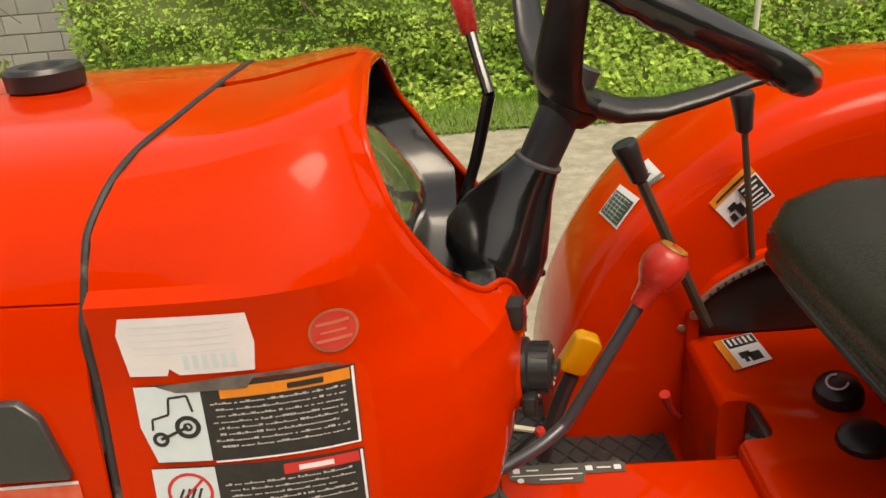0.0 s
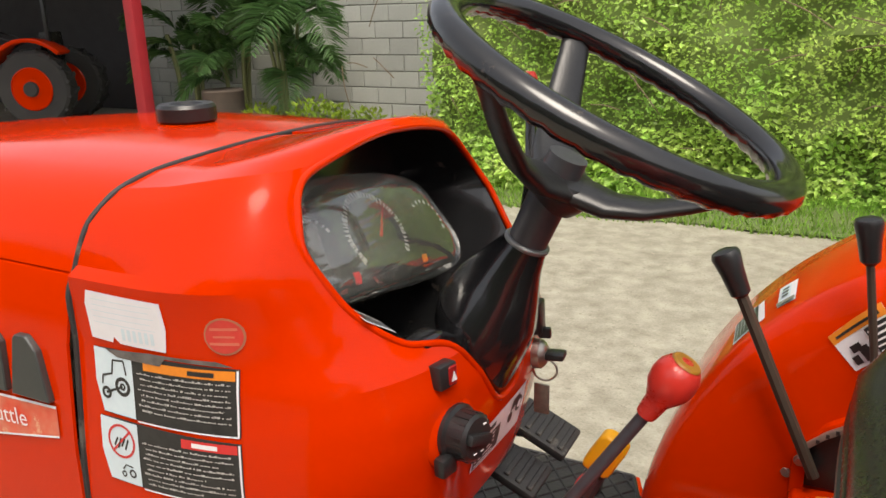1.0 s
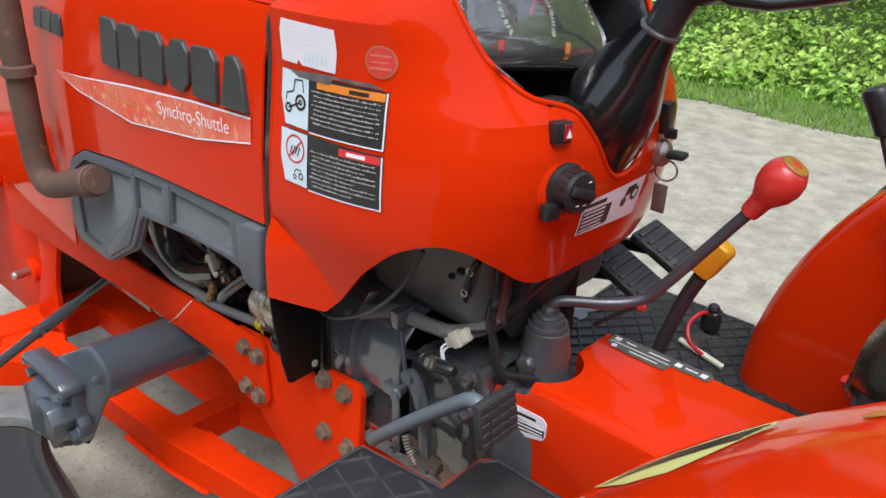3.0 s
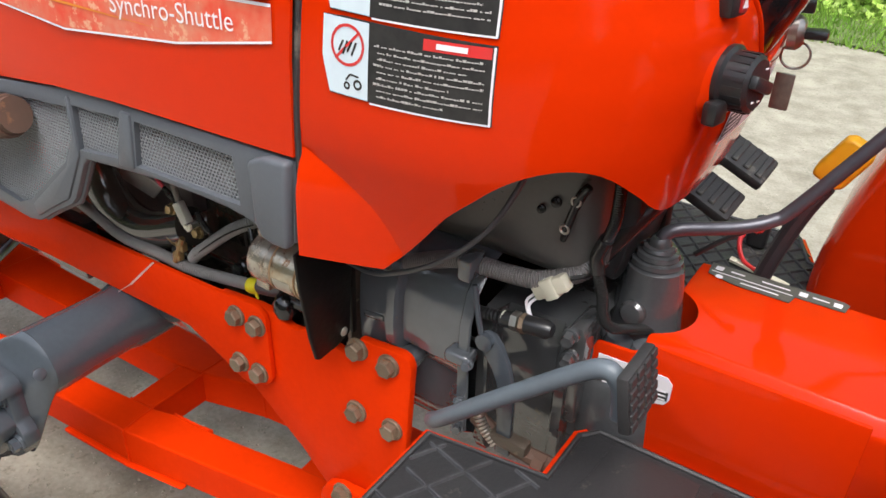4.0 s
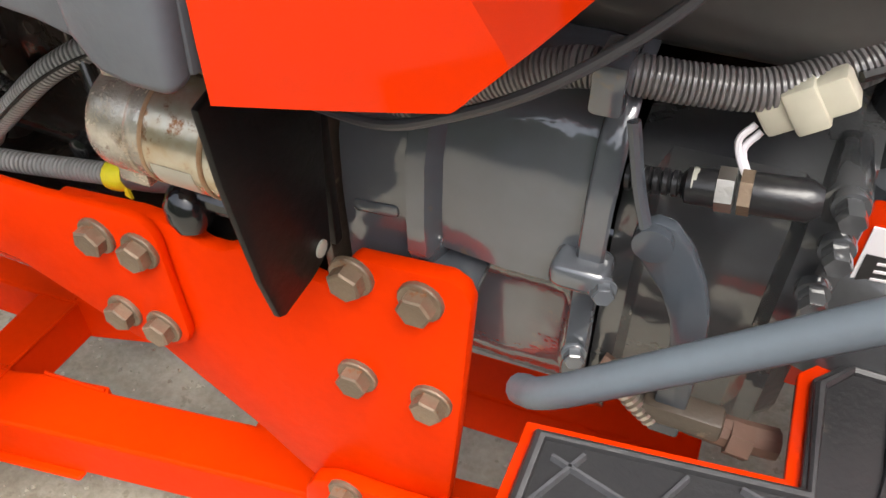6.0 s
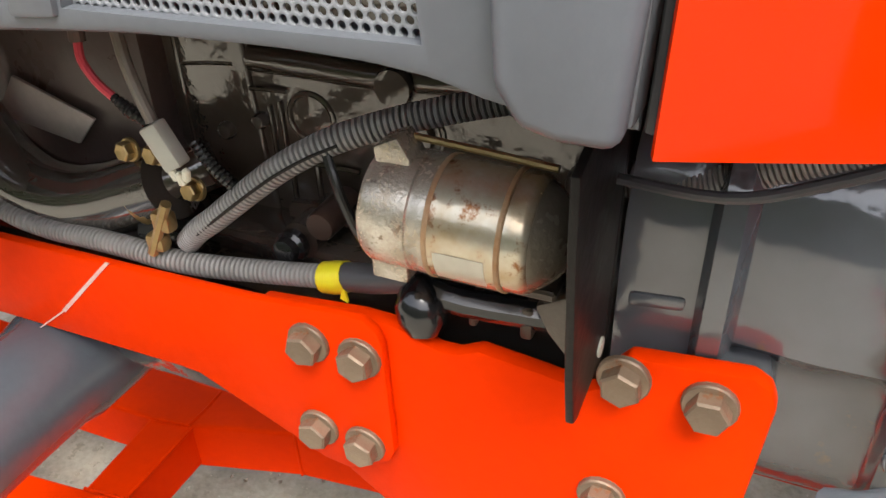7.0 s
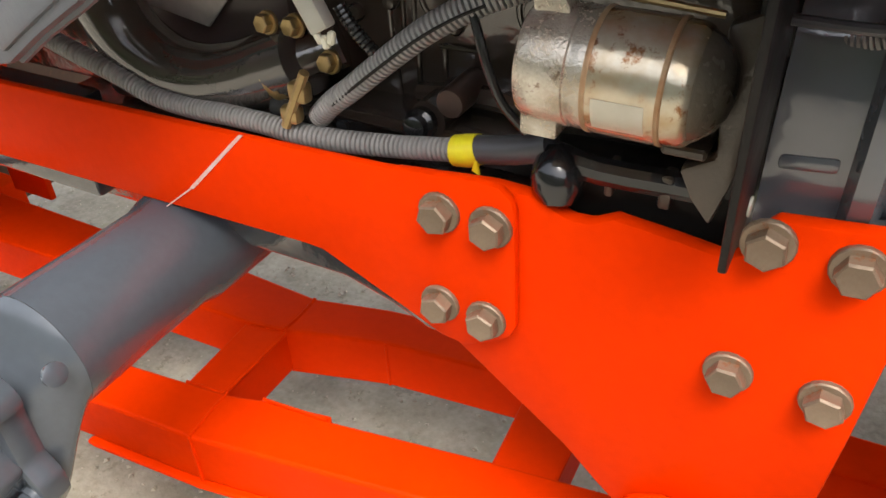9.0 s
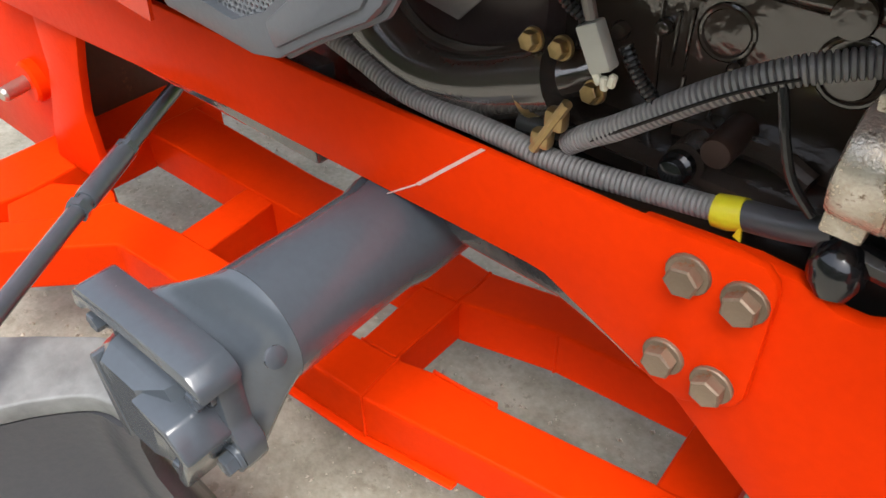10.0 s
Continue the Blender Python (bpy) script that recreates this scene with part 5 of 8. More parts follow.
CHART = surface("green_black_ink", (0.035, 0.055, 0.035), 0.4, second=(0.02, 0.03, 0.02), big=90)
fender_label(((143.6, 0.325), (142.1, 0.226), (136.4, 0.240), (137.9, 0.335)), "rate_label", [(0.05, 0.95, 0.06, 0.82, CHART)] + [(0.10, 0.90, 0.14 + 0.12 * k, 0.155 + 0.12 * k, PALE) for k in range(6)] + [(0.18 + 0.17 * k, 0.195 + 0.17 * k, 0.10, 0.80, PALE) for k in range(4)], "dark green chart label on the fender")
fender_label(((135.0, 0.335), (134.4, 0.245), (131.4, 0.238), (131.8, 0.330)), "small_label", [(0.12, 0.80, 0.15, 0.70, PALE), (0.22, 0.30, 0.25, 0.6, INK), (0.40, 0.48, 0.25, 0.6, INK), (0.58, 0.66, 0.25, 0.6, INK), (0.86, 1.0, 0.0, 1.0, surface("grey_strip", (0.20, 0.19, 0.15), 0.5))], "pale small label on the fender")
fender_label(((128.7, 0.105), (120.2, 0.110), (121.2, 0.1626), (129.1, 0.150)), "fender_warning", [(0.0, 1.0, 0.76, 1.0, ORANGE), (0.54, 0.97, 0.07, 0.72, INK), (0.10, 0.22, 0.10, 0.32, INK), (0.28, 0.44, 0.08, 0.44, INK), (0.18, 0.36, 0.38, 0.56, INK), (0.1, 0.9, 0.84, 0.90, INK)] + [(0.57, 0.93 - 0.06 * (k % 2), 0.13 + 0.12 * k, 0.17 + 0.12 * k, WHITE) for k in range(5)], "orange and white warning label on the fender")
# reflector sticker on the near fender
def on_near(lift):
    """u: along the arc from the front edge; v: distance out from the centre plane."""
    def f(u, v):
        r = KN * table([(0.378, 0.405), (0.385, 0.432), (0.400, 0.452), (0.425, 0.468), (0.46, 0.479), (0.52, 0.486)], v) + lift
        a = radians(188) - u / 0.53
        return (FXN + r * math.cos(a), CYN - v, FZN + r * math.sin(a))
    return f


REFLECT = [(0.440, 0.484), (0.465, 0.474), (0.498, 0.468), (0.528, 0.462), (0.530, 0.468), (0.511, 0.502), (0.505, 0.510), (0.483, 0.510), (0.460, 0.498)]
STRIPE = [(0.462, 0.482), (0.48, 0.477), (0.51, 0.471), (0.528, 0.467)]
OVAL = (0.575, 0.477)
rf = part("fender_reflector", decal(REFLECT, on_near(0.0004), 0.01), SIGNAL, left_f, "pale yellow reflector strip with dark stripes")
for k in range(4):
    part("dark_stripe", decal([(u - 0.002 * k, v - 0.001 + 0.0042 * k) for u, v in STRIPE] + [(u - 0.002 * k, v + 0.0016 + 0.0042 * k) for u, v in STRIPE[::-1]], on_near(0.0008), 0.01), INK, rf)
part("oval_sticker", decal([(OVAL[0] + 0.0075 * math.cos(q), OVAL[1] + 0.0042 * math.sin(q)) for q in (2 * math.pi * k / 20 for k in range(20))], on_near(0.0004), 0.01), surface("faded_ochre", (0.42, 0.16, 0.02), 0.5, second=(0.5, 0.10, 0.01), big=60), left_f, "faded ochre oval sticker")

# ---- seat ----
def seat_ring(x, z0, z1, h, bolster):
    ring = []
    for k in range(36):
        a = 2 * math.pi * k / 36
        c, v = math.cos(a), math.sin(a)
        u, w = math.copysign(abs(c) ** 0.5, c), math.copysign(abs(v) ** 0.6, v)
        z = (z0 + z1) / 2 + w * (z1 - z0) / 2
        if v > 0:
            z += bolster * abs(u) ** 3 * abs(w)
        ring.append((x, CY + h * u, z))
    return ring


seat = part("seat_shell", loft([seat_ring(*r, 0.0) for r in ((0.432, 0.954, 0.964, 0.14), (0.436, 0.946, 0.972, 0.185), (0.46, 0.940, 0.978, 0.213), (0.56, 0.934, 0.98, 0.228), (0.72, 0.93, 0.98, 0.23), (0.88, 0.93, 0.98, 0.215))], True, True), SEAT, tractor, "dark olive vinyl tractor seat", 70)
part("seat_cushion", loft([seat_ring(*r) for r in ((0.436, 0.958, 0.975, 0.17, 0.0), (0.440, 0.955, 0.995, 0.195, 0.015), (0.462, 0.955, 1.010, 0.215, 0.04), (0.52, 0.955, 1.017, 0.222, 0.065), (0.66, 0.955, 1.017, 0.225, 0.07), (0.80, 0.955, 1.025, 0.22, 0.06), (0.88, 0.96, 1.05, 0.20, 0.04))], True, True), SEAT, seat, "dark olive vinyl cushion", 70)
back = []
for z, x, t, h in ((0.98, 0.86, 0.05, 0.19), (1.02, 0.87, 0.065, 0.215), (1.12, 0.90, 0.07, 0.225), (1.25, 0.94, 0.065, 0.215), (1.33, 0.965, 0.05, 0.18), (1.35, 0.97, 0.02, 0.12)):
    back.append([(x + t * math.copysign(abs(math.cos(a)) ** 0.6, math.cos(a)), CY + h * math.copysign(abs(math.sin(a)) ** 0.5, math.sin(a)), z) for a in (2 * math.pi * k / 32 for k in range(32))])
part("backrest", loft(back, True, True), SEAT, seat, "dark olive vinyl backrest", 70)
part("seat_piping", tube([(0.432 + 0.02 * abs(math.cos(a)) ** 4, CY + 0.205 * math.cos(a), 0.957) for a in (math.pi * k / 12 for k in range(13))], 0.004, 8, 2), BLACK, seat)
part("seat_base", box((0.585, 0.52, 0.775), (0.84, 0.84, 0.940), 0.01), BLACK, seat, "black seat suspension")

# ---- grey side screens ----
PX = 0.4165
outline = [(-0.168, 0.912), (-0.46, 0.909), (-0.645, 0.887), (-0.697, 0.862), (-0.725, 0.82), (-0.73, 0.74), (-0.715, 0.715), (-0.626, 0.709), (-0.602, 0.714), (-0.567, 0.736), (-0.524, 0.760), (-0.512, 0.772), (-0.482, 0.822), (-0.473, 0.829), (-0.406, 0.8355), (-0.3565, 0.8392), (-0.294, 0.8405), (-0.258, 0.8395), (-0.236, 0.8370), (-0.219, 0.8325), (-0.200, 0.829), (-0.172, 0.829)]
HOLES = ([(-0.387, 0.8460), (-0.379, 0.896), (-0.243, 0.896), (-0.2385, 0.848)], [(-0.485, 0.838), (-0.4165, 0.8465), (-0.401, 0.894), (-0.481, 0.889)], [(-0.690, 0.735), (-0.640, 0.728), (-0.608, 0.742), (-0.516, 0.816), (-0.490, 0.856), (-0.490, 0.885), (-0.645, 0.872), (-0.690, 0.845)])
panel = part("side_screen", prism(outline, "y", PX, PX + 0.018, 0.003), GREY_L, tractor, "grey plastic engine side screen")
carve(panel, [prism(h, "y", PX - 0.05, PX + 0.05) for h in HOLES])
part("screen_corner", prism([(-0.174, 0.826), (-0.168, 0.912), (-0.196, 0.911), (-0.216, 0.902), (-0.213, 0.842), (-0.205, 0.829), (-0.192, 0.826)], "y", PX - 0.010, PX + 0.004, 0.005, 3), GREY_L, panel)
part("screen_rib", prism([(-0.3890, 0.842), (-0.382, 0.903), (-0.398, 0.903), (-0.4145, 0.840)], "y", PX - 0.003, PX + 0.004, 0.003, 2), GREY_L, panel)
part("screen_rib", prism([(-0.484, 0.832), (-0.482, 0.898), (-0.489, 0.898), (-0.491, 0.852), (-0.514, 0.812), (-0.606, 0.738), (-0.600, 0.722), (-0.566, 0.743), (-0.524, 0.768)], "y", PX - 0.003, PX + 0.004, 0.003, 2), GREY_L, panel)


def perforated(poly, pitch, y):
    """A sheet of six-sided cells, each with a round hole."""
    bm = bmesh.new()
    x0, x1 = min(p[0] for p in poly), max(p[0] for p in poly)
    z0, z1 = min(p[1] for p in poly), max(p[1] for p in poly)
    R = pitch / math.sqrt(3)
    rows = int((z1 - z0) / (pitch * 0.866)) + 3
    cols = int((x1 - x0) / pitch) + 3
    for j in range(rows):
        for i in range(cols):
            cx, cz = x0 - pitch + (i + 0.5 * (j % 2)) * pitch, z0 - pitch + j * pitch * 0.866
            if not (x0 - pitch < cx < x1 + pitch and z0 - pitch < cz < z1 + pitch) or not inside((cx, cz), [(x0 + (x1 - x0) / 2 + (a - (x0 + x1) / 2) * 1.05, z0 + (z1 - z0) / 2 + (b - (z0 + z1) / 2) * 1.12) for a, b in poly]):
                continue
            o, q, d = [], [], []
            for k in range(12):
                a = math.pi / 6 + math.pi / 6 * k
                h = R if k % 2 == 0 else R * 0.866
                o.append(bm.verts.new((cx + h * math.cos(a), y, cz + h * math.sin(a))))
                q.append(bm.verts.new((cx + R * 0.64 * math.cos(a), y + 0.0002, cz + R * 0.64 * math.sin(a))))
                d.append(bm.verts.new((cx + R * 0.62 * math.cos(a), y + 0.0015, cz + R * 0.62 * math.sin(a))))
            for k in range(12):
                j2 = (k + 1) % 12
                bm.faces.new((o[k], o[j2], q[j2], q[k]))
                bm.faces.new((q[k], q[j2], d[j2], d[k]))
    return bm


MESHM = surface("screen_mesh_plastic", (0.20, 0.21, 0.222), 0.40, spec=0.4, second=(0.17, 0.18, 0.19), big=20)
for h in HOLES:
    part("mesh_sheet", perforated(h, 0.0045, PX + 0.006), MESHM, panel, "perforated grey mesh")
part("screen_lip", tube([(x, PX + 0.010, z) for x, z in outline[8:]], 0.003, 6, 3), GREY_L, panel)
tab = part("screen_tab", prism([(-0.4913, 0.822), (-0.500, 0.8026), (-0.5304, 0.7591), (-0.545, 0.752), (-0.540, 0.770), (-0.505, 0.820)], "y", 0.4345, 0.4375, 0.001), GREY_L, panel)
part("tab_hole", lathe([(0, 0.0045), (0.0006, 0.0045)], (-0.513, 0.4344, 0.792), (0, -1, 0), 12), MATT_BLACK, tab)

# exhaust beside the hood
part("exhaust_pipe", tube([(-0.735, 0.375, 1.30), (-0.737, 0.377, 1.10), (-0.742, 0.380, 0.92), (-0.742, 0.382, 0.855), (-0.730, 0.384, 0.826), (-0.70, 0.386, 0.822), (-0.62, 0.392, 0.848), (-0.565, 0.40, 0.864)], 0.0205, 20, 6), RUST, tractor, "rusty brown exhaust pipe")
part("exhaust_clamp", lathe([(0, 0.0205), (0.002, 0.0245), (0.016, 0.0245), (0.018, 0.0205)], (-0.735, 0.377, 0.99), (0, 0, 1), 20), RUST, tractor, "rusty exhaust clamp")
part("exhaust_flange", lathe([(0, 0.0205), (0.003, 0.0235), (0.024, 0.0245), (0.028, 0.022)], (-0.600, 0.395, 0.8535), (0.95, 0.1, 0.28), 20), RUST, tractor, "rusty exhaust sleeve")

# ---- engine ----
engine = part("engine_block", prism([(-0.90, 0.60), (-0.90, 0.86), (-0.20, 0.88), (-0.20, 0.60)], "y", 0.600, 0.80, 0.006), ENGINE, tractor, "dark painted engine block, oily")
part("block_step", prism([(-0.508, 0.60), (-0.508, 0.86), (-0.46, 0.868), (-0.44, 0.60)], "y", 0.5965, 0.602, 0.004, 3), ENGINE, engine)
part("upper_gallery", tube([(-0.447, 0.600, 0.7595), (-0.40, 0.599, 0.7590), (-0.35, 0.599, 0.7580), (-0.24, 0.600, 0.7640)], [0.0100, 0.0095, 0.0088, 0.0070], 14, 6), ENGINE, engine)
part("upper_web", prism([(-0.56, 0.800), (-0.21, 0.806), (-0.21, 0.868), (-0.56, 0.866)], "y", 0.575, 0.605, 0.006), ENGINE, engine)
part("block_rail", prism([(-0.54, 0.640), (-0.21, 0.636), (-0.21, 0.646), (-0.54, 0.650)], "y", 0.560, 0.605, 0.003), ENGINE, engine)
PLUG = surface("dull_plug", (0.075, 0.045, 0.034), 0.35, second=(0.050, 0.030, 0.022), big=50)
for x, y, z, r, mat in ((-0.341, 0.592, 0.7565, 0.0125, ENGINE), (-0.3815, 0.560, 0.672, 0.0100, PLUG), (-0.335, 0.600, 0.722, 0.015, ENGINE)):
    part("core_plug", lathe([(-0.03, r * 1.05), (0, r), (0.005, r), (0.007, r * 0.92), (0.007, 0.001)], (x, y, z), (0, -1, 0), 24), mat, engine)
for x, z, r in ((-0.4085, 0.7225, 0.0165), (-0.335, 0.722, 0.020)):
    part("core_ring", tube([(x + r * math.cos(a), 0.6000, z + r * math.sin(a)) for a in (2 * math.pi * k / 24 for k in range(25))], 0.0022, 8, 1), ENGINE, engine)
for x, w, z0, z1 in ((-0.4235, 0.004, 0.772, 0.800), (-0.439, 0.003, 0.690, 0.728), (-0.4305, 0.003, 0.690, 0.732), (-0.4285, 0.003, 0.648, 0.688), (-0.408, 0.0035, 0.652, 0.692), (-0.508, 0.004, 0.690, 0.79), (-0.468, 0.004, 0.700, 0.722)):
    part("casting_rib", box((x - w / 2, 0.5965, z0), (x + w / 2, 0.605, z1), 0.0014, 2), ENGINE, engine)
for x0, z0, x1, z1 in ((-0.505, 0.7485, -0.462, 0.7535), (-0.452, 0.738, -0.424, 0.739), (-0.412, 0.690, -0.375, 0.690), (-0.42, 0.655, -0.372, 0.652)):
    part("casting_seam", tube([(x0, 0.5975, z0), ((x0 + x1) / 2, 0.597, (z0 + z1) / 2 + 0.0006), (x1, 0.5975, z1)], 0.0017, 8, 3), ENGINE, engine)
for x, z, r in ((-0.467, 0.779, 0.010), (-0.476, 0.705, 0.007), (-0.398, 0.704, 0.005), (-0.447, 0.716, 0.006)):
    part("casting_boss", lathe([(0, r), (0.005, r * 0.96), (0.008, r * 0.7), (0.009, 0.002)], (x, 0.599, z), (0.1, -1, 0.1), 14), ENGINE, engine)
part("oil_bolt", lathe([(0, 0.011), (0.006, 0.011), (0.008, 0.0085), (0.014, 0.008), (0.016, 0.004)], (-0.400, 0.551, 0.657), (0, -1, 0.1), 16), GLOSS_BLACK, engine, "wet black bolt head")
part("bolt_boss", lathe([(0, 0.013), (0.045, 0.013)], (-0.400, 0.602, 0.656), (0, -1, 0), 16), ENGINE, engine)
# raised casting marks
for x, h in ((-0.316, 0.013), (-0.306, 0.013), (-0.297, 0.011), (-0.285, 0.011)):
    part("casting_mark", tube([(x - 0.003, 0.5735, 0.812), (x - 0.004, 0.5735, 0.812 + h), (x + 0.003, 0.5735, 0.813 + h)], 0.0012, 6, 3), ENGINE, engine)
part("oil_pan", prism([(-0.80, 0.50), (-0.80, 0.60), (-0.20, 0.60), (-0.20, 0.50)], "y", 0.56, 0.80, 0.01), ENGINE, engine)
part("oil_gallery", tube([(-0.42, 0.585, 0.66), (-0.36, 0.58, 0.668), (-0.33, 0.575, 0.662)], 0.008, 10), ENGINE, engine)
# added dark sheet that closes the bay above the block
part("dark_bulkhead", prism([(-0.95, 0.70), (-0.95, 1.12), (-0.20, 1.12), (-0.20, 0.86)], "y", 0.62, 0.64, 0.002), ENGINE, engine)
# dark brown block that fills the space ahead of the block step
part("fan_shroud", prism([(-0.74, 0.60), (-0.74, 0.82), (-0.520, 0.82), (-0.520, 0.60)], "y", 0.578, 0.62, 0.012), surface("dark_brown_shroud", (0.105, 0.078, 0.070), 0.30, spec=0.4, second=(0.070, 0.052, 0.046), big=14, fine=120, bump=0.3), engine, "dark brown radiator shroud")
part("heat_shield", prism([(-0.6391, 0.733), (-0.5687, 0.7096), (-0.5913, 0.687), (-0.6678, 0.700)], "y", 0.5695, 0.5725, 0.0012), surface("grey_shield", (0.46, 0.42, 0.38), 0.40, second=(0.25, 0.22, 0.20), big=30), engine, "bare grey shield plate")
part("rusty_bracket", prism([(-0.60, 0.812), (-0.60, 0.824), (-0.50, 0.830), (-0.49, 0.812), (-0.53, 0.806)], "y", 0.515, 0.560, 0.003), RUST, engine, "rusty brown bracket")

# starter motor
SM = Vector((-0.305, 0.500, 0.7354))
ALONG = Vector((1, 0, -0.015))
fil = part("starter_motor", lathe([(0.0365, 0.0290), (0.0375, 0.0300), (0.0700, 0.0300), (0.0712, 0.0290)], SM, ALONG, 48), FILTER, tractor, "dull silver starter motor with rust stains")
part("motor_end", lathe([(0.0, 0.008), (0.0, 0.024), (0.0012, 0.0275), (0.004, 0.0292), (0.012, 0.0298), (0.026, 0.0298), (0.0268, 0.0290), (0.0285, 0.0290), (0.0295, 0.0296), (0.0355, 0.0296)], SM, ALONG, 48), FILTER_R, fil, "rough grey cast end")
part("end_foot", box((-0.304, 0.483, 0.701), (-0.284, 0.500, 0.714), 0.002, 2), FILTER_R, fil)
part("end_boss", prism([(-0.300, 0.752), (-0.302, 0.770), (-0.289, 0.776), (-0.283, 0.766), (-0.282, 0.752)], "y", 0.490, 0.508, 0.002), FILTER_R, fil)
part("motor_band", lathe([(0.0002, 0.0302), (0.0006, 0.0304), (0.0022, 0.0304), (0.0028, 0.0302)], SM + ALONG * 0.0352, ALONG, 48), RUST_O, fil, "rusty seam band")
part("motor_band", lathe([(-0.0008, 0.0301), (0, 0.0303), (0.0012, 0.0303), (0.0018, 0.0298)], SM + ALONG * 0.0708, ALONG, 48), RUST_O, fil)
part("motor_nose", lathe([(0.0722, 0.0293), (0.0800, 0.0290), (0.0830, 0.0276), (0.0840, 0.0262)], SM, ALONG, 48), FILTER, fil, "stained silver collar")
part("nose_dome", lathe([(0.0838, 0.0262), (0.0850, 0.0256), (0.0880, 0.0238), (0.0935, 0.0190), (0.0975, 0.0120), (0.0990, 0.004)], SM, ALONG, 48), DOME, fil, "oily dark dome")
lab = []
for k in range(9):
    a = radians(183 + 34 * k / 8)
    lab.append([(x, SM.y + 0.0303 * math.cos(a), SM.z - 0.0006 + 0.0303 * math.sin(a)) for x in (-0.264, -0.2395)])
part("motor_label", loft(lab), surface("silver_label", (0.50, 0.48, 0.40), 0.35, metal=0.3, second=(0.34, 0.30, 0.22), big=60), fil, "pale worn label")
br = part("motor_bracket", prism([(-0.2165, 0.7600), (-0.1985, 0.7690), (-0.1955, 0.728), (-0.1965, 0.7035), (-0.2020, 0.678), (-0.2085, 0.654), (-0.2200, 0.668), (-0.2280, 0.684), (-0.2110, 0.694)], "y", 0.510, 0.524, 0.003), BROWN, tractor, "oily brown steel motor flange")
part("bracket_foot", box((-0.236, 0.500, 0.696), (-0.214, 0.530, 0.702), 0.0015, 1), OILY, br)
part("through_bolt", tube([(-0.296, 0.505, 0.7715), (-0.26, 0.505, 0.7695), (-0.217, 0.505, 0.7665)], 0.0019, 8, 2), BRASS, fil, "long brass-coloured through bolt")

# rear engine plate
part("bell_flange", prism([(0.520, 0.57), (0.512, 0.70), (0.530, 0.80), (0.560, 0.86), (0.80, 0.86), (0.80, 0.57)], "x", -0.2000, -0.1946, 0.001), BROWN, tractor, "dark oily flange behind the engine plate")
rp = part("engine_plate", prism([(0.433, 0.803), (0.436, 0.765), (0.446, 0.700), (0.4535, 0.669), (0.459, 0.6655), (0.487, 0.667), (0.507, 0.673), (0.512, 0.74), (0.52, 0.81), (0.48, 0.815)], "x", -0.194, -0.190, 0.0012), MATT_BLACK, tractor, "black steel engine rear plate")
part("plate_flange", prism([(-0.206, 0.672), (-0.204, 0.80), (-0.190, 0.80), (-0.190, 0.668)], "y", 0.512, 0.520, 0.002), MATT_BLACK, rp)
part("plate_clip", lathe([(-0.0034, 0.004), (-0.003, 0.0052), (0.003, 0.0052), (0.0034, 0.004)], (-0.192, 0.497, 0.680), (-1, 0, 0), 16), CLEARISH, rp, "pale grommet")
# black block put in for the darkness of the recess under the motor
dr = part("drain_rail", prism([(-0.31, 0.560), (-0.31, 0.664), (-0.1948, 0.668), (-0.1948, 0.560)], "y", 0.530, 0.565, 0.004), MATT_BLACK, tractor, "black block drawn as the dark recess under the motor")
for x, w in ((-0.268, 0.005), (-0.238, 0.007)):
    part("bracket_tab", box((x, 0.520, 0.652), (x + w, 0.535, 0.672), 0.002), OILY, dr)

# hoses and wires
el = part("radiator_hose", tube([(-0.670, 0.540, 0.80), (-0.668, 0.540, 0.745), (-0.660, 0.540, 0.712), (-0.645, 0.540, 0.686), (-0.626, 0.540, 0.671), (-0.600, 0.540, 0.662), (-0.567, 0.540, 0.662), (-0.535, 0.541, 0.670), (-0.508, 0.543, 0.681), (-0.485, 0.545, 0.690)], 0.0255, 40, 8), HOSE_W, tractor, "glossy black curved radiator hose", 70)
part("hose_clamp", lathe([(0, 0.0262), (0.003, 0.0272), (0.006, 0.0264), (0.010, 0.0262)], (-0.506, 0.545, 0.680), (0.87, 0.0, 0.47), 28), BRASS, el, "brass-coloured hose clamp")
part("clamp_lug", box((-0.481, 0.506, 0.660), (-0.467, 0.516, 0.672), 0.003, 2), BRASS, el)
part("clamp_lug", box((-0.472, 0.506, 0.676), (-0.458, 0.516, 0.690), 0.003, 2), BRASS, el)
part("clamp_screw", tube([(-0.457, 0.508, 0.698), (-0.478, 0.508, 0.658)], 0.0035, 8, 1), BRASS, el)
part("hose_stub", lathe([(0, 0.016), (0.04, 0.016)], (-0.500, 0.545, 0.683), (0.8, 0.5, 0.3), 18), ENGINE, el)
BN = bolt_mesh("brass_bolt", 0.0062, 0.009, BRASS)
for p in ((-0.499, 0.532, 0.716), (-0.479, 0.534, 0.716), (-0.453, 0.532, 0.697)):
    piece("brass_bolt", BN, el, facing(p, (-0.1, -1, 0.15)))
gh = part("grey_hose", tube([(-0.86, 0.528, 0.690), (-0.735, 0.516, 0.688), (-0.682, 0.514, 0.677), (-0.634, 0.514, 0.664), (-0.602, 0.514, 0.654), (-0.568, 0.514, 0.651), (-0.536, 0.514, 0.652), (-0.503, 0.514, 0.652), (-0.474, 0.515, 0.650), (-0.445, 0.519, 0.649), (-0.410, 0.525, 0.650), (-0.372, 0.527, 0.655), (-0.353, 0.527, 0.659)], 0.0076, 16, 5, ribs=0.0034, depth=0.20), HOSE, tractor, "grey ribbed wiring conduit")
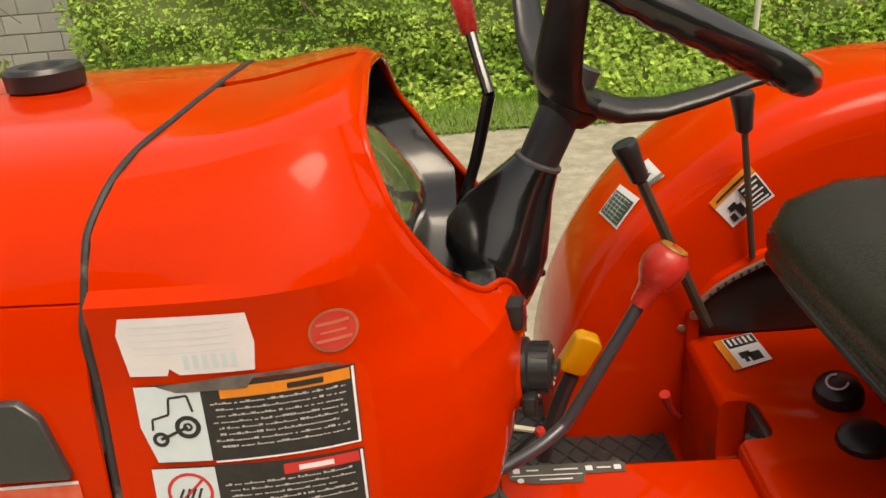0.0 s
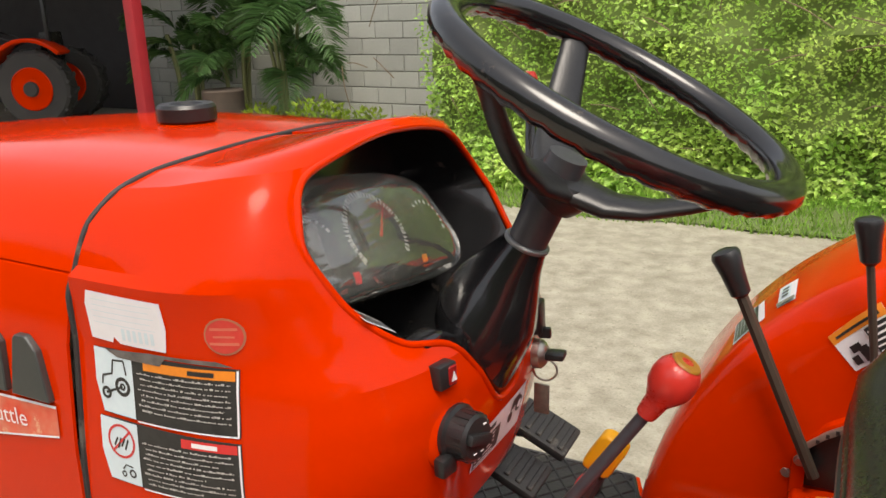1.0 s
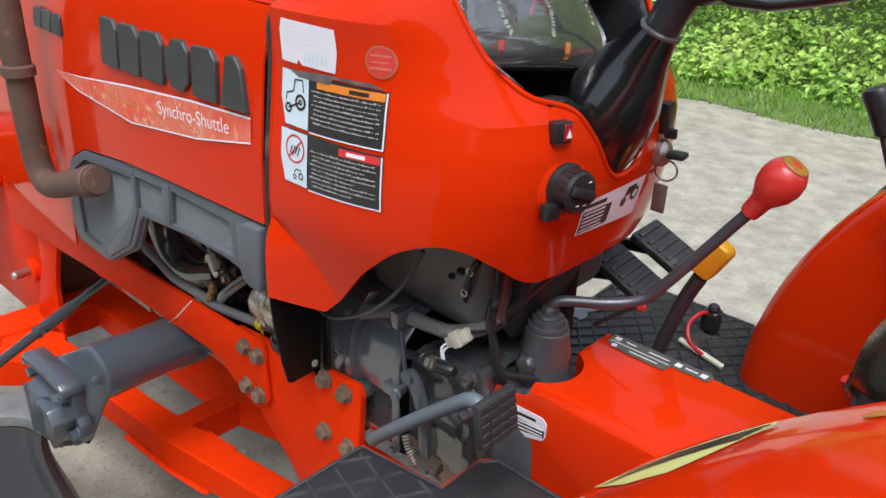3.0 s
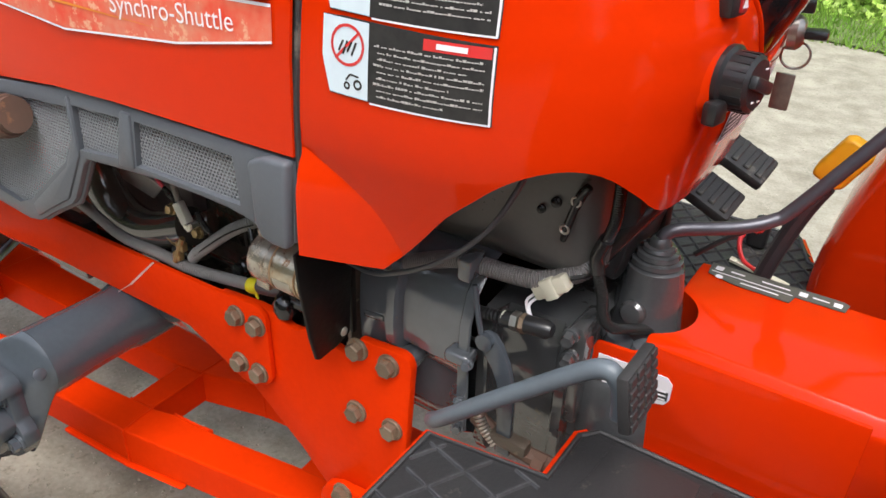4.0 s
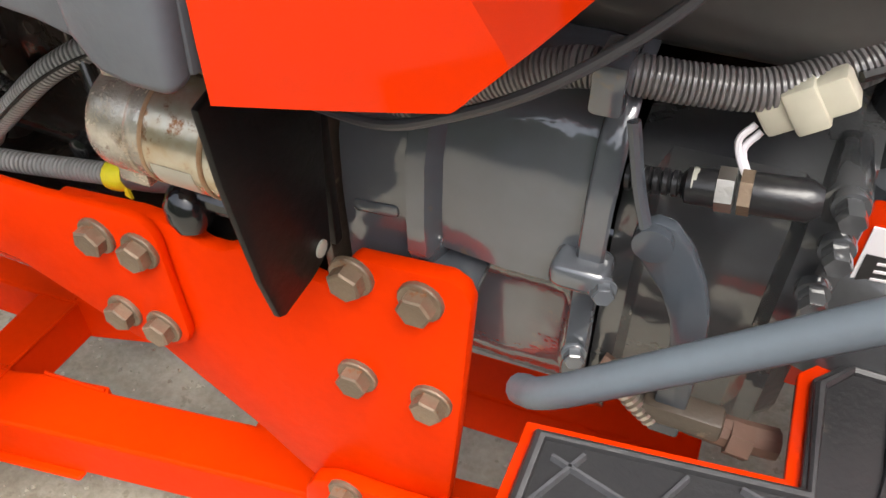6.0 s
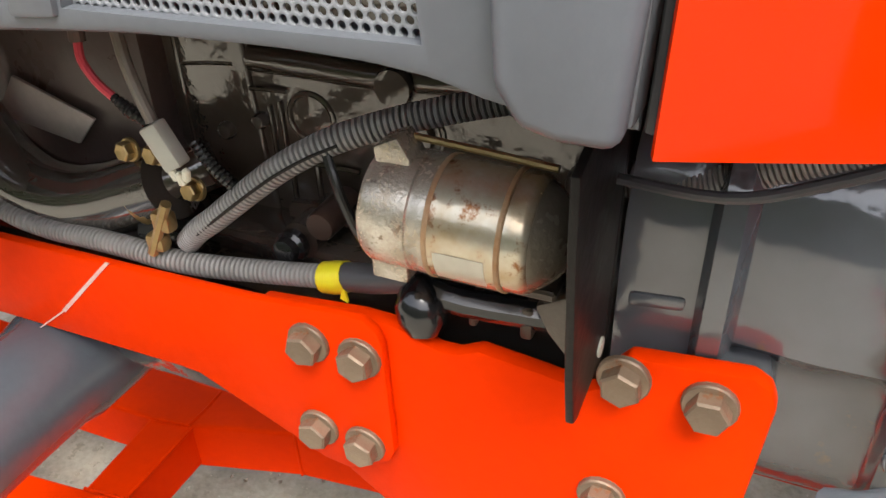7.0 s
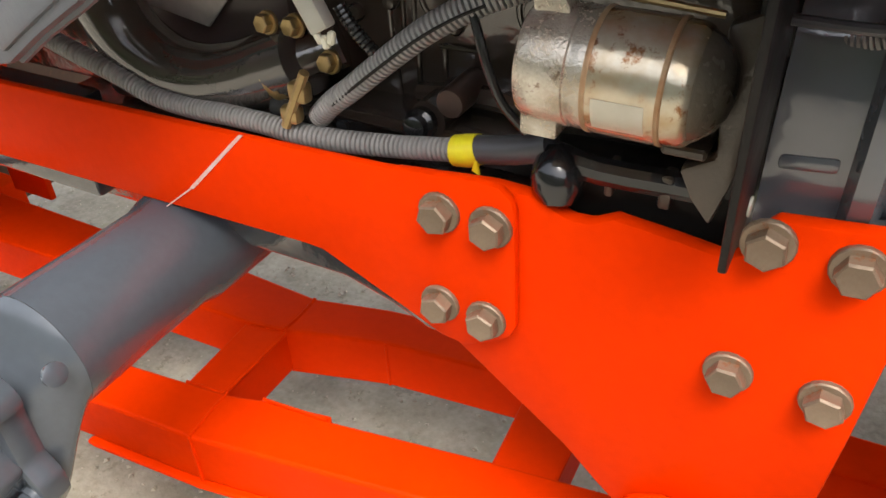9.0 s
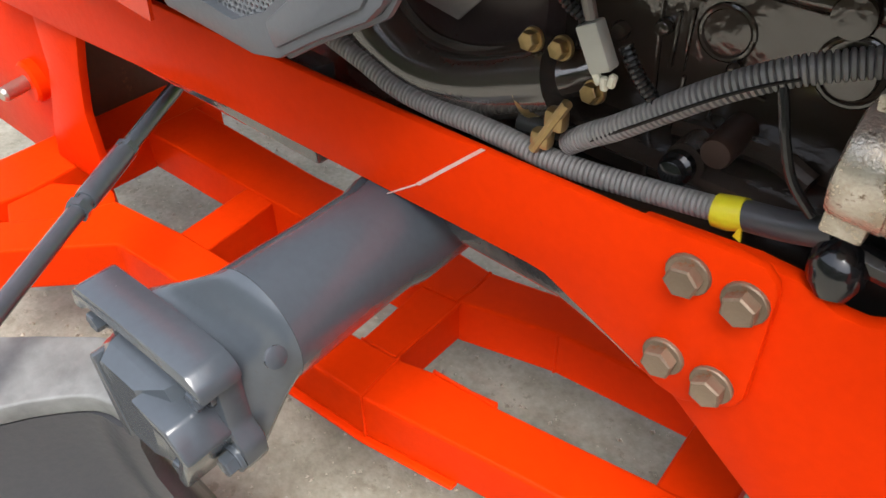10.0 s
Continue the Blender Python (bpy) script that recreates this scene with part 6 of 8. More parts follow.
part("tape_wrap", tube([(-0.364, 0.527, 0.656), (-0.355, 0.527, 0.658), (-0.347, 0.527, 0.661)], [0.0098, 0.0105, 0.0095], 14, 3), YELLOW, gh, "yellow tape wrap")
part("tape_tail", prism([(-0.349, 0.650), (-0.344, 0.648), (-0.346, 0.660)], "y", 0.5185, 0.5205), YELLOW, gh)
part("hose_end", tube([(-0.350, 0.527, 0.660), (-0.325, 0.525, 0.666), (-0.300, 0.522, 0.676)], 0.009, 12, 3), surface("dark_grey_sleeve", (0.06, 0.06, 0.064), 0.35), gh)
ball = part("drain_valve", lathe([(0, 0.006), (0.006, 0.012), (0.016, 0.016), (0.026, 0.014), (0.034, 0.008)], (-0.296, 0.522, 0.678), (0.2, -0.45, -1), 18), GLOSS_BLACK, tractor, "glossy black drain fitting")
part("valve_arm", tube([(-0.296, 0.52, 0.672), (-0.27, 0.52, 0.668), (-0.22, 0.53, 0.664)], 0.008, 10, 3), GLOSS_BLACK, ball)
part("corrugated_conduit", tube([(-0.462, 0.524, 0.661), (-0.446, 0.518, 0.676), (-0.428, 0.515, 0.690), (-0.410, 0.515, 0.705), (-0.379, 0.517, 0.730), (-0.357, 0.522, 0.744), (-0.338, 0.528, 0.753), (-0.303, 0.540, 0.764), (-0.252, 0.552, 0.776), (-0.205, 0.555, 0.782)], 0.0078, 18, 6, ribs=0.0034, depth=0.28), HOSE, tractor, "grey corrugated wiring conduit", 60)
part("conduit_slit", tube([(-0.440, 0.5100, 0.679), (-0.410, 0.5065, 0.704), (-0.379, 0.5085, 0.7285), (-0.357, 0.5135, 0.7425), (-0.340, 0.5195, 0.7505)], 0.0011, 6, 4), MATT_BLACK, tractor, "dark slit of the split conduit")
part("conduit_tail", tube([(-0.462, 0.528, 0.662), (-0.478, 0.530, 0.660), (-0.502, 0.530, 0.658)], 0.009, 12, 3), HOSE_B, tractor, "black taped conduit end")
part("thin_hose", tube([(-0.348, 0.521, 0.745), (-0.342, 0.517, 0.733), (-0.337, 0.515, 0.720), (-0.328, 0.515, 0.700), (-0.314, 0.518, 0.683)], 0.0028, 10, 4), HOSE_B, tractor, "thin grey hose")
cp = part("wire_connector", box((-0.0068, -0.005, -0.0145), (0.0068, 0.005, 0.0125), 0.0015, 2, Matrix.Translation((-0.4385, 0.500, 0.744)) @ Matrix.Rotation(radians(-28), 4, "Y")), CLEARISH, tractor, "milky plastic wiring connector")
for k, (dx, dz) in enumerate(((-0.004, -0.022), (0.001, -0.024), (0.006, -0.021))):
    part("connector_pin", box((-0.0022, -0.002, -0.004), (0.0022, 0.002, 0.004), 0.001, 1, Matrix.Translation((-0.431 + dx * 0.9, 0.498, 0.749 + dz)) @ Matrix.Rotation(radians(-30 + 20 * k), 4, "Y")), CREAM, cp)
part("connector_tube", tube([(-0.444, 0.501, 0.756), (-0.450, 0.502, 0.772), (-0.457, 0.505, 0.792), (-0.468, 0.515, 0.825), (-0.478, 0.525, 0.85)], 0.0036, 10, 4), surface("grey_sleeve", (0.20, 0.18, 0.15), 0.4, second=(0.14, 0.12, 0.10), big=40), cp, "grey sleeve")
part("pink_lead", tube([(-0.466, 0.500, 0.767), (-0.476, 0.500, 0.775), (-0.484, 0.501, 0.786), (-0.486, 0.504, 0.796)], 0.0025, 8, 4), PINK, cp, "pink wire")
part("frayed_sleeve", tube([(-0.447, 0.500, 0.755), (-0.457, 0.500, 0.761), (-0.467, 0.500, 0.768)], [0.0028, 0.0042, 0.0026], 8, 3, ribs=0.003, depth=0.25), HOSE_B, cp)
part("lead_ferrule", tube([(-0.486, 0.504, 0.795), (-0.487, 0.507, 0.812)], 0.0045, 10, 2), surface("clear_brown_sleeve", (0.14, 0.10, 0.085), 0.3), cp)
part("black_lead", tube([(-0.428, 0.512, 0.742), (-0.420, 0.512, 0.730), (-0.408, 0.516, 0.714)], 0.0042, 10, 4, ribs=0.003, depth=0.2), HOSE_B, cp)

# ---- clutch housing and gearbox ----
def housing_ring(x, out, low):
    """One cross-section of the bell housing: out, proud of the face; low, the step under the ledge."""
    y = 0.528 - out
    return [(x, 0.80, 0.56), (x, 0.56, 0.56), (x, 0.548, 0.575), (x, y + low, 0.60), (x, y + low, 0.650), (x, y + low * 0.8, 0.668), (x, y + 0.001, 0.678), (x, y, 0.70), (x, y + 0.002, 0.735), (x, y + 0.012, 0.765), (x, y + 0.036, 0.790), (x, 0.62, 0.806), (x, 0.80, 0.81)]


hs = part("clutch_housing", loft([housing_ring(*r) for r in ((-0.1895, 0.004, 0.002), (-0.152, 0.004, 0.004), (-0.149, 0.010, 0.006), (-0.1475, 0.0135, 0.008), (-0.1375, 0.0135, 0.010), (-0.135, 0.010, 0.012), (-0.132, 0.003, 0.014), (-0.095, 0.006, 0.016), (-0.066, 0.005, 0.016), (-0.060, 0.006, 0.012), (-0.059, 0.011, 0.004), (-0.0575, 0.0125, 0.002), (-0.047, 0.0125, 0.002), (-0.0455, 0.011, 0.003))]), CAST, tractor, "grey painted clutch housing", 40)
part("housing_step", prism([(-0.150, 0.645), (-0.146, 0.664), (-0.118, 0.670), (-0.108, 0.664), (-0.112, 0.648)], "y", 0.508, 0.545, 0.005, 3), CAST, hs)
part("housing_slot", prism([(-0.184, 0.688), (-0.184, 0.697), (-0.156, 0.700), (-0.156, 0.691)], "y", 0.5222, 0.535, 0.003), CAST, hs)
part("housing_lug", box((-0.070, 0.506, 0.690), (-0.040, 0.530, 0.706), 0.006, 3), CAST, hs)
GB = bolt_mesh("housing_bolt", 0.0055, 0.008, CAST)
for p in ((-0.043, 0.510, 0.697), (-0.052, 0.515, 0.640), (-0.053, 0.515, 0.605)):
    piece("housing_bolt", GB, hs, facing(p, (0.3, -1, 0.1)))
part("upper_lug", box((-0.064, 0.516, 0.784), (-0.049, 0.545, 0.808), 0.003, 2), CAST, hs)
gb = part("gearbox", loft([[(x, y, z) for y, z in ((0.80, 0.56), (0.555 + g, 0.56), (0.545 + g, 0.58), (0.543 + g, 0.72), (0.555 + g, 0.745), (0.60, 0.752), (0.80, 0.752))] for x, g in ((-0.046, -0.008), (-0.034, -0.008), (-0.030, 0.012), (0.030, 0.014), (0.036, 0.004), (0.046, 0.004), (0.048, 0.02), (0.06, 0.03))]), CAST_D, tractor, "grey gearbox casting, its shade put into a darker colour", 30)
STUD = bolt_mesh("stud_nut", 0.0065, 0.016, CAST_D)
for p in ((0.049, 0.545, 0.728), (0.047, 0.543, 0.702), (0.047, 0.545, 0.752)):
    piece("stud_nut", STUD, gb, facing(p, (0.1, -1, 0.0)))
part("gear_flange", prism([(0.036, 0.64), (0.036, 0.745), (0.042, 0.755), (0.054, 0.755), (0.059, 0.745), (0.058, 0.64)], "y", 0.553, 0.60, 0.003), CAST_D, gb)
# slave rod: spring boot, nuts, sensor
sl = part("clutch_switch", lathe([(0, 0.004), (0.010, 0.0045), (0.012, 0.008), (0.024, 0.0085), (0.026, 0.006)], (-0.030, 0.528, 0.752), (1, 0, 0.12), 14), BLACK, tractor, "black and brass clutch switch")
part("switch_spring", tube([(-0.044, 0.528, 0.750), (-0.032, 0.528, 0.7515), (-0.02, 0.528, 0.753)], 0.006, 12, 3, ribs=0.004, depth=0.35), BLACK, sl)
part("switch_bulb", lathe([(0, 0.004), (0.003, 0.008), (0.010, 0.008), (0.013, 0.005)], (-0.019, 0.528, 0.7535), (1, 0, 0.12), 14), CLEARISH, sl)
part("switch_nut", lathe([(0, 0.0098), (0.007, 0.0098)], (-0.006, 0.528, 0.755), (1, 0, 0.12), 6), STEEL, sl)
part("switch_nut", lathe([(0, 0.0098), (0.005, 0.0098)], (0.003, 0.528, 0.756), (1, 0, 0.12), 6), ZINC, sl)
part("switch_body", lathe([(0, 0.009), (0.022, 0.009), (0.027, 0.006)], (0.008, 0.528, 0.757), (1, 0, 0.12), 18), BLACK, sl)
ar = part("clutch_arm", prism([(-0.034, 0.737), (-0.026, 0.742), (-0.017, 0.740), (-0.008, 0.730), (0.001, 0.713), (0.007, 0.694), (0.010, 0.672), (0.0105, 0.60), (-0.0065, 0.60), (-0.0065, 0.668), (-0.010, 0.686), (-0.017, 0.702), (-0.027, 0.715), (-0.035, 0.726)], "y", 0.512, 0.520, 0.002), GREY, tractor, "grey curved clutch release arm")
part("arm_pin", lathe([(0, 0.009), (0.005, 0.009), (0.006, 0.004)], (-0.025, 0.512, 0.732), (0, -1, 0), 16), GREY, ar)
part("arm_rod", tube([(-0.044, 0.518, 0.785), (-0.036, 0.514, 0.755), (-0.027, 0.510, 0.732)], 0.003, 8, 3), GREY, ar)
# linkage under the pedal
lk = part("brake_linkage", tube([(-0.04, 0.53, 0.618), (-0.01, 0.525, 0.610), (0.03, 0.525, 0.604), (0.06, 0.53, 0.60)], 0.009, 10, 3), RUST, tractor, "rusty brake linkage")
part("linkage_spring", tube([(-0.03, 0.515, 0.64), (-0.02, 0.512, 0.625), (-0.005, 0.512, 0.612)], 0.006, 10, 3, ribs=0.004, depth=0.4), STEEL, lk)
part("linkage_clevis", box((-0.012, 0.508, 0.612), (0.03, 0.524, 0.626), 0.003), OILY, lk)
part("linkage_nut", lathe([(0, 0.010), (0.012, 0.010)], (0.035, 0.522, 0.604), (1, 0, -0.1), 6), RUST, lk)
# fuel tank behind the skirt, harness and cables
part("fuel_tank", box((-0.16, 0.562, 0.786), (0.055, 0.82, 1.0), 0.030, 4), surface("olive_grey_tank", (0.105, 0.103, 0.095), 0.30, spec=0.5, second=(0.065, 0.063, 0.058), big=8), tractor, "grey plastic fuel tank")
# added black sheet: keeps the gap dark where the bright yard would show
part("frame_bulkhead", box((-0.196, 0.70, 0.57), (0.07, 0.72, 0.90), 0.003), MATT_BLACK, tractor, "black sheet added to darken the gap behind the gearbox")
part("column_support", prism([(0.02, 0.80), (0.02, 0.98), (0.075, 0.98), (0.075, 0.86), (0.060, 0.78)], "y", 0.60, 0.72, 0.01), BLACK, tractor, "black steering column support")
part("column_pipe", tube([(0.095, 0.655, 0.89), (0.075, 0.62, 0.86), (0.05, 0.60, 0.82), (0.03, 0.59, 0.79)], 0.010, 12, 4), HOSE_B, tractor, "black taped wiring harness")
ta = part("tank_strap", tube([(0.041, 0.553, 0.898), (0.035, 0.552, 0.888), (0.030, 0.552, 0.872), (0.0245, 0.554, 0.852), (0.021, 0.558, 0.838)], [0.0042, 0.0048, 0.0040, 0.0042, 0.0030], 12, 4), HOSE_B, tractor, "black rubber tank strap with bright clips")
for p, r in (((0.0325, 0.5490, 0.8830), 0.0042), ((0.0245, 0.5500, 0.8530), 0.0040)):
    part("strap_clip", tube([(p[0] + r * math.cos(a), p[1], p[2] + r * math.sin(a)) for a in (2 * math.pi * k / 14 for k in range(15))], 0.0012, 8, 1), STEEL, ta, "bright wire clip")
for p, r in (((-0.0045, 0.5610, 0.8600), 0.0036), ((0.0092, 0.5610, 0.8710), 0.0044)):
    part("strap_nut", lathe([(0, r * 1.2), (0.003, r * 1.1), (0.0035, r * 0.7), (0.006, r * 0.65), (0.0065, r * 0.3)], p, (0.1, -1, 0.2), 12), HOSE_B, ta)
part("main_harness", tube([(-0.21, 0.545, 0.745), (-0.162, 0.540, 0.752), (-0.127, 0.538, 0.770), (-0.080, 0.538, 0.791), (-0.052, 0.540, 0.793), (-0.025, 0.546, 0.791), (0.005, 0.553, 0.792), (0.036, 0.568, 0.803), (0.050, 0.580, 0.82)], 0.0092, 16, 6, ribs=0.0025, depth=0.16), HOSE_D, tractor, "dark corrugated main harness")
part("drop_harness", tube([(0.066, 0.560, 0.91), (0.066, 0.560, 0.87), (0.057, 0.564, 0.842), (0.052, 0.567, 0.826), (0.055, 0.566, 0.812), (0.063, 0.565, 0.790), (0.066, 0.566, 0.770), (0.074, 0.572, 0.756), (0.086, 0.588, 0.750), (0.10, 0.61, 0.742)], 0.0056, 14, 5, ribs=0.0022, depth=0.18), HOSE_B, tractor, "black corrugated harness")
part("tape_wrap", tube([(0.060, 0.562, 0.850), (0.054, 0.566, 0.834), (0.052, 0.567, 0.824), (0.056, 0.566, 0.811)], 0.0068, 12, 4), HOSE_B, tractor, "black taped harness joint")
part("throttle_cable", tube([(-0.20, 0.50, 0.770), (-0.147, 0.49, 0.774), (-0.112, 0.488, 0.788), (-0.08, 0.488, 0.806), (-0.053, 0.489, 0.827), (-0.029, 0.49, 0.851), (-0.009, 0.492, 0.880), (0.006, 0.50, 0.915)], 0.0026, 10, 5), surface("grey_cable", (0.07, 0.07, 0.075), 0.35), tractor, "dark grey control cable")
wc = part("white_connector", box((-0.019, -0.007, -0.0085), (0.019, 0.007, 0.0085), 0.003, 2, Matrix.Translation((0.018, 0.552, 0.790)) @ Matrix.Rotation(radians(-36), 4, "Y")), CREAM, tractor, "cream plastic wiring connector")
part("connector_clip", box((-0.007, -0.009, -0.011), (0.007, 0.007, 0.010), 0.002, 2, Matrix.Translation((0.018, 0.552, 0.790)) @ Matrix.Rotation(radians(-36), 4, "Y")), CREAM, wc)
part("white_lead", tube([(0.002, 0.550, 0.776), (-0.003, 0.546, 0.768), (0.004, 0.542, 0.755), (0.014, 0.540, 0.750), (0.020, 0.541, 0.756)], 0.0016, 6, 4), WHITE, wc, "white wire")
part("white_lead", tube([(0.005, 0.550, 0.773), (0.000, 0.546, 0.764), (0.008, 0.542, 0.752), (0.016, 0.540, 0.752)], 0.0016, 6, 4), WHITE, wc, "white wire")
part("black_lead", tube([(0.034, 0.555, 0.803), (0.046, 0.565, 0.806), (0.055, 0.585, 0.812)], 0.0025, 6, 4), HOSE_B, wc)

# ---- front axle ----
axle = part("front_axle", lathe([(0, 0.0480), (0.02, 0.0480), (0.07, 0.0465), (0.12, 0.0462), (0.135, 0.050), (0.43, 0.052)], (-0.6095, 0.368, 0.5215), (0, 1, 0), 40), GREY, tractor, "grey cast front axle tube", 60)
fl = [(-0.752, 0.500), (-0.735, 0.522), (-0.640, 0.526), (-0.602, 0.526), (-0.590, 0.515), (-0.590, 0.466), (-0.578, 0.452), (-0.578, 0.432), (-0.592, 0.412), (-0.612, 0.396), (-0.660, 0.372), (-0.700, 0.372), (-0.722, 0.405), (-0.745, 0.455)]
flange = part("axle_flange", prism(fl, "y", 0.314, 0.336, 0.004, 2), GREY, axle, "grey bolted axle flange")
part("flange_lip", prism([(-0.757, 0.500), (-0.752, 0.518), (-0.740, 0.529), (-0.640, 0.534), (-0.600, 0.533), (-0.588, 0.525), (-0.585, 0.512), (-0.597, 0.513), (-0.640, 0.517), (-0.735, 0.511), (-0.746, 0.499)], "y", 0.299, 0.335, 0.0035, 2), GREY, flange)
AB = bolt_mesh("axle_bolt", 0.0092, 0.013, GREY)
for x, y, z in ((-0.606, 0.314, 0.499), (-0.742, 0.314, 0.486), (-0.590, 0.314, 0.436), (-0.640, 0.300, 0.400)):
    piece("axle_bolt", AB, axle, facing((x, y, z), (0, -1, 0)))
# knuckle casting below the lip: a webbed wedge with a hooked rib over a deep slot
part("axle_case", loft([[(cx + a * p, y, cz + b * q) for p, q in ((-1, -0.7), (-0.8, 0.75), (-0.5, 1), (0.7, 1), (1, 0.5), (0.75, -0.6), (0.4, -1), (-0.6, -1))] for y, cx, cz, a, b in ((0.316, -0.670, 0.440, 0.066, 0.062), (0.296, -0.672, 0.442, 0.058, 0.056), (0.284, -0.680, 0.446, 0.036, 0.044))], True, True), GREY, axle, "grey webbed axle casting", 20)
part("case_web", prism([(-0.650, 0.490), (-0.606, 0.488), (-0.588, 0.466), (-0.606, 0.420), (-0.617, 0.424), (-0.602, 0.463), (-0.614, 0.476), (-0.648, 0.477)], "y", 0.277, 0.316, 0.003, 2), GREY, axle)
part("case_web", prism([(-0.716, 0.486), (-0.706, 0.490), (-0.700, 0.392), (-0.712, 0.390)], "y", 0.282, 0.316, 0.003, 2), GREY, axle)
neck = []
for k in range(7):
    w = k / 6
    w = w * w * (3 - 2 * w)
    cx, cz, a, b, p = -0.660 + 0.0505 * w, 0.455 + 0.0665 * w, 0.068 - 0.0205 * w, 0.070 - 0.0225 * w, 0.55 + 0.45 * w
    neck.append([(cx + a * math.copysign(abs(math.cos(q)) ** p, math.cos(q)), 0.333 + 0.036 * k / 6, cz + b * math.copysign(abs(math.sin(q)) ** p, math.sin(q))) for q in (2 * math.pi * j / 36 for j in range(36))])
part("axle_neck", loft(neck, True, True), GREY, axle, "", 60)
part("axle_pad", lathe([(0, 0.0085), (0.0025, 0.0085), (0.0035, 0.0065)], (-0.5640, 0.348, 0.538), (0.9, -0.05, 0.35), 14), GREY, axle)
CASE = [(-0.722, 0.300), (-0.735, 0.318), (-0.775, 0.326), (-0.806, 0.328), (-0.834, 0.322), (-0.955, 0.203), (-0.893, 0.131), (-0.812, 0.242), (-0.775, 0.282), (-0.742, 0.291)]
CASE = [(p.x, p.y) for p in smooth_path([(x, y, 0) for x, y in CASE + CASE[:1]], 3)[:-1]]
hubc = part("steering_case", loft([[(-0.82 + (x + 0.82) * k + d, 0.245 + (y - 0.245) * k, z) for x, y in CASE] for z, k, d in ((0.3615, 0.94, 0.0), (0.340, 0.88, 0.004), (0.300, 0.88, 0.012), (0.250, 0.98, 0.028), (0.190, 1.14, 0.046), (0.120, 1.30, 0.060), (0.095, 1.30, 0.060))], True, True), surface("dusty_dark_case", (0.030, 0.032, 0.038), 0.34, coat=0.2, second=(0.052, 0.050, 0.052), big=10, bump=0.3), axle, "dark flared final drive case", 50)
part("case_cap", prism([(-0.820 + (x + 0.820) * 1.05, 0.245 + (y - 0.245) * 1.05) for x, y in CASE], "z", 0.3625, 0.386, 0.004, 3), surface("weathered_cap", (0.19, 0.195, 0.19), 0.55, second=(0.09, 0.09, 0.088), big=24, fine=90, amount=0.8, bump=0.5), hubc, "pale weathered flange")
# tie rod: a thin bar with a thicker sleeve between two lock nuts
ROD = lambda y: (-1.083 + (0.600 - y) * 0.636, y, 0.4375)
tr = part("tie_rod", tube([ROD(0.72), ROD(0.60), ROD(0.40), ROD(0.20)], 0.0098, 16, 3), GREY, tractor, "dark grey tie rod")
part("rod_sleeve", tube([ROD(0.484), ROD(0.478), ROD(0.412), ROD(0.406)], [0.0108, 0.0128, 0.0128, 0.0108], 16, 4), GREY, tr)
for y in (0.490, 0.398):
    part("rod_nut", lathe([(0, 0.0135), (0.010, 0.0135)], ROD(y), (0.536, -0.844, 0), 6), GREY, tr)

# bar that shows as a thin dark line below the red rail
part("chassis_rail", box((-1.30, 0.5125, 0.541), (-0.70, 0.545, 0.63), 0.004), CAST_D, tractor, "dark grey bar behind the red rail")
part("axle_bracket", prism([(-0.565, 0.61), (-0.565, 0.545), (-0.545, 0.534), (-0.500, 0.534), (-0.455, 0.534), (-0.415, 0.522), (-0.385, 0.508), (-0.365, 0.512), (-0.37, 0.60)], "y", 0.5185, 0.560, 0.004), CAST_D, tractor, "dark cast axle bracket")
# ---- red mounting frame bolted to the sides, with its ladder below ----
mount = thing("mounting_frame", (-0.4, 0.6, 0.2), "red welded steel mounting frame bolted beneath the tractor", "implement frame")
rail = part("side_rail", prism([(-1.32, 0.638), (-0.80, 0.642), (-0.50, 0.648), (-0.40, 0.651), (-0.335, 0.657), (-0.322, 0.656), (-0.314, 0.649), (-0.311, 0.640), (-0.309, 0.556), (-0.313, 0.546), (-0.324, 0.538), (-0.345, 0.527), (-0.3635, 0.5295), (-0.385, 0.540), (-0.455, 0.572), (-0.47, 0.573), (-0.55, 0.572), (-0.80, 0.568), (-1.10, 0.549), (-1.32, 0.540)], "y", 0.4975, 0.5055, 0.0025), RED_F, mount, "red flat steel side rail")
SCRATCH = surface("bare_scratch", (0.62, 0.52, 0.50), 0.4, second=(0.70, 0.30, 0.22), big=200, amount=0.9)
part("paint_scratch", prism([(-0.5075, 0.6495), (-0.511, 0.6495), (-0.570, 0.594), (-0.567, 0.593)], "y", 0.4968, 0.4976), SCRATCH, rail, "long pale paint scratch")
part("paint_scratch", prism([(-0.567, 0.594), (-0.569, 0.594), (-0.604, 0.5675), (-0.603, 0.567)], "y", 0.4968, 0.4976), SCRATCH, rail)
plate = part("side_plate", prism([(-0.40, 0.644), (-0.330, 0.651), (-0.305, 0.650), (-0.293, 0.645), (-0.282, 0.6405), (-0.270, 0.641), (-0.257, 0.648), (-0.221, 0.644), (-0.196, 0.6405), (-0.188, 0.646), (-0.184, 0.660), (-0.177, 0.6695), (-0.140, 0.673), (-0.120, 0.675), (-0.111, 0.670), (-0.107, 0.660), (-0.114, 0.535), (-0.120, 0.455), (-0.128, 0.400), (-0.19, 0.378), (-0.221, 0.4035), (-0.247, 0.427), (-0.274, 0.455), (-0.315, 0.487), (-0.355, 0.519), (-0.40, 0.550)], "y", 0.506, 0.518, 0.0025), RED_F, mount, "red steel side plate")
part("lower_tab", prism([(-0.237, 0.395), (-0.234, 0.418), (-0.225, 0.434), (-0.206, 0.4445), (-0.16, 0.449), (-0.108, 0.457), (-0.106, 0.385), (-0.20, 0.375)], "y", 0.492, 0.5055, 0.003), RED_F, plate, "red tab bolted across the plate foot")
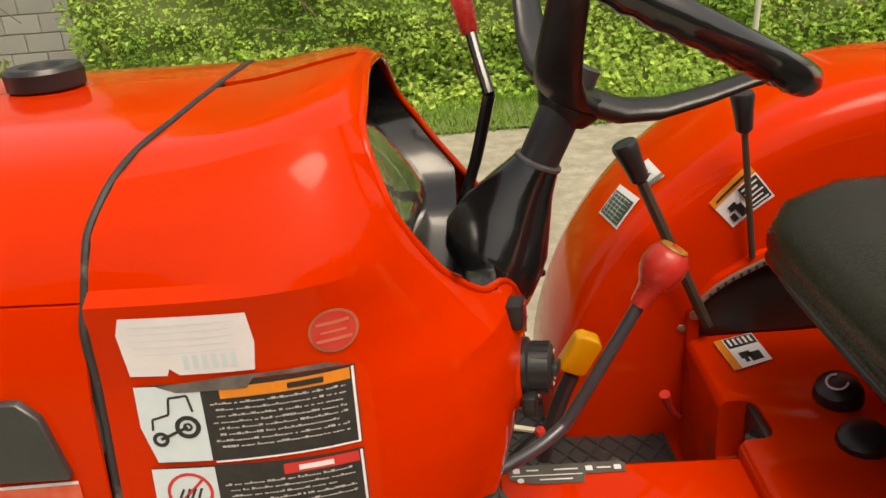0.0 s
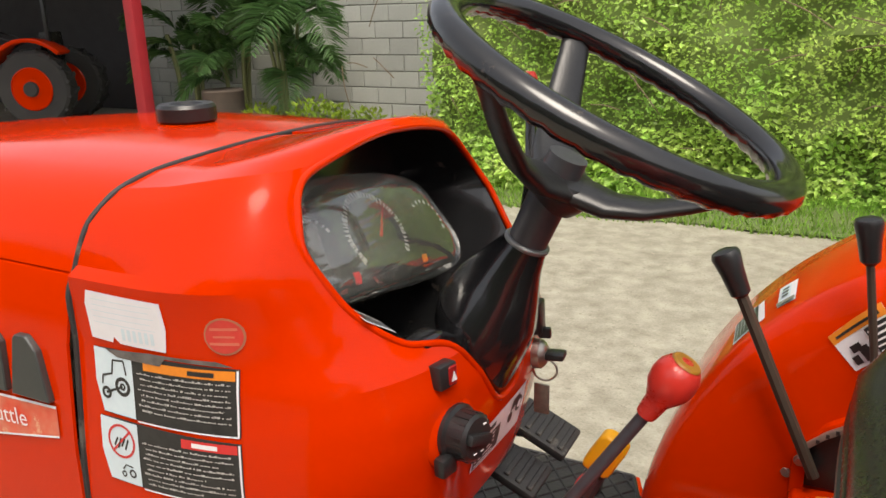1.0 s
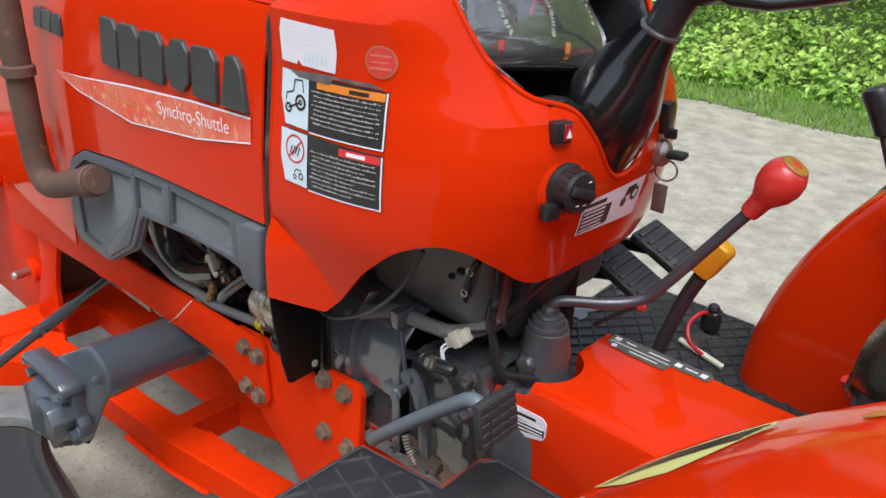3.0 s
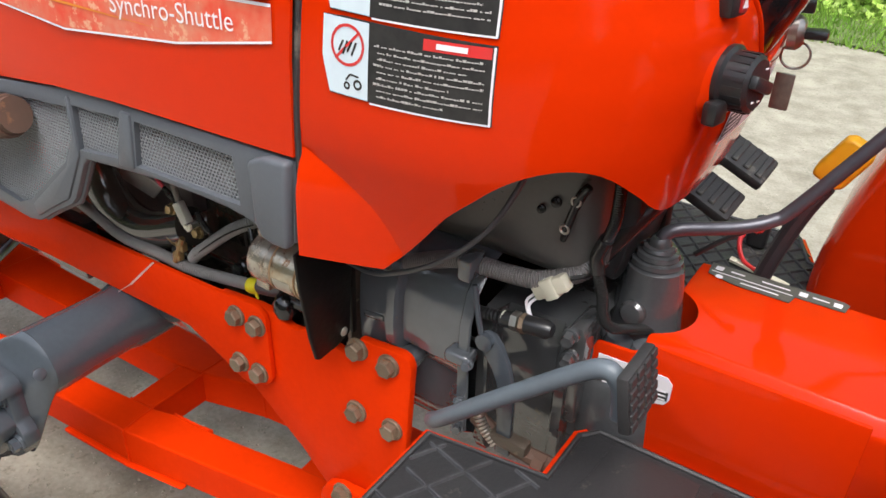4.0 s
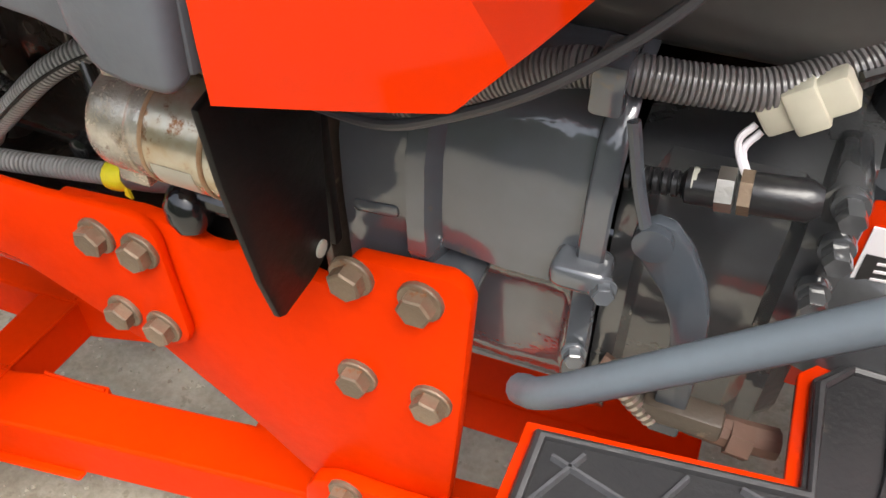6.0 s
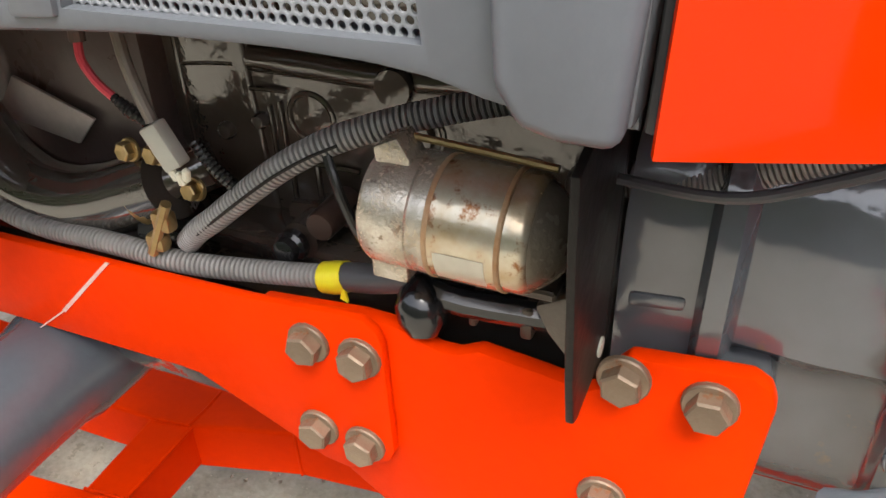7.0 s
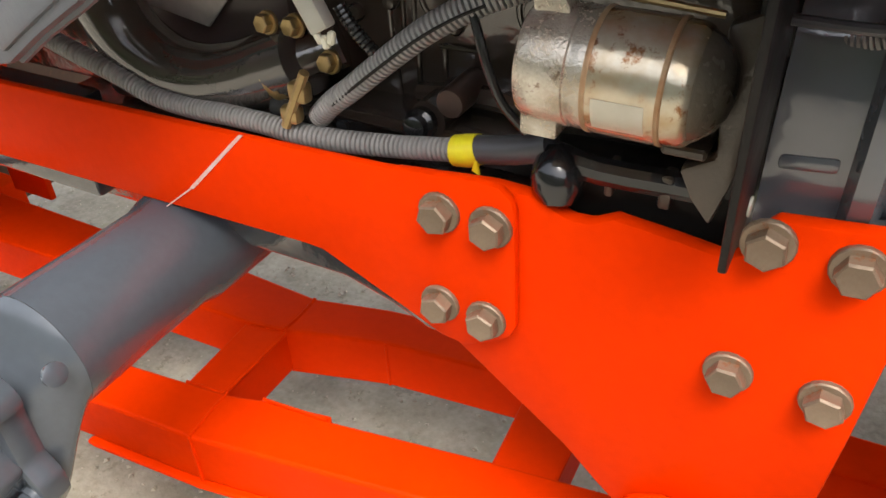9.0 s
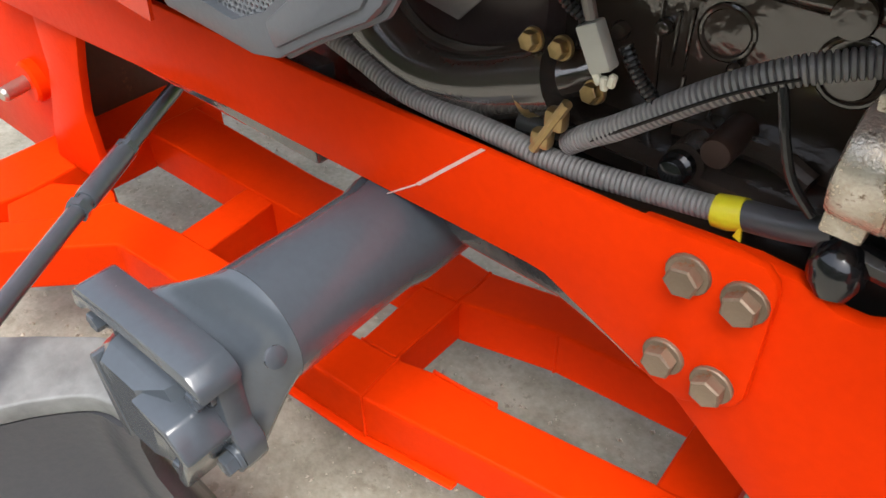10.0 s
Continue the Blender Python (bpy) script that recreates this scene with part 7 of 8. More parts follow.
BOLT = bolt_mesh("hex_bolt", 0.0108, 0.0125, ZINC)
rng = random.Random(3)
for x, z, y in ((-0.360, 0.630, 0.498), (-0.326, 0.629, 0.498), (-0.362, 0.559, 0.498), (-0.329, 0.557, 0.498), (-0.178, 0.657, 0.506), (-0.136, 0.654, 0.506), (-0.182, 0.567, 0.506), (-0.131, 0.567, 0.506)):
    piece("hex_bolt", BOLT, mount, facing((x, y, z), (0, -1, 0), rng.random() * 60), "zinc-plated hex flange bolt, slightly rusty")
piece("hex_bolt", BOLT, mount, facing((-0.196, 0.492, 0.4385), (0, -1, 0), 10))


TOP = 0.296


def bar(outline, top=TOP, h=0.066, name="frame_bar", label="red box-section bar"):
    """A box bar from its outline seen from above."""
    return part(name, prism(outline, "z", top - h, top, 0.0035), RED_F, mount, label, 8)


NEAR_OUT = [(-1.235, 0.266), (-1.150, 0.351), (-1.050, 0.453), (-0.785, 0.474), (-0.646, 0.483), (-0.46, 0.513), (-0.3165, 0.5357), (0.05, 0.58)]
NEAR_IN = [(-1.292, 0.295), (-1.207, 0.380), (-1.161, 0.430), (-1.131, 0.502), (-1.0, 0.520), (-0.79, 0.531), (-0.65, 0.545), (-0.61, 0.556), (-0.532, 0.5625), (-0.374, 0.588), (-0.268, 0.602), (0.05, 0.64)]
FAR_OUT = [(-1.252, 0.626), (-1.02, 0.634), (-0.71, 0.644), (-0.657, 0.652), (-0.542, 0.684), (-0.375, 0.702), (0.05, 0.722)]
FAR_IN = [(-1.252, 0.716), (-0.968, 0.712), (-0.773, 0.722), (-0.66, 0.715), (-0.568, 0.7365), (-0.40, 0.757), (0.05, 0.775)]
bar(NEAR_OUT + NEAR_IN[::-1])
bar(FAR_OUT + FAR_IN[::-1])
bar([(-0.704, 0.530), (-0.657, 0.530), (-0.657, 0.66), (-0.7115, 0.66)], TOP - 0.003, 0.06, label="red cross bar")
bar([(-0.368, 0.575), (-0.305, 0.575), (-0.307, 0.72), (-0.376, 0.72)], TOP - 0.003, 0.06, label="red cross bar")
bar([(-1.010, 0.50), (-0.955, 0.50), (-0.972, 0.66), (-1.026, 0.66)], TOP - 0.003, 0.06, label="red cross bar")
bar([(-1.350, 0.300), (-1.262, 0.330), (-1.244, 0.440), (-1.250, 0.510), (-1.250, 0.760), (-1.350, 0.760)], TOP - 0.002, 0.066, label="red front cross bar")
bar([(-1.246, 0.405), (-1.200, 0.385), (-1.158, 0.432), (-1.130, 0.500), (-1.170, 0.520), (-1.246, 0.470)], TOP - 0.006, 0.05, label="red gusset between the bars")
bar([(-0.800, 0.4660), (-0.785, 0.4655), (-0.646, 0.475), (-0.535, 0.493), (-0.535, 0.505), (-0.646, 0.487), (-0.785, 0.478), (-0.800, 0.477)], TOP - 0.0665, 0.006, "bottom_plate", "thin red plate edge under the bar")
part("far_post", box((-1.232, 0.735, 0.292), (-1.150, 0.745, 0.56), 0.002), RED_F, mount)
part("bar_overlap", prism([(-0.605, 0.5565), (-0.536, 0.5685), (-0.532, 0.5615), (-0.61, 0.548)], "z", TOP - 0.06, TOP - 0.0012, 0.001), RED_F, mount)
for pts in ([(-0.646, 0.482, TOP), (-0.650, 0.515, TOP), (-0.652, 0.546, TOP)], [(-0.646, 0.4825, TOP), (-0.6455, 0.482, TOP - 0.03), (-0.645, 0.482, TOP - 0.064)], [(-0.660, 0.652, TOP), (-0.658, 0.68, TOP), (-0.660, 0.714, TOP)],
            [(-0.543, 0.6845, TOP), (-0.5425, 0.684, TOP - 0.03), (-0.542, 0.684, TOP - 0.064)], [(-0.704, 0.541, TOP - 0.002), (-0.68, 0.544, TOP - 0.002), (-0.656, 0.5465, TOP - 0.002)], [(-0.711, 0.6455, TOP - 0.002), (-0.685, 0.649, TOP - 0.002), (-0.658, 0.653, TOP - 0.002)],
            [(-0.656, 0.548, TOP - 0.003), (-0.656, 0.60, TOP - 0.003), (-0.656, 0.652, TOP - 0.003)], [(-0.612, 0.5565, TOP), (-0.60, 0.557, TOP), (-0.536, 0.562, TOP)]):
    part("weld_bead", tube(pts, 0.0021, 8, 4, ribs=0.004, depth=0.25), RED_F, mount)
# front upright and bumper pieces
part("front_upright", prism([(-1.090, 0.552), (-1.120, 0.49), (-1.147, 0.42), (-1.155, 0.297), (-1.290, 0.297), (-1.275, 0.34), (-1.210, 0.46), (-1.195, 0.552)], "y", 0.508, 0.520, 0.002), RED_F, mount, "red upright plate")
part("front_gusset", prism([(-1.64, 0.66), (-1.20, 0.62), (-1.215, 0.46), (-1.290, 0.240), (-1.64, 0.240)], "y", 0.530, 0.540, 0.002), RED_F, mount)
# the rust brown stands in for shade on this plate's face
part("front_shield", box((-1.366, 0.541, 0.200), (-1.352, 1.05, 0.62), 0.003), RUST, mount, "plate behind the front bar, its shade put into dark brown")
part("front_panel", box((-1.64, 0.28, 0.58), (-1.42, 1.05, 0.72), 0.02, 3), RED, mount, "red front guard panel")
part("pin_boss", lathe([(0, 0.030), (0.014, 0.030), (0.018, 0.026)], (-1.318, 0.531, 0.400), (0, -1, 0), 24), RED_F, mount)
part("front_pin", lathe([(0, 0.0105), (0.040, 0.0105), (0.044, 0.007)], (-1.318, 0.515, 0.402), (0.25, -1, 0.0), 16), STEEL, mount, "zinc pivot pin")
# far side plate mirrored, closing the view beneath
part("far_rail", box((-1.32, 0.862, 0.566), (-0.30, 0.872, 0.655), 0.002), RED_F, mount)


# ---- ground, road edge, hedge, wall, yard ----
GZ = 0.03
GRAVEL = surface("pale_gravel", (0.385, 0.358, 0.288), 0.85, second=(0.190, 0.175, 0.132), big=11, fine=110, amount=0.9, bump=1.0, specks=(0.23, 0.21, 0.160), speck_scale=42, speck_edge=0.58)
bm = bmesh.new()
bmesh.ops.create_grid(bm, x_segments=90, y_segments=90, size=9)
for v in bm.verts:
    v.co.x -= 2
    v.co.y += 3
    v.co.z = GZ + 0.012 * noise.noise(Vector((v.co.x * 1.3, v.co.y * 1.3, 0)))
edge = [e for e in bm.edges if e.is_boundary]
ext = bmesh.ops.extrude_edge_only(bm, edges=edge)
for v in [g for g in ext["geom"] if isinstance(g, bmesh.types.BMVert)]:
    d = Vector((v.co.x + 2, v.co.y - 3, 0))
    v.co.x, v.co.y, v.co.z = -2 + d.x * 60, 3 + d.y * 60, GZ
tagged(part("ground", bm, GRAVEL, None), "pale dusty gravel yard", "ground", kind="structure")

# loose stones
rng = random.Random(11)
bm = bmesh.new()
for k in range(6000):
    x, y = rng.uniform(-2.2, 1.6), rng.uniform(-0.3, 4.8)
    if k < 3800:
        x, y = rng.uniform(-1.6, 0.3), rng.uniform(0.2, 1.4)
    r = 0.0012 + 0.0042 * rng.random() ** 2
    vs = [bm.verts.new((x + r * a * rng.uniform(0.6, 1.3), y + r * b * rng.uniform(0.6, 1.3), GZ + 0.004 + r * c * 0.7)) for a, b, c in ((1, 0, 0), (0, 1, 0), (-1, 0, 0), (0, -1, 0), (0, 0, 1))]
    for i in range(4):
        bm.faces.new((vs[i], vs[(i + 1) % 4], vs[4]))
tagged(part("gravel_stones", bm, surface("stones", (0.41, 0.375, 0.30), 0.85, second=(0.33, 0.30, 0.235), big=8, random_vary=0.25), None), "small loose pale stones on the gravel", "gravel", kind="stuff")


def leaf_material(name, colour, second):
    m = surface(name, colour, 0.45, second=second, big=2.2, fine=20, amount=0.9, random_vary=0.45)
    b = m.node_tree.nodes["Principled BSDF"]
    b.inputs["Subsurface Weight"].default_value = 0.0
    t = m.node_tree.nodes.new("ShaderNodeBsdfTranslucent")
    mixs = m.node_tree.nodes.new("ShaderNodeMixShader")
    mixs.inputs[0].default_value = 0.45
    src = b.inputs["Base Color"].links[0].from_socket
    m.node_tree.links.new(src, t.inputs["Color"])
    o = m.node_tree.nodes["Material Output"]
    m.node_tree.links.new(b.outputs[0], mixs.inputs[1])
    m.node_tree.links.new(t.outputs[0], mixs.inputs[2])
    m.node_tree.links.new(mixs.outputs[0], o.inputs["Surface"])
    return m


LEAF = leaf_material("hedge_leaf", (0.28, 0.50, 0.085), (0.62, 0.74, 0.20))
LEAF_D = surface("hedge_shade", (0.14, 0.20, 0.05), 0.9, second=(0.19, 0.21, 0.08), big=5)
GRASS = leaf_material("grass_blade", (0.22, 0.42, 0.06), (0.34, 0.48, 0.10))
PALM = leaf_material("palm_leaf", (0.07, 0.16, 0.05), (0.12, 0.22, 0.07))
SHRUB = leaf_material("yellow_green_leaf", (0.26, 0.34, 0.03), (0.16, 0.28, 0.03))


def leaf(bm, p, d, up, L, W):
    """A folded pointed leaf of four triangles."""
    s = d.cross(up).normalized()
    a, b = p, p + d * L
    m1 = p + d * L * 0.45 + up * L * 0.08
    v = [bm.verts.new(q) for q in (a, m1 + s * W, b - up * L * 0.1, m1 - s * W)]
    c = bm.verts.new(m1 - up * L * 0.05)
    for i in range(4):
        bm.faces.new((v[i], v[(i + 1) % 4], c))


def hedge_face(x, z):
    return 5.74 + 0.26 * noise.noise(Vector((x * 1.1, z * 1.4, 3))) + 0.20 * noise.noise(Vector((x * 3, z * 3, 7))) + 0.08 * noise.noise(Vector((x * 8, z * 8, 2))) + 0.14 * z - max(0.0, 0.35 - z) * 0.5


hedge = thing("hedge", (0.5, 6.0, GZ), "dense green creeper hedge along the track", "hedge")
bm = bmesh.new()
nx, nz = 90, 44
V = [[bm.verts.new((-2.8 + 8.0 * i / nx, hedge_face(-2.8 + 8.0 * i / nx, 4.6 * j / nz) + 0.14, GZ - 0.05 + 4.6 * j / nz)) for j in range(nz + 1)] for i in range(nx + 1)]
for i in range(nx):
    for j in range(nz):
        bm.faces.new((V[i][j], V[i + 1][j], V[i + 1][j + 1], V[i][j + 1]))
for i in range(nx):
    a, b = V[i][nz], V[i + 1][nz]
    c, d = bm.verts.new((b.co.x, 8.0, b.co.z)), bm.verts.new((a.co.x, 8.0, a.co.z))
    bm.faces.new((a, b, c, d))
# backing sheet whose darker green stands for shade between the leaves
part("hedge_core", bm, LEAF_D, hedge, "backing sheet coloured as the hedge's dark shaded inside")
rng = random.Random(21)
bm = bmesh.new()
verts, faces = [], []
for k in range(72000):
    x, z = rng.uniform(-2.8, 4.9), GZ + 4.4 * rng.random() ** 1.5
    y = hedge_face(x, z) - rng.uniform(-0.10, 0.10)
    d = Vector((rng.uniform(-1, 1), rng.uniform(-1.0, 0.1), rng.uniform(-0.8, 0.3))).normalized()
    up = Vector((rng.uniform(-0.5, 0.5), -1, rng.uniform(0.5, 2.2))).normalized()
    s = d.cross(up).normalized()
    L = rng.uniform(0.016, 0.050) * (1.3 if z < 0.5 else 1) * (1 + 0.7 * max(0, noise.noise(Vector((x * 1.7, z * 1.7, 9)))))
    W = L * rng.uniform(0.24, 0.36)
    p = Vector((x, y, z))
    m1 = p + d * L * 0.45
    q = len(verts)
    verts += [p, m1 + s * W + up * 0.01, p + d * L, m1 - s * W + up * 0.01]
    faces += [(q, q + 1, q + 2), (q, q + 2, q + 3)]
me = bpy.data.meshes.new("hedge_leaves")
me.from_pydata([tuple(v) for v in verts], [], faces)
me.materials.append(LEAF)
tagged(part("hedge_leaves", me, LEAF, hedge), kind="stuff")
# bare twigs showing through
TWIG = surface("dry_twig", (0.22, 0.16, 0.10), 0.8, second=(0.14, 0.10, 0.07), big=20)
for k in range(40):
    x, z = rng.uniform(-3.5, 3.5), rng.uniform(0.3, 1.6)
    a = Vector((x, hedge_face(x, z) - 0.06, z))
    b = a + Vector((rng.uniform(-0.4, 0.4), -0.05, rng.uniform(-0.1, 0.5)))
    part("twig", tube([a, a.lerp(b, 0.5) + Vector((0, -0.03, 0.02)), b], 0.0045, 5, 3), TWIG, hedge)

# grass strip before the hedge
bm = bmesh.new()
verts, faces = [], []
for k in range(15000):
    x = rng.uniform(-3.4, 4.5)
    e = 4.85 + 0.12 * noise.noise(Vector((x * 1.5, 0, 5)))
    u = rng.random()
    y = e + (5.9 - e) * u
    h = rng.uniform(0.02, 0.06) + 0.10 * u * rng.random()
    a = rng.uniform(0, 6.28)
    w = rng.uniform(0.004, 0.010)
    lean = Vector((rng.uniform(-0.6, 0.6), rng.uniform(-0.7, 0.3), 1)) * h
    p = Vector((x, y, GZ))
    s = Vector((math.cos(a), math.sin(a), 0)) * w
    q = len(verts)
    verts += [p - s, p + s, p + lean]
    faces.append((q, q + 1, q + 2))
me = bpy.data.meshes.new("grass_verge")
me.from_pydata([tuple(v) for v in verts], [], faces)
me.materials.append(GRASS)
tagged(part("grass_verge", me, GRASS, None), "short green grass verge below the hedge", "grass", kind="stuff")
bm = bmesh.new()
pts = [(-3.6 + 8.4 * k / 60, 4.90 + 0.12 * noise.noise(Vector(((-3.6 + 8.4 * k / 60) * 1.5, 0, 5)))) for k in range(61)]
A = [bm.verts.new((x, y, GZ + 0.010)) for x, y in pts]
B = [bm.verts.new((x, 6.3, GZ + 0.03)) for x, y in pts]
for k in range(60):
    bm.faces.new((A[k], A[k + 1], B[k + 1], B[k]))
tagged(part("verge", bm, surface("verge_soil", (0.10, 0.15, 0.04), 0.9, second=(0.16, 0.17, 0.07), big=5, bump=0.6), None), "mossy green verge beside the gravel", "verge", kind="structure")

# unseen dark green screen, added to block low sky and darken reflections
bm = bmesh.new()
line = smooth_path([(-14, -4.0, 0), (-8, -5.2, 0), (0, -5.4, 0), (6, -5.0, 0), (9.5, -2.5, 0), (10.5, 1.5, 0), (10.0, 5.0, 0)], 10)
V = [[bm.verts.new((p.x + 0.5 * noise.noise(Vector((i * 0.5, j * 0.6, 2))), p.y + 0.6 * noise.noise(Vector((i * 0.5, j * 0.6, 7))), 3.6 * j / 14 - 0.1 + (0.9 * noise.noise(Vector((i * 0.35, 9, 1))) if j == 14 else 0))) for j in range(15)] for i, p in enumerate(line)]
for A, B in zip(V, V[1:]):
    for j in range(14):
        bm.faces.new((A[j], B[j], B[j + 1], A[j + 1]))
tagged(part("backdrop_trees", bm, surface("screen_green", (0.035, 0.06, 0.018), 0.9, second=(0.07, 0.11, 0.03), big=2, fine=12, amount=0.9), None), "unseen dark green screen added to cut low sky light", "backdrop", kind="structure")

# block wall of the yard behind
wall = tagged(part("wall_yard", box((-30, 8.6, GZ), (-2.2, 8.8, 4.2)), surface("wall_mortar", (0.30, 0.30, 0.28), 0.9, second=(0.24, 0.24, 0.22), big=5), None), "pale grey concrete block wall", "wall", kind="structure")
BLOCK = [mesh_from(box((-0.195, -0.012, -0.095), (0.195, 0.012, 0.095), 0.006, 1), "block", surface("concrete_block", (0.40, 0.41, 0.38), 0.9, second=(0.31, 0.32, 0.29), big=3, fine=50, bump=0.5, random_vary=0.12))]
for r in range(11):
    for c in range(24):
        x = -13.0 + 0.4 * c + 0.2 * (r % 2)
        piece("block", BLOCK[0], wall, Matrix.Translation((x, 8.59, GZ + 0.10 + 0.2 * r)))
# open shed over the parked machines
shed = thing("shed", (-10, 7.5, GZ), "open shed with red steel posts and an added roof", "shed")
PAINT = surface("red_post_paint", (0.42, 0.025, 0.035), 0.45, second=(0.34, 0.02, 0.03), big=6)
for x in (-6.95, -13.0):
    part("post", box((x - 0.07, 6.53, GZ), (x + 0.07, 6.67, 3.0), 0.006), PAINT, shed, "dark red painted steel post")
# out-of-view roof, brought well forward to keep the sun off the tractors
part("roof", prism([(-28, 3.3), (-28, 3.35), (-6.6, 2.85), (-6.6, 2.8)], "y", 5.0, 8.6, 0.0), surface("roof_grey", (0.30, 0.30, 0.30), 0.5, metal=0.5, second=(0.22, 0.2, 0.18), big=3), shed, "unseen grey roof added to shade the parked tractors")
# near-black sheet: the shed's inner shade is put into its colour
part("back_board", box((-28, 8.45, GZ), (-9.0, 8.5, 2.9), 0), surface("shed_shade", (0.03, 0.028, 0.03), 0.8), shed, "near-black sheet drawn as the shade inside the shed")


TYRE = surface("dusty_tyre", (0.030, 0.029, 0.028), 0.75, second=(0.06, 0.055, 0.05), big=5, bump=0.4)
def wheel(parent, x, y, r, w, lugs):
    bm = lathe([(-w / 2, r * 0.62), (-w / 2, r * 0.90), (-w * 0.38, r * 0.97), (w * 0.38, r * 0.97), (w / 2, r * 0.90), (w / 2, r * 0.62)], (x, y, GZ + r), (0, -1, 0), 40)
    tyre = part("tyre", bm, TYRE, parent, "black lugged tyre")
    for k in range(lugs):
        for s in (-1, 1):
            a = 2 * math.pi * (k + 0.25 * s) / lugs
            m = Matrix.Translation((x, y, GZ + r)) @ Matrix.Rotation(a, 4, "Y") @ Matrix.Translation((0, s * w * 0.22, r * 0.975)) @ Matrix.Rotation(s * 0.6, 4, "Z")
            key = "lug_%d" % int(r * 100)
            piece("lug", bpy.data.meshes.get(key) or mesh_from(box((-0.022, -w * 0.28, -0.02), (0.022, w * 0.28, r * 0.035), 0.004, 1), key, TYRE), tyre, m)
    rim = part("rim", lathe([(0, r * 0.56), (0.01, r * 0.53), (-0.03, r * 0.50), (-0.04, r * 0.28), (0.0, r * 0.26), (0.01, r * 0.16), (0.01, 0.01)], (x, y - w * 0.5 - 0.012, GZ + r), (0, -1, 0), 32), RED, parent, "orange-red wheel rim")
    part("wheel_hub", lathe([(0, r * 0.2), (0.04, r * 0.18), (0.05, r * 0.05)], (x, y - w * 0.5 - 0.022, GZ + r), (0, -1, 0), 16), TYRE, rim)


def parked(x, y, label, s=1.0, turn=0):
    t = thing("parked_tractor", (x, y, GZ), label, "tractor", "parked tractors")
    def B(a, b, c, d, e, f, m, name, lab="", bev=0.02):
        return part(name, box((x + a * s, y + c * s, GZ + e * s), (x + b * s, y + d * s, GZ + f * s), bev), m, t, lab)
    wheel(t, x + 0.78 * s, y - 0.45 * s, 0.56 * s, 0.30 * s, 16)
    wheel(t, x - 0.80 * s, y - 0.42 * s, 0.34 * s, 0.20 * s, 14)
    wheel(t, x + 0.78 * s, y + 0.55 * s, 0.56 * s, 0.30 * s, 16)
    part("hood", prism([(x - 1.25 * s, GZ + 0.62 * s), (x - 1.28 * s, GZ + 0.95 * s), (x - 1.10 * s, GZ + 1.12 * s), (x - 0.1 * s, GZ + 1.22 * s), (x + 0.02 * s, GZ + 1.0 * s), (x - 0.1 * s, GZ + 0.70 * s), (x - 0.7 * s, GZ + 0.80 * s), (x - 0.95 * s, GZ + 0.62 * s)], "y", y - 0.26 * s, y + 0.26 * s, 0.03), RED, t, "orange-red hood")
    B(-1.1, 0.9, -0.20, 0.20, 0.42, 0.72, CAST, "chassis", "dark grey chassis")
    B(-0.95, -0.35, -0.23, 0.23, 0.60, 0.85, BLACK, "engine_bay", "dark open engine bay")
    part("tunnel", prism([(x - 0.15 * s, GZ + 0.95 * s), (x + 0.05 * s, GZ + 0.98 * s), (x + 0.2 * s, GZ + 0.66 * s), (x + 0.55 * s, GZ + 0.72 * s), (x + 0.55 * s, GZ + 0.55 * s), (x + 0.05 * s, GZ + 0.52 * s)], "y", y - 0.38 * s, y + 0.3 * s, 0.01), RED, t, "red body side")
    B(0.10, 0.46, -0.385, -0.382, 0.60, 0.66, WHITE, "side_mark", "pale side mark", 0)
    f = [(x + 0.78 * s + r * math.cos(radians(q)), GZ + 0.58 * s + r * math.sin(radians(q))) for r, qs in ((0.70 * s, range(185, 40, -10)), (0.64 * s, range(45, 190, 10))) for q in qs]
    part("fender", prism(f, "y", y - 0.62 * s, y - 0.28 * s, 0.01), RED, t, "orange-red fender")
    B(0.45, 0.90, -0.24, 0.24, 0.86, 0.98, SEAT, "seat", "black seat")
    B(0.80, 0.92, -0.24, 0.24, 0.95, 1.35, SEAT, "backrest", "black backrest")
    B(0.98, 1.04, -0.40, -0.34, 0.9, 2.0, BLACK, "roll_bar", "black roll bar")
    part("steering_wheel", tube([(x + 0.18 * s + 0.18 * s * math.cos(a), y + 0.19 * s * math.sin(a), GZ + 1.28 * s - 0.07 * math.cos(a)) for a in (2 * math.pi * k / 20 for k in range(21))], 0.014, 8, 1), BLACK, t)
    part("headlamp", box((x - 1.14 * s, y - 0.275 * s, GZ + 0.90 * s), (x - 0.98 * s, y - 0.25 * s, GZ + 0.99 * s), 0.01), WHITE, t, "clear headlamp")
    t.rotation_euler.z = radians(turn)
    return t


parked(-9.72, 6.75, "orange-red tractor with dark tyres parked under the shed", 0.87, 25)
parked(-12.9, 6.9, "orange-red tractor parked further along the shed", 1.0, 30)

parked(-16.6, 6.8, "orange-red tractor at the far end of the shed", 1.0, 30)

# grey bucket with a red end plate, standing in the yard
bk = thing("loader_bucket", (-8.2, 4.6, GZ), "weathered grey bucket with red end plates in the yard", "bucket")
part("shell", prism([(4.2, 0.05), (4.15, 0.30), (4.25, 0.62), (4.35, 0.62), (4.27, 0.30), (4.30, 0.10), (4.9, 0.06), (4.9, 0.04)], "x", -9.2, -8.0, 0.01), surface("weathered_steel", (0.12, 0.11, 0.10), 0.6, metal=0.3, second=(0.08, 0.07, 0.06), big=4), bk)
part("end_plate", prism([(4.18, 0.05), (4.14, 0.30), (4.22, 0.66), (4.40, 0.66), (4.92, 0.06)], "x", -9.26, -9.2, 0.01), RED, bk, "red end plate")
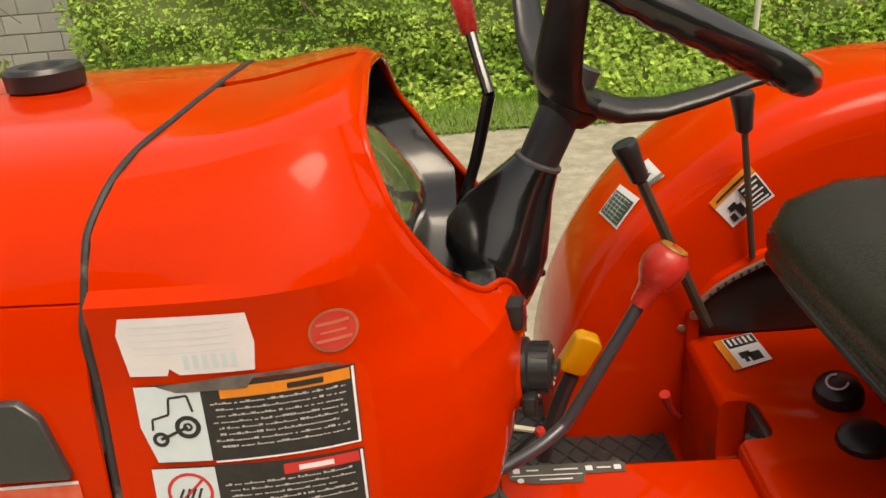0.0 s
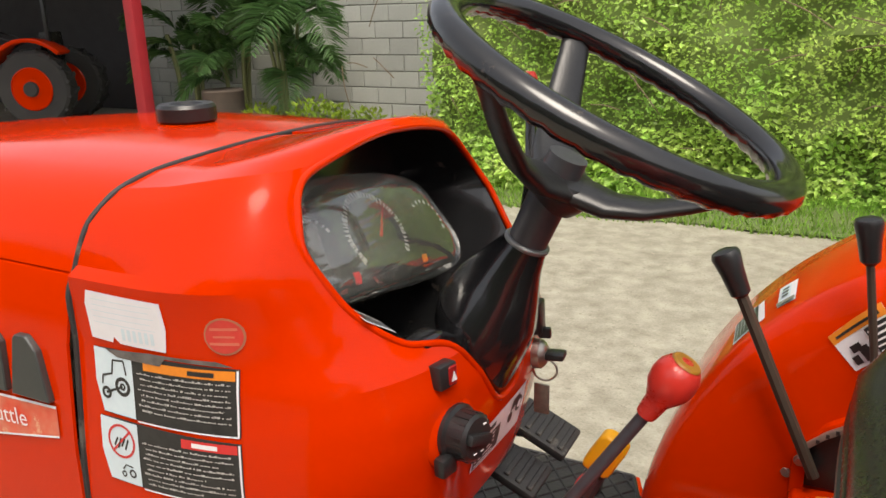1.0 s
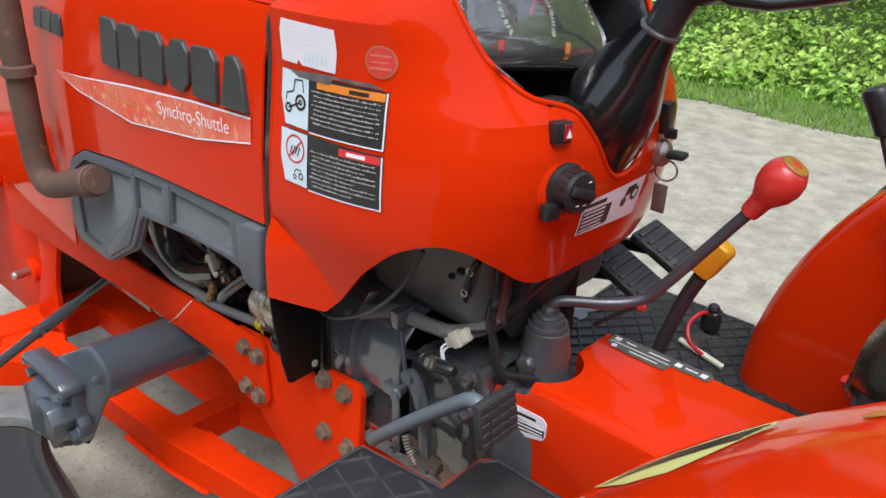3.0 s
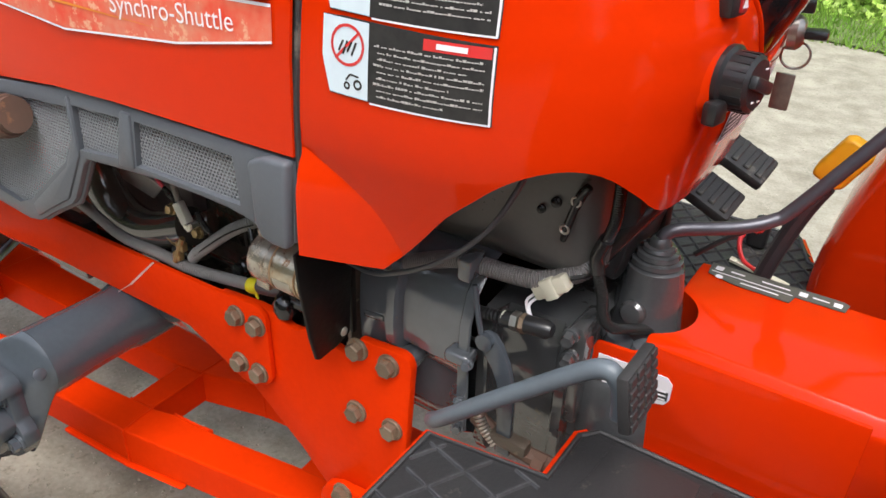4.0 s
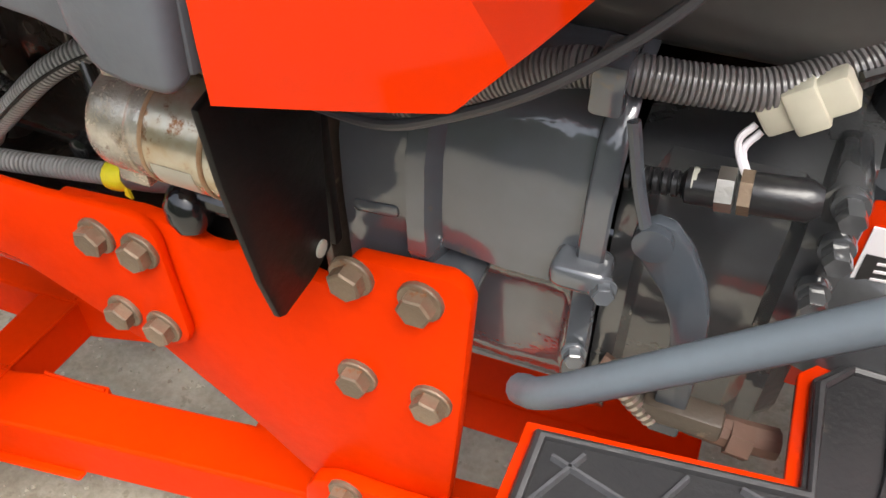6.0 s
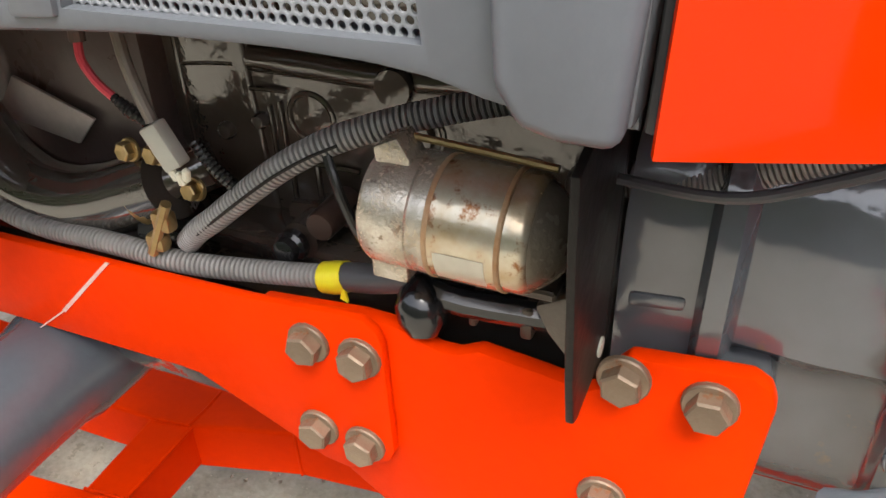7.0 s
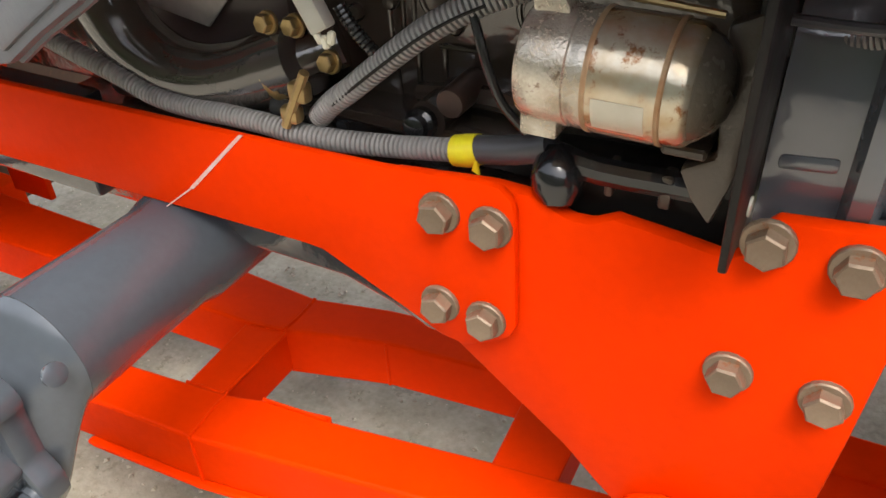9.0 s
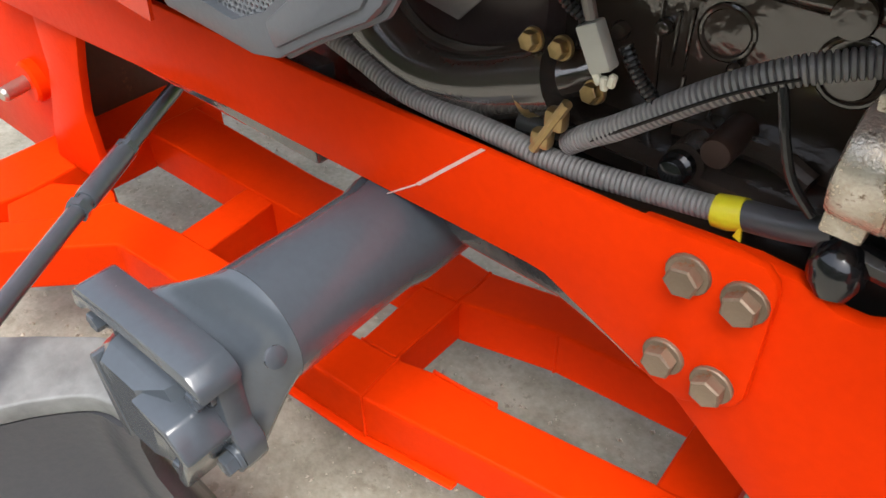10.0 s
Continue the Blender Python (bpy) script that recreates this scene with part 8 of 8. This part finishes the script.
part("top_bar", box((-11.8, 4.16, 0.46), (-8.78, 4.36, 0.76), 0.05, 3), RED, bk, "red top bar")


# areca palms against the wall
def palm(x, y, h, n, seed, label):
    t = thing("palm", (x, y, GZ), label, "palm", "yard palms")
    r = random.Random(seed)
    for k in range(5):
        a = r.uniform(0, 6.28)
        part("stem", tube([(x + 0.12 * math.cos(a), y + 0.12 * math.sin(a), GZ), (x + 0.16 * math.cos(a), y + 0.16 * math.sin(a), GZ + h * 0.3), (x + 0.25 * math.cos(a), y + 0.25 * math.sin(a), GZ + h * 0.55)], [0.03, 0.025, 0.018], 8, 4), surface("palm_stem", (0.14, 0.16, 0.06), 0.6, second=(0.20, 0.18, 0.08), big=10) if k == 0 else bpy.data.materials["palm_stem"], t)
    for k in range(n):
        a = r.uniform(0, 6.28)
        e = r.uniform(0.5, 1.35)
        L = r.uniform(0.8, 1.35)
        base = Vector((x + r.uniform(-0.15, 0.15), y + r.uniform(-0.15, 0.15), GZ + h * r.uniform(0.2, 0.6)))
        out = Vector((math.cos(a), math.sin(a), 0))
        pts = [base + out * L * math.cos(e) * u + Vector((0, 0, 1)) * (L * math.sin(e) * u - 0.75 * L * u * u * math.cos(e) - 0.25 * u ** 3) for u in (0, 0.25, 0.5, 0.75, 1.0)]
        path = smooth_path(pts, 8)
        bm = tube(pts, [0.008, 0.006, 0.004, 0.003, 0.002], 5, 4)
        for i in range(4, len(path) - 1):
            d = (path[i + 1] - path[i]).normalized()
            s = d.cross(Vector((0, 0, 1))).normalized()
            for sign in (-1, 1):
                for off in (0, 0.5):
                    p = path[i].lerp(path[i + 1], off)
                    ll = 0.34 * L * math.sin(math.pi * min(0.96, 0.12 + 0.88 * i / len(path))) + 0.04
                    dd = (s * sign + d * 0.75 + Vector((0, 0, r.uniform(-0.25, 0.25)))).normalized()
                    leaf(bm, p, dd, Vector((0, 0, 1)) if abs(dd.z) < 0.9 else s, ll, 0.014)
        part("frond", bm, PALM, t, "")


palm(-5.6, 7.6, 2.2, 18, 5, "green areca palm clump with feathered fronds")
palm(-6.6, 7.8, 2.4, 16, 8, "green areca palm clump beside the hedge")
palm(-7.6, 8.0, 2.0, 11, 14, "green areca palm clump near the post")

# low shrubs with yellow-green leaves
def shrub(x, y, r, n, seed):
    rr = random.Random(seed)
    t = thing("shrub", (x, y, GZ), "low shrub with bright yellow-green leaves", "shrub", "yard shrubs")
    bm = bmesh.new()
    for k in range(n):
        u = Vector((rr.gauss(0, 1), rr.gauss(0, 1), abs(rr.gauss(0, 1)))).normalized() * r * rr.uniform(0.6, 1.05)
        p = Vector((x, y, GZ + 0.1)) + Vector((u.x * 1.4, u.y, u.z * 1.1))
        d = (u + Vector((rr.uniform(-0.3, 0.3), rr.uniform(-0.3, 0.3), rr.uniform(-0.1, 0.3)))).normalized()
        leaf(bm, p, d, Vector((0, 0, 1)) if abs(d.z) < 0.9 else Vector((1, 0, 0)), rr.uniform(0.05, 0.10), 0.022)
    part("leaves", bm, SHRUB, t)
    for k in range(5):
        a = k * 1.26
        part("stem", tube([(x, y, GZ), (x + 0.3 * r * math.cos(a), y + 0.3 * r * math.sin(a), GZ + r * 0.7)], 0.006, 6, 2), bpy.data.materials["dry_twig"], t)


shrub(-4.7, 6.9, 0.30, 420, 3)
shrub(-3.9, 6.6, 0.26, 360, 4)
shrub(-5.5, 6.9, 0.22, 260, 6)
shrub(-2.9, 5.75, 0.30, 420, 9)
# dark stump
st = thing("tree_stump", (-6.2, 7.3, GZ), "dark brown weathered tree stump", "stump")
part("trunk", lathe([(0, 0.30), (0.05, 0.26), (0.3, 0.24), (0.46, 0.25), (0.48, 0.22), (0.47, 0.05)], (-6.35, 7.25, GZ), (0, 0, 1), 18), surface("old_bark", (0.06, 0.045, 0.035), 0.9, second=(0.10, 0.07, 0.05), big=8, bump=0.8), st)
# pale pole by the hedge
pole = thing("marker_pole", (1.75, 5.6, GZ), "thin pale pole standing in the hedge", "pole")
part("shaft", lathe([(0, 0.02), (2.4, 0.02)], (2.05, 5.45, GZ), (0.03, 0, 1), 12), surface("pale_pole", (0.55, 0.55, 0.45), 0.6), pole)

# ---- true size ----
for ob in list(bpy.data.objects):
    if ob.parent is None and ob.type in {"MESH", "EMPTY"}:
        ob.location = ob.location * S
        ob.scale = ob.scale * S
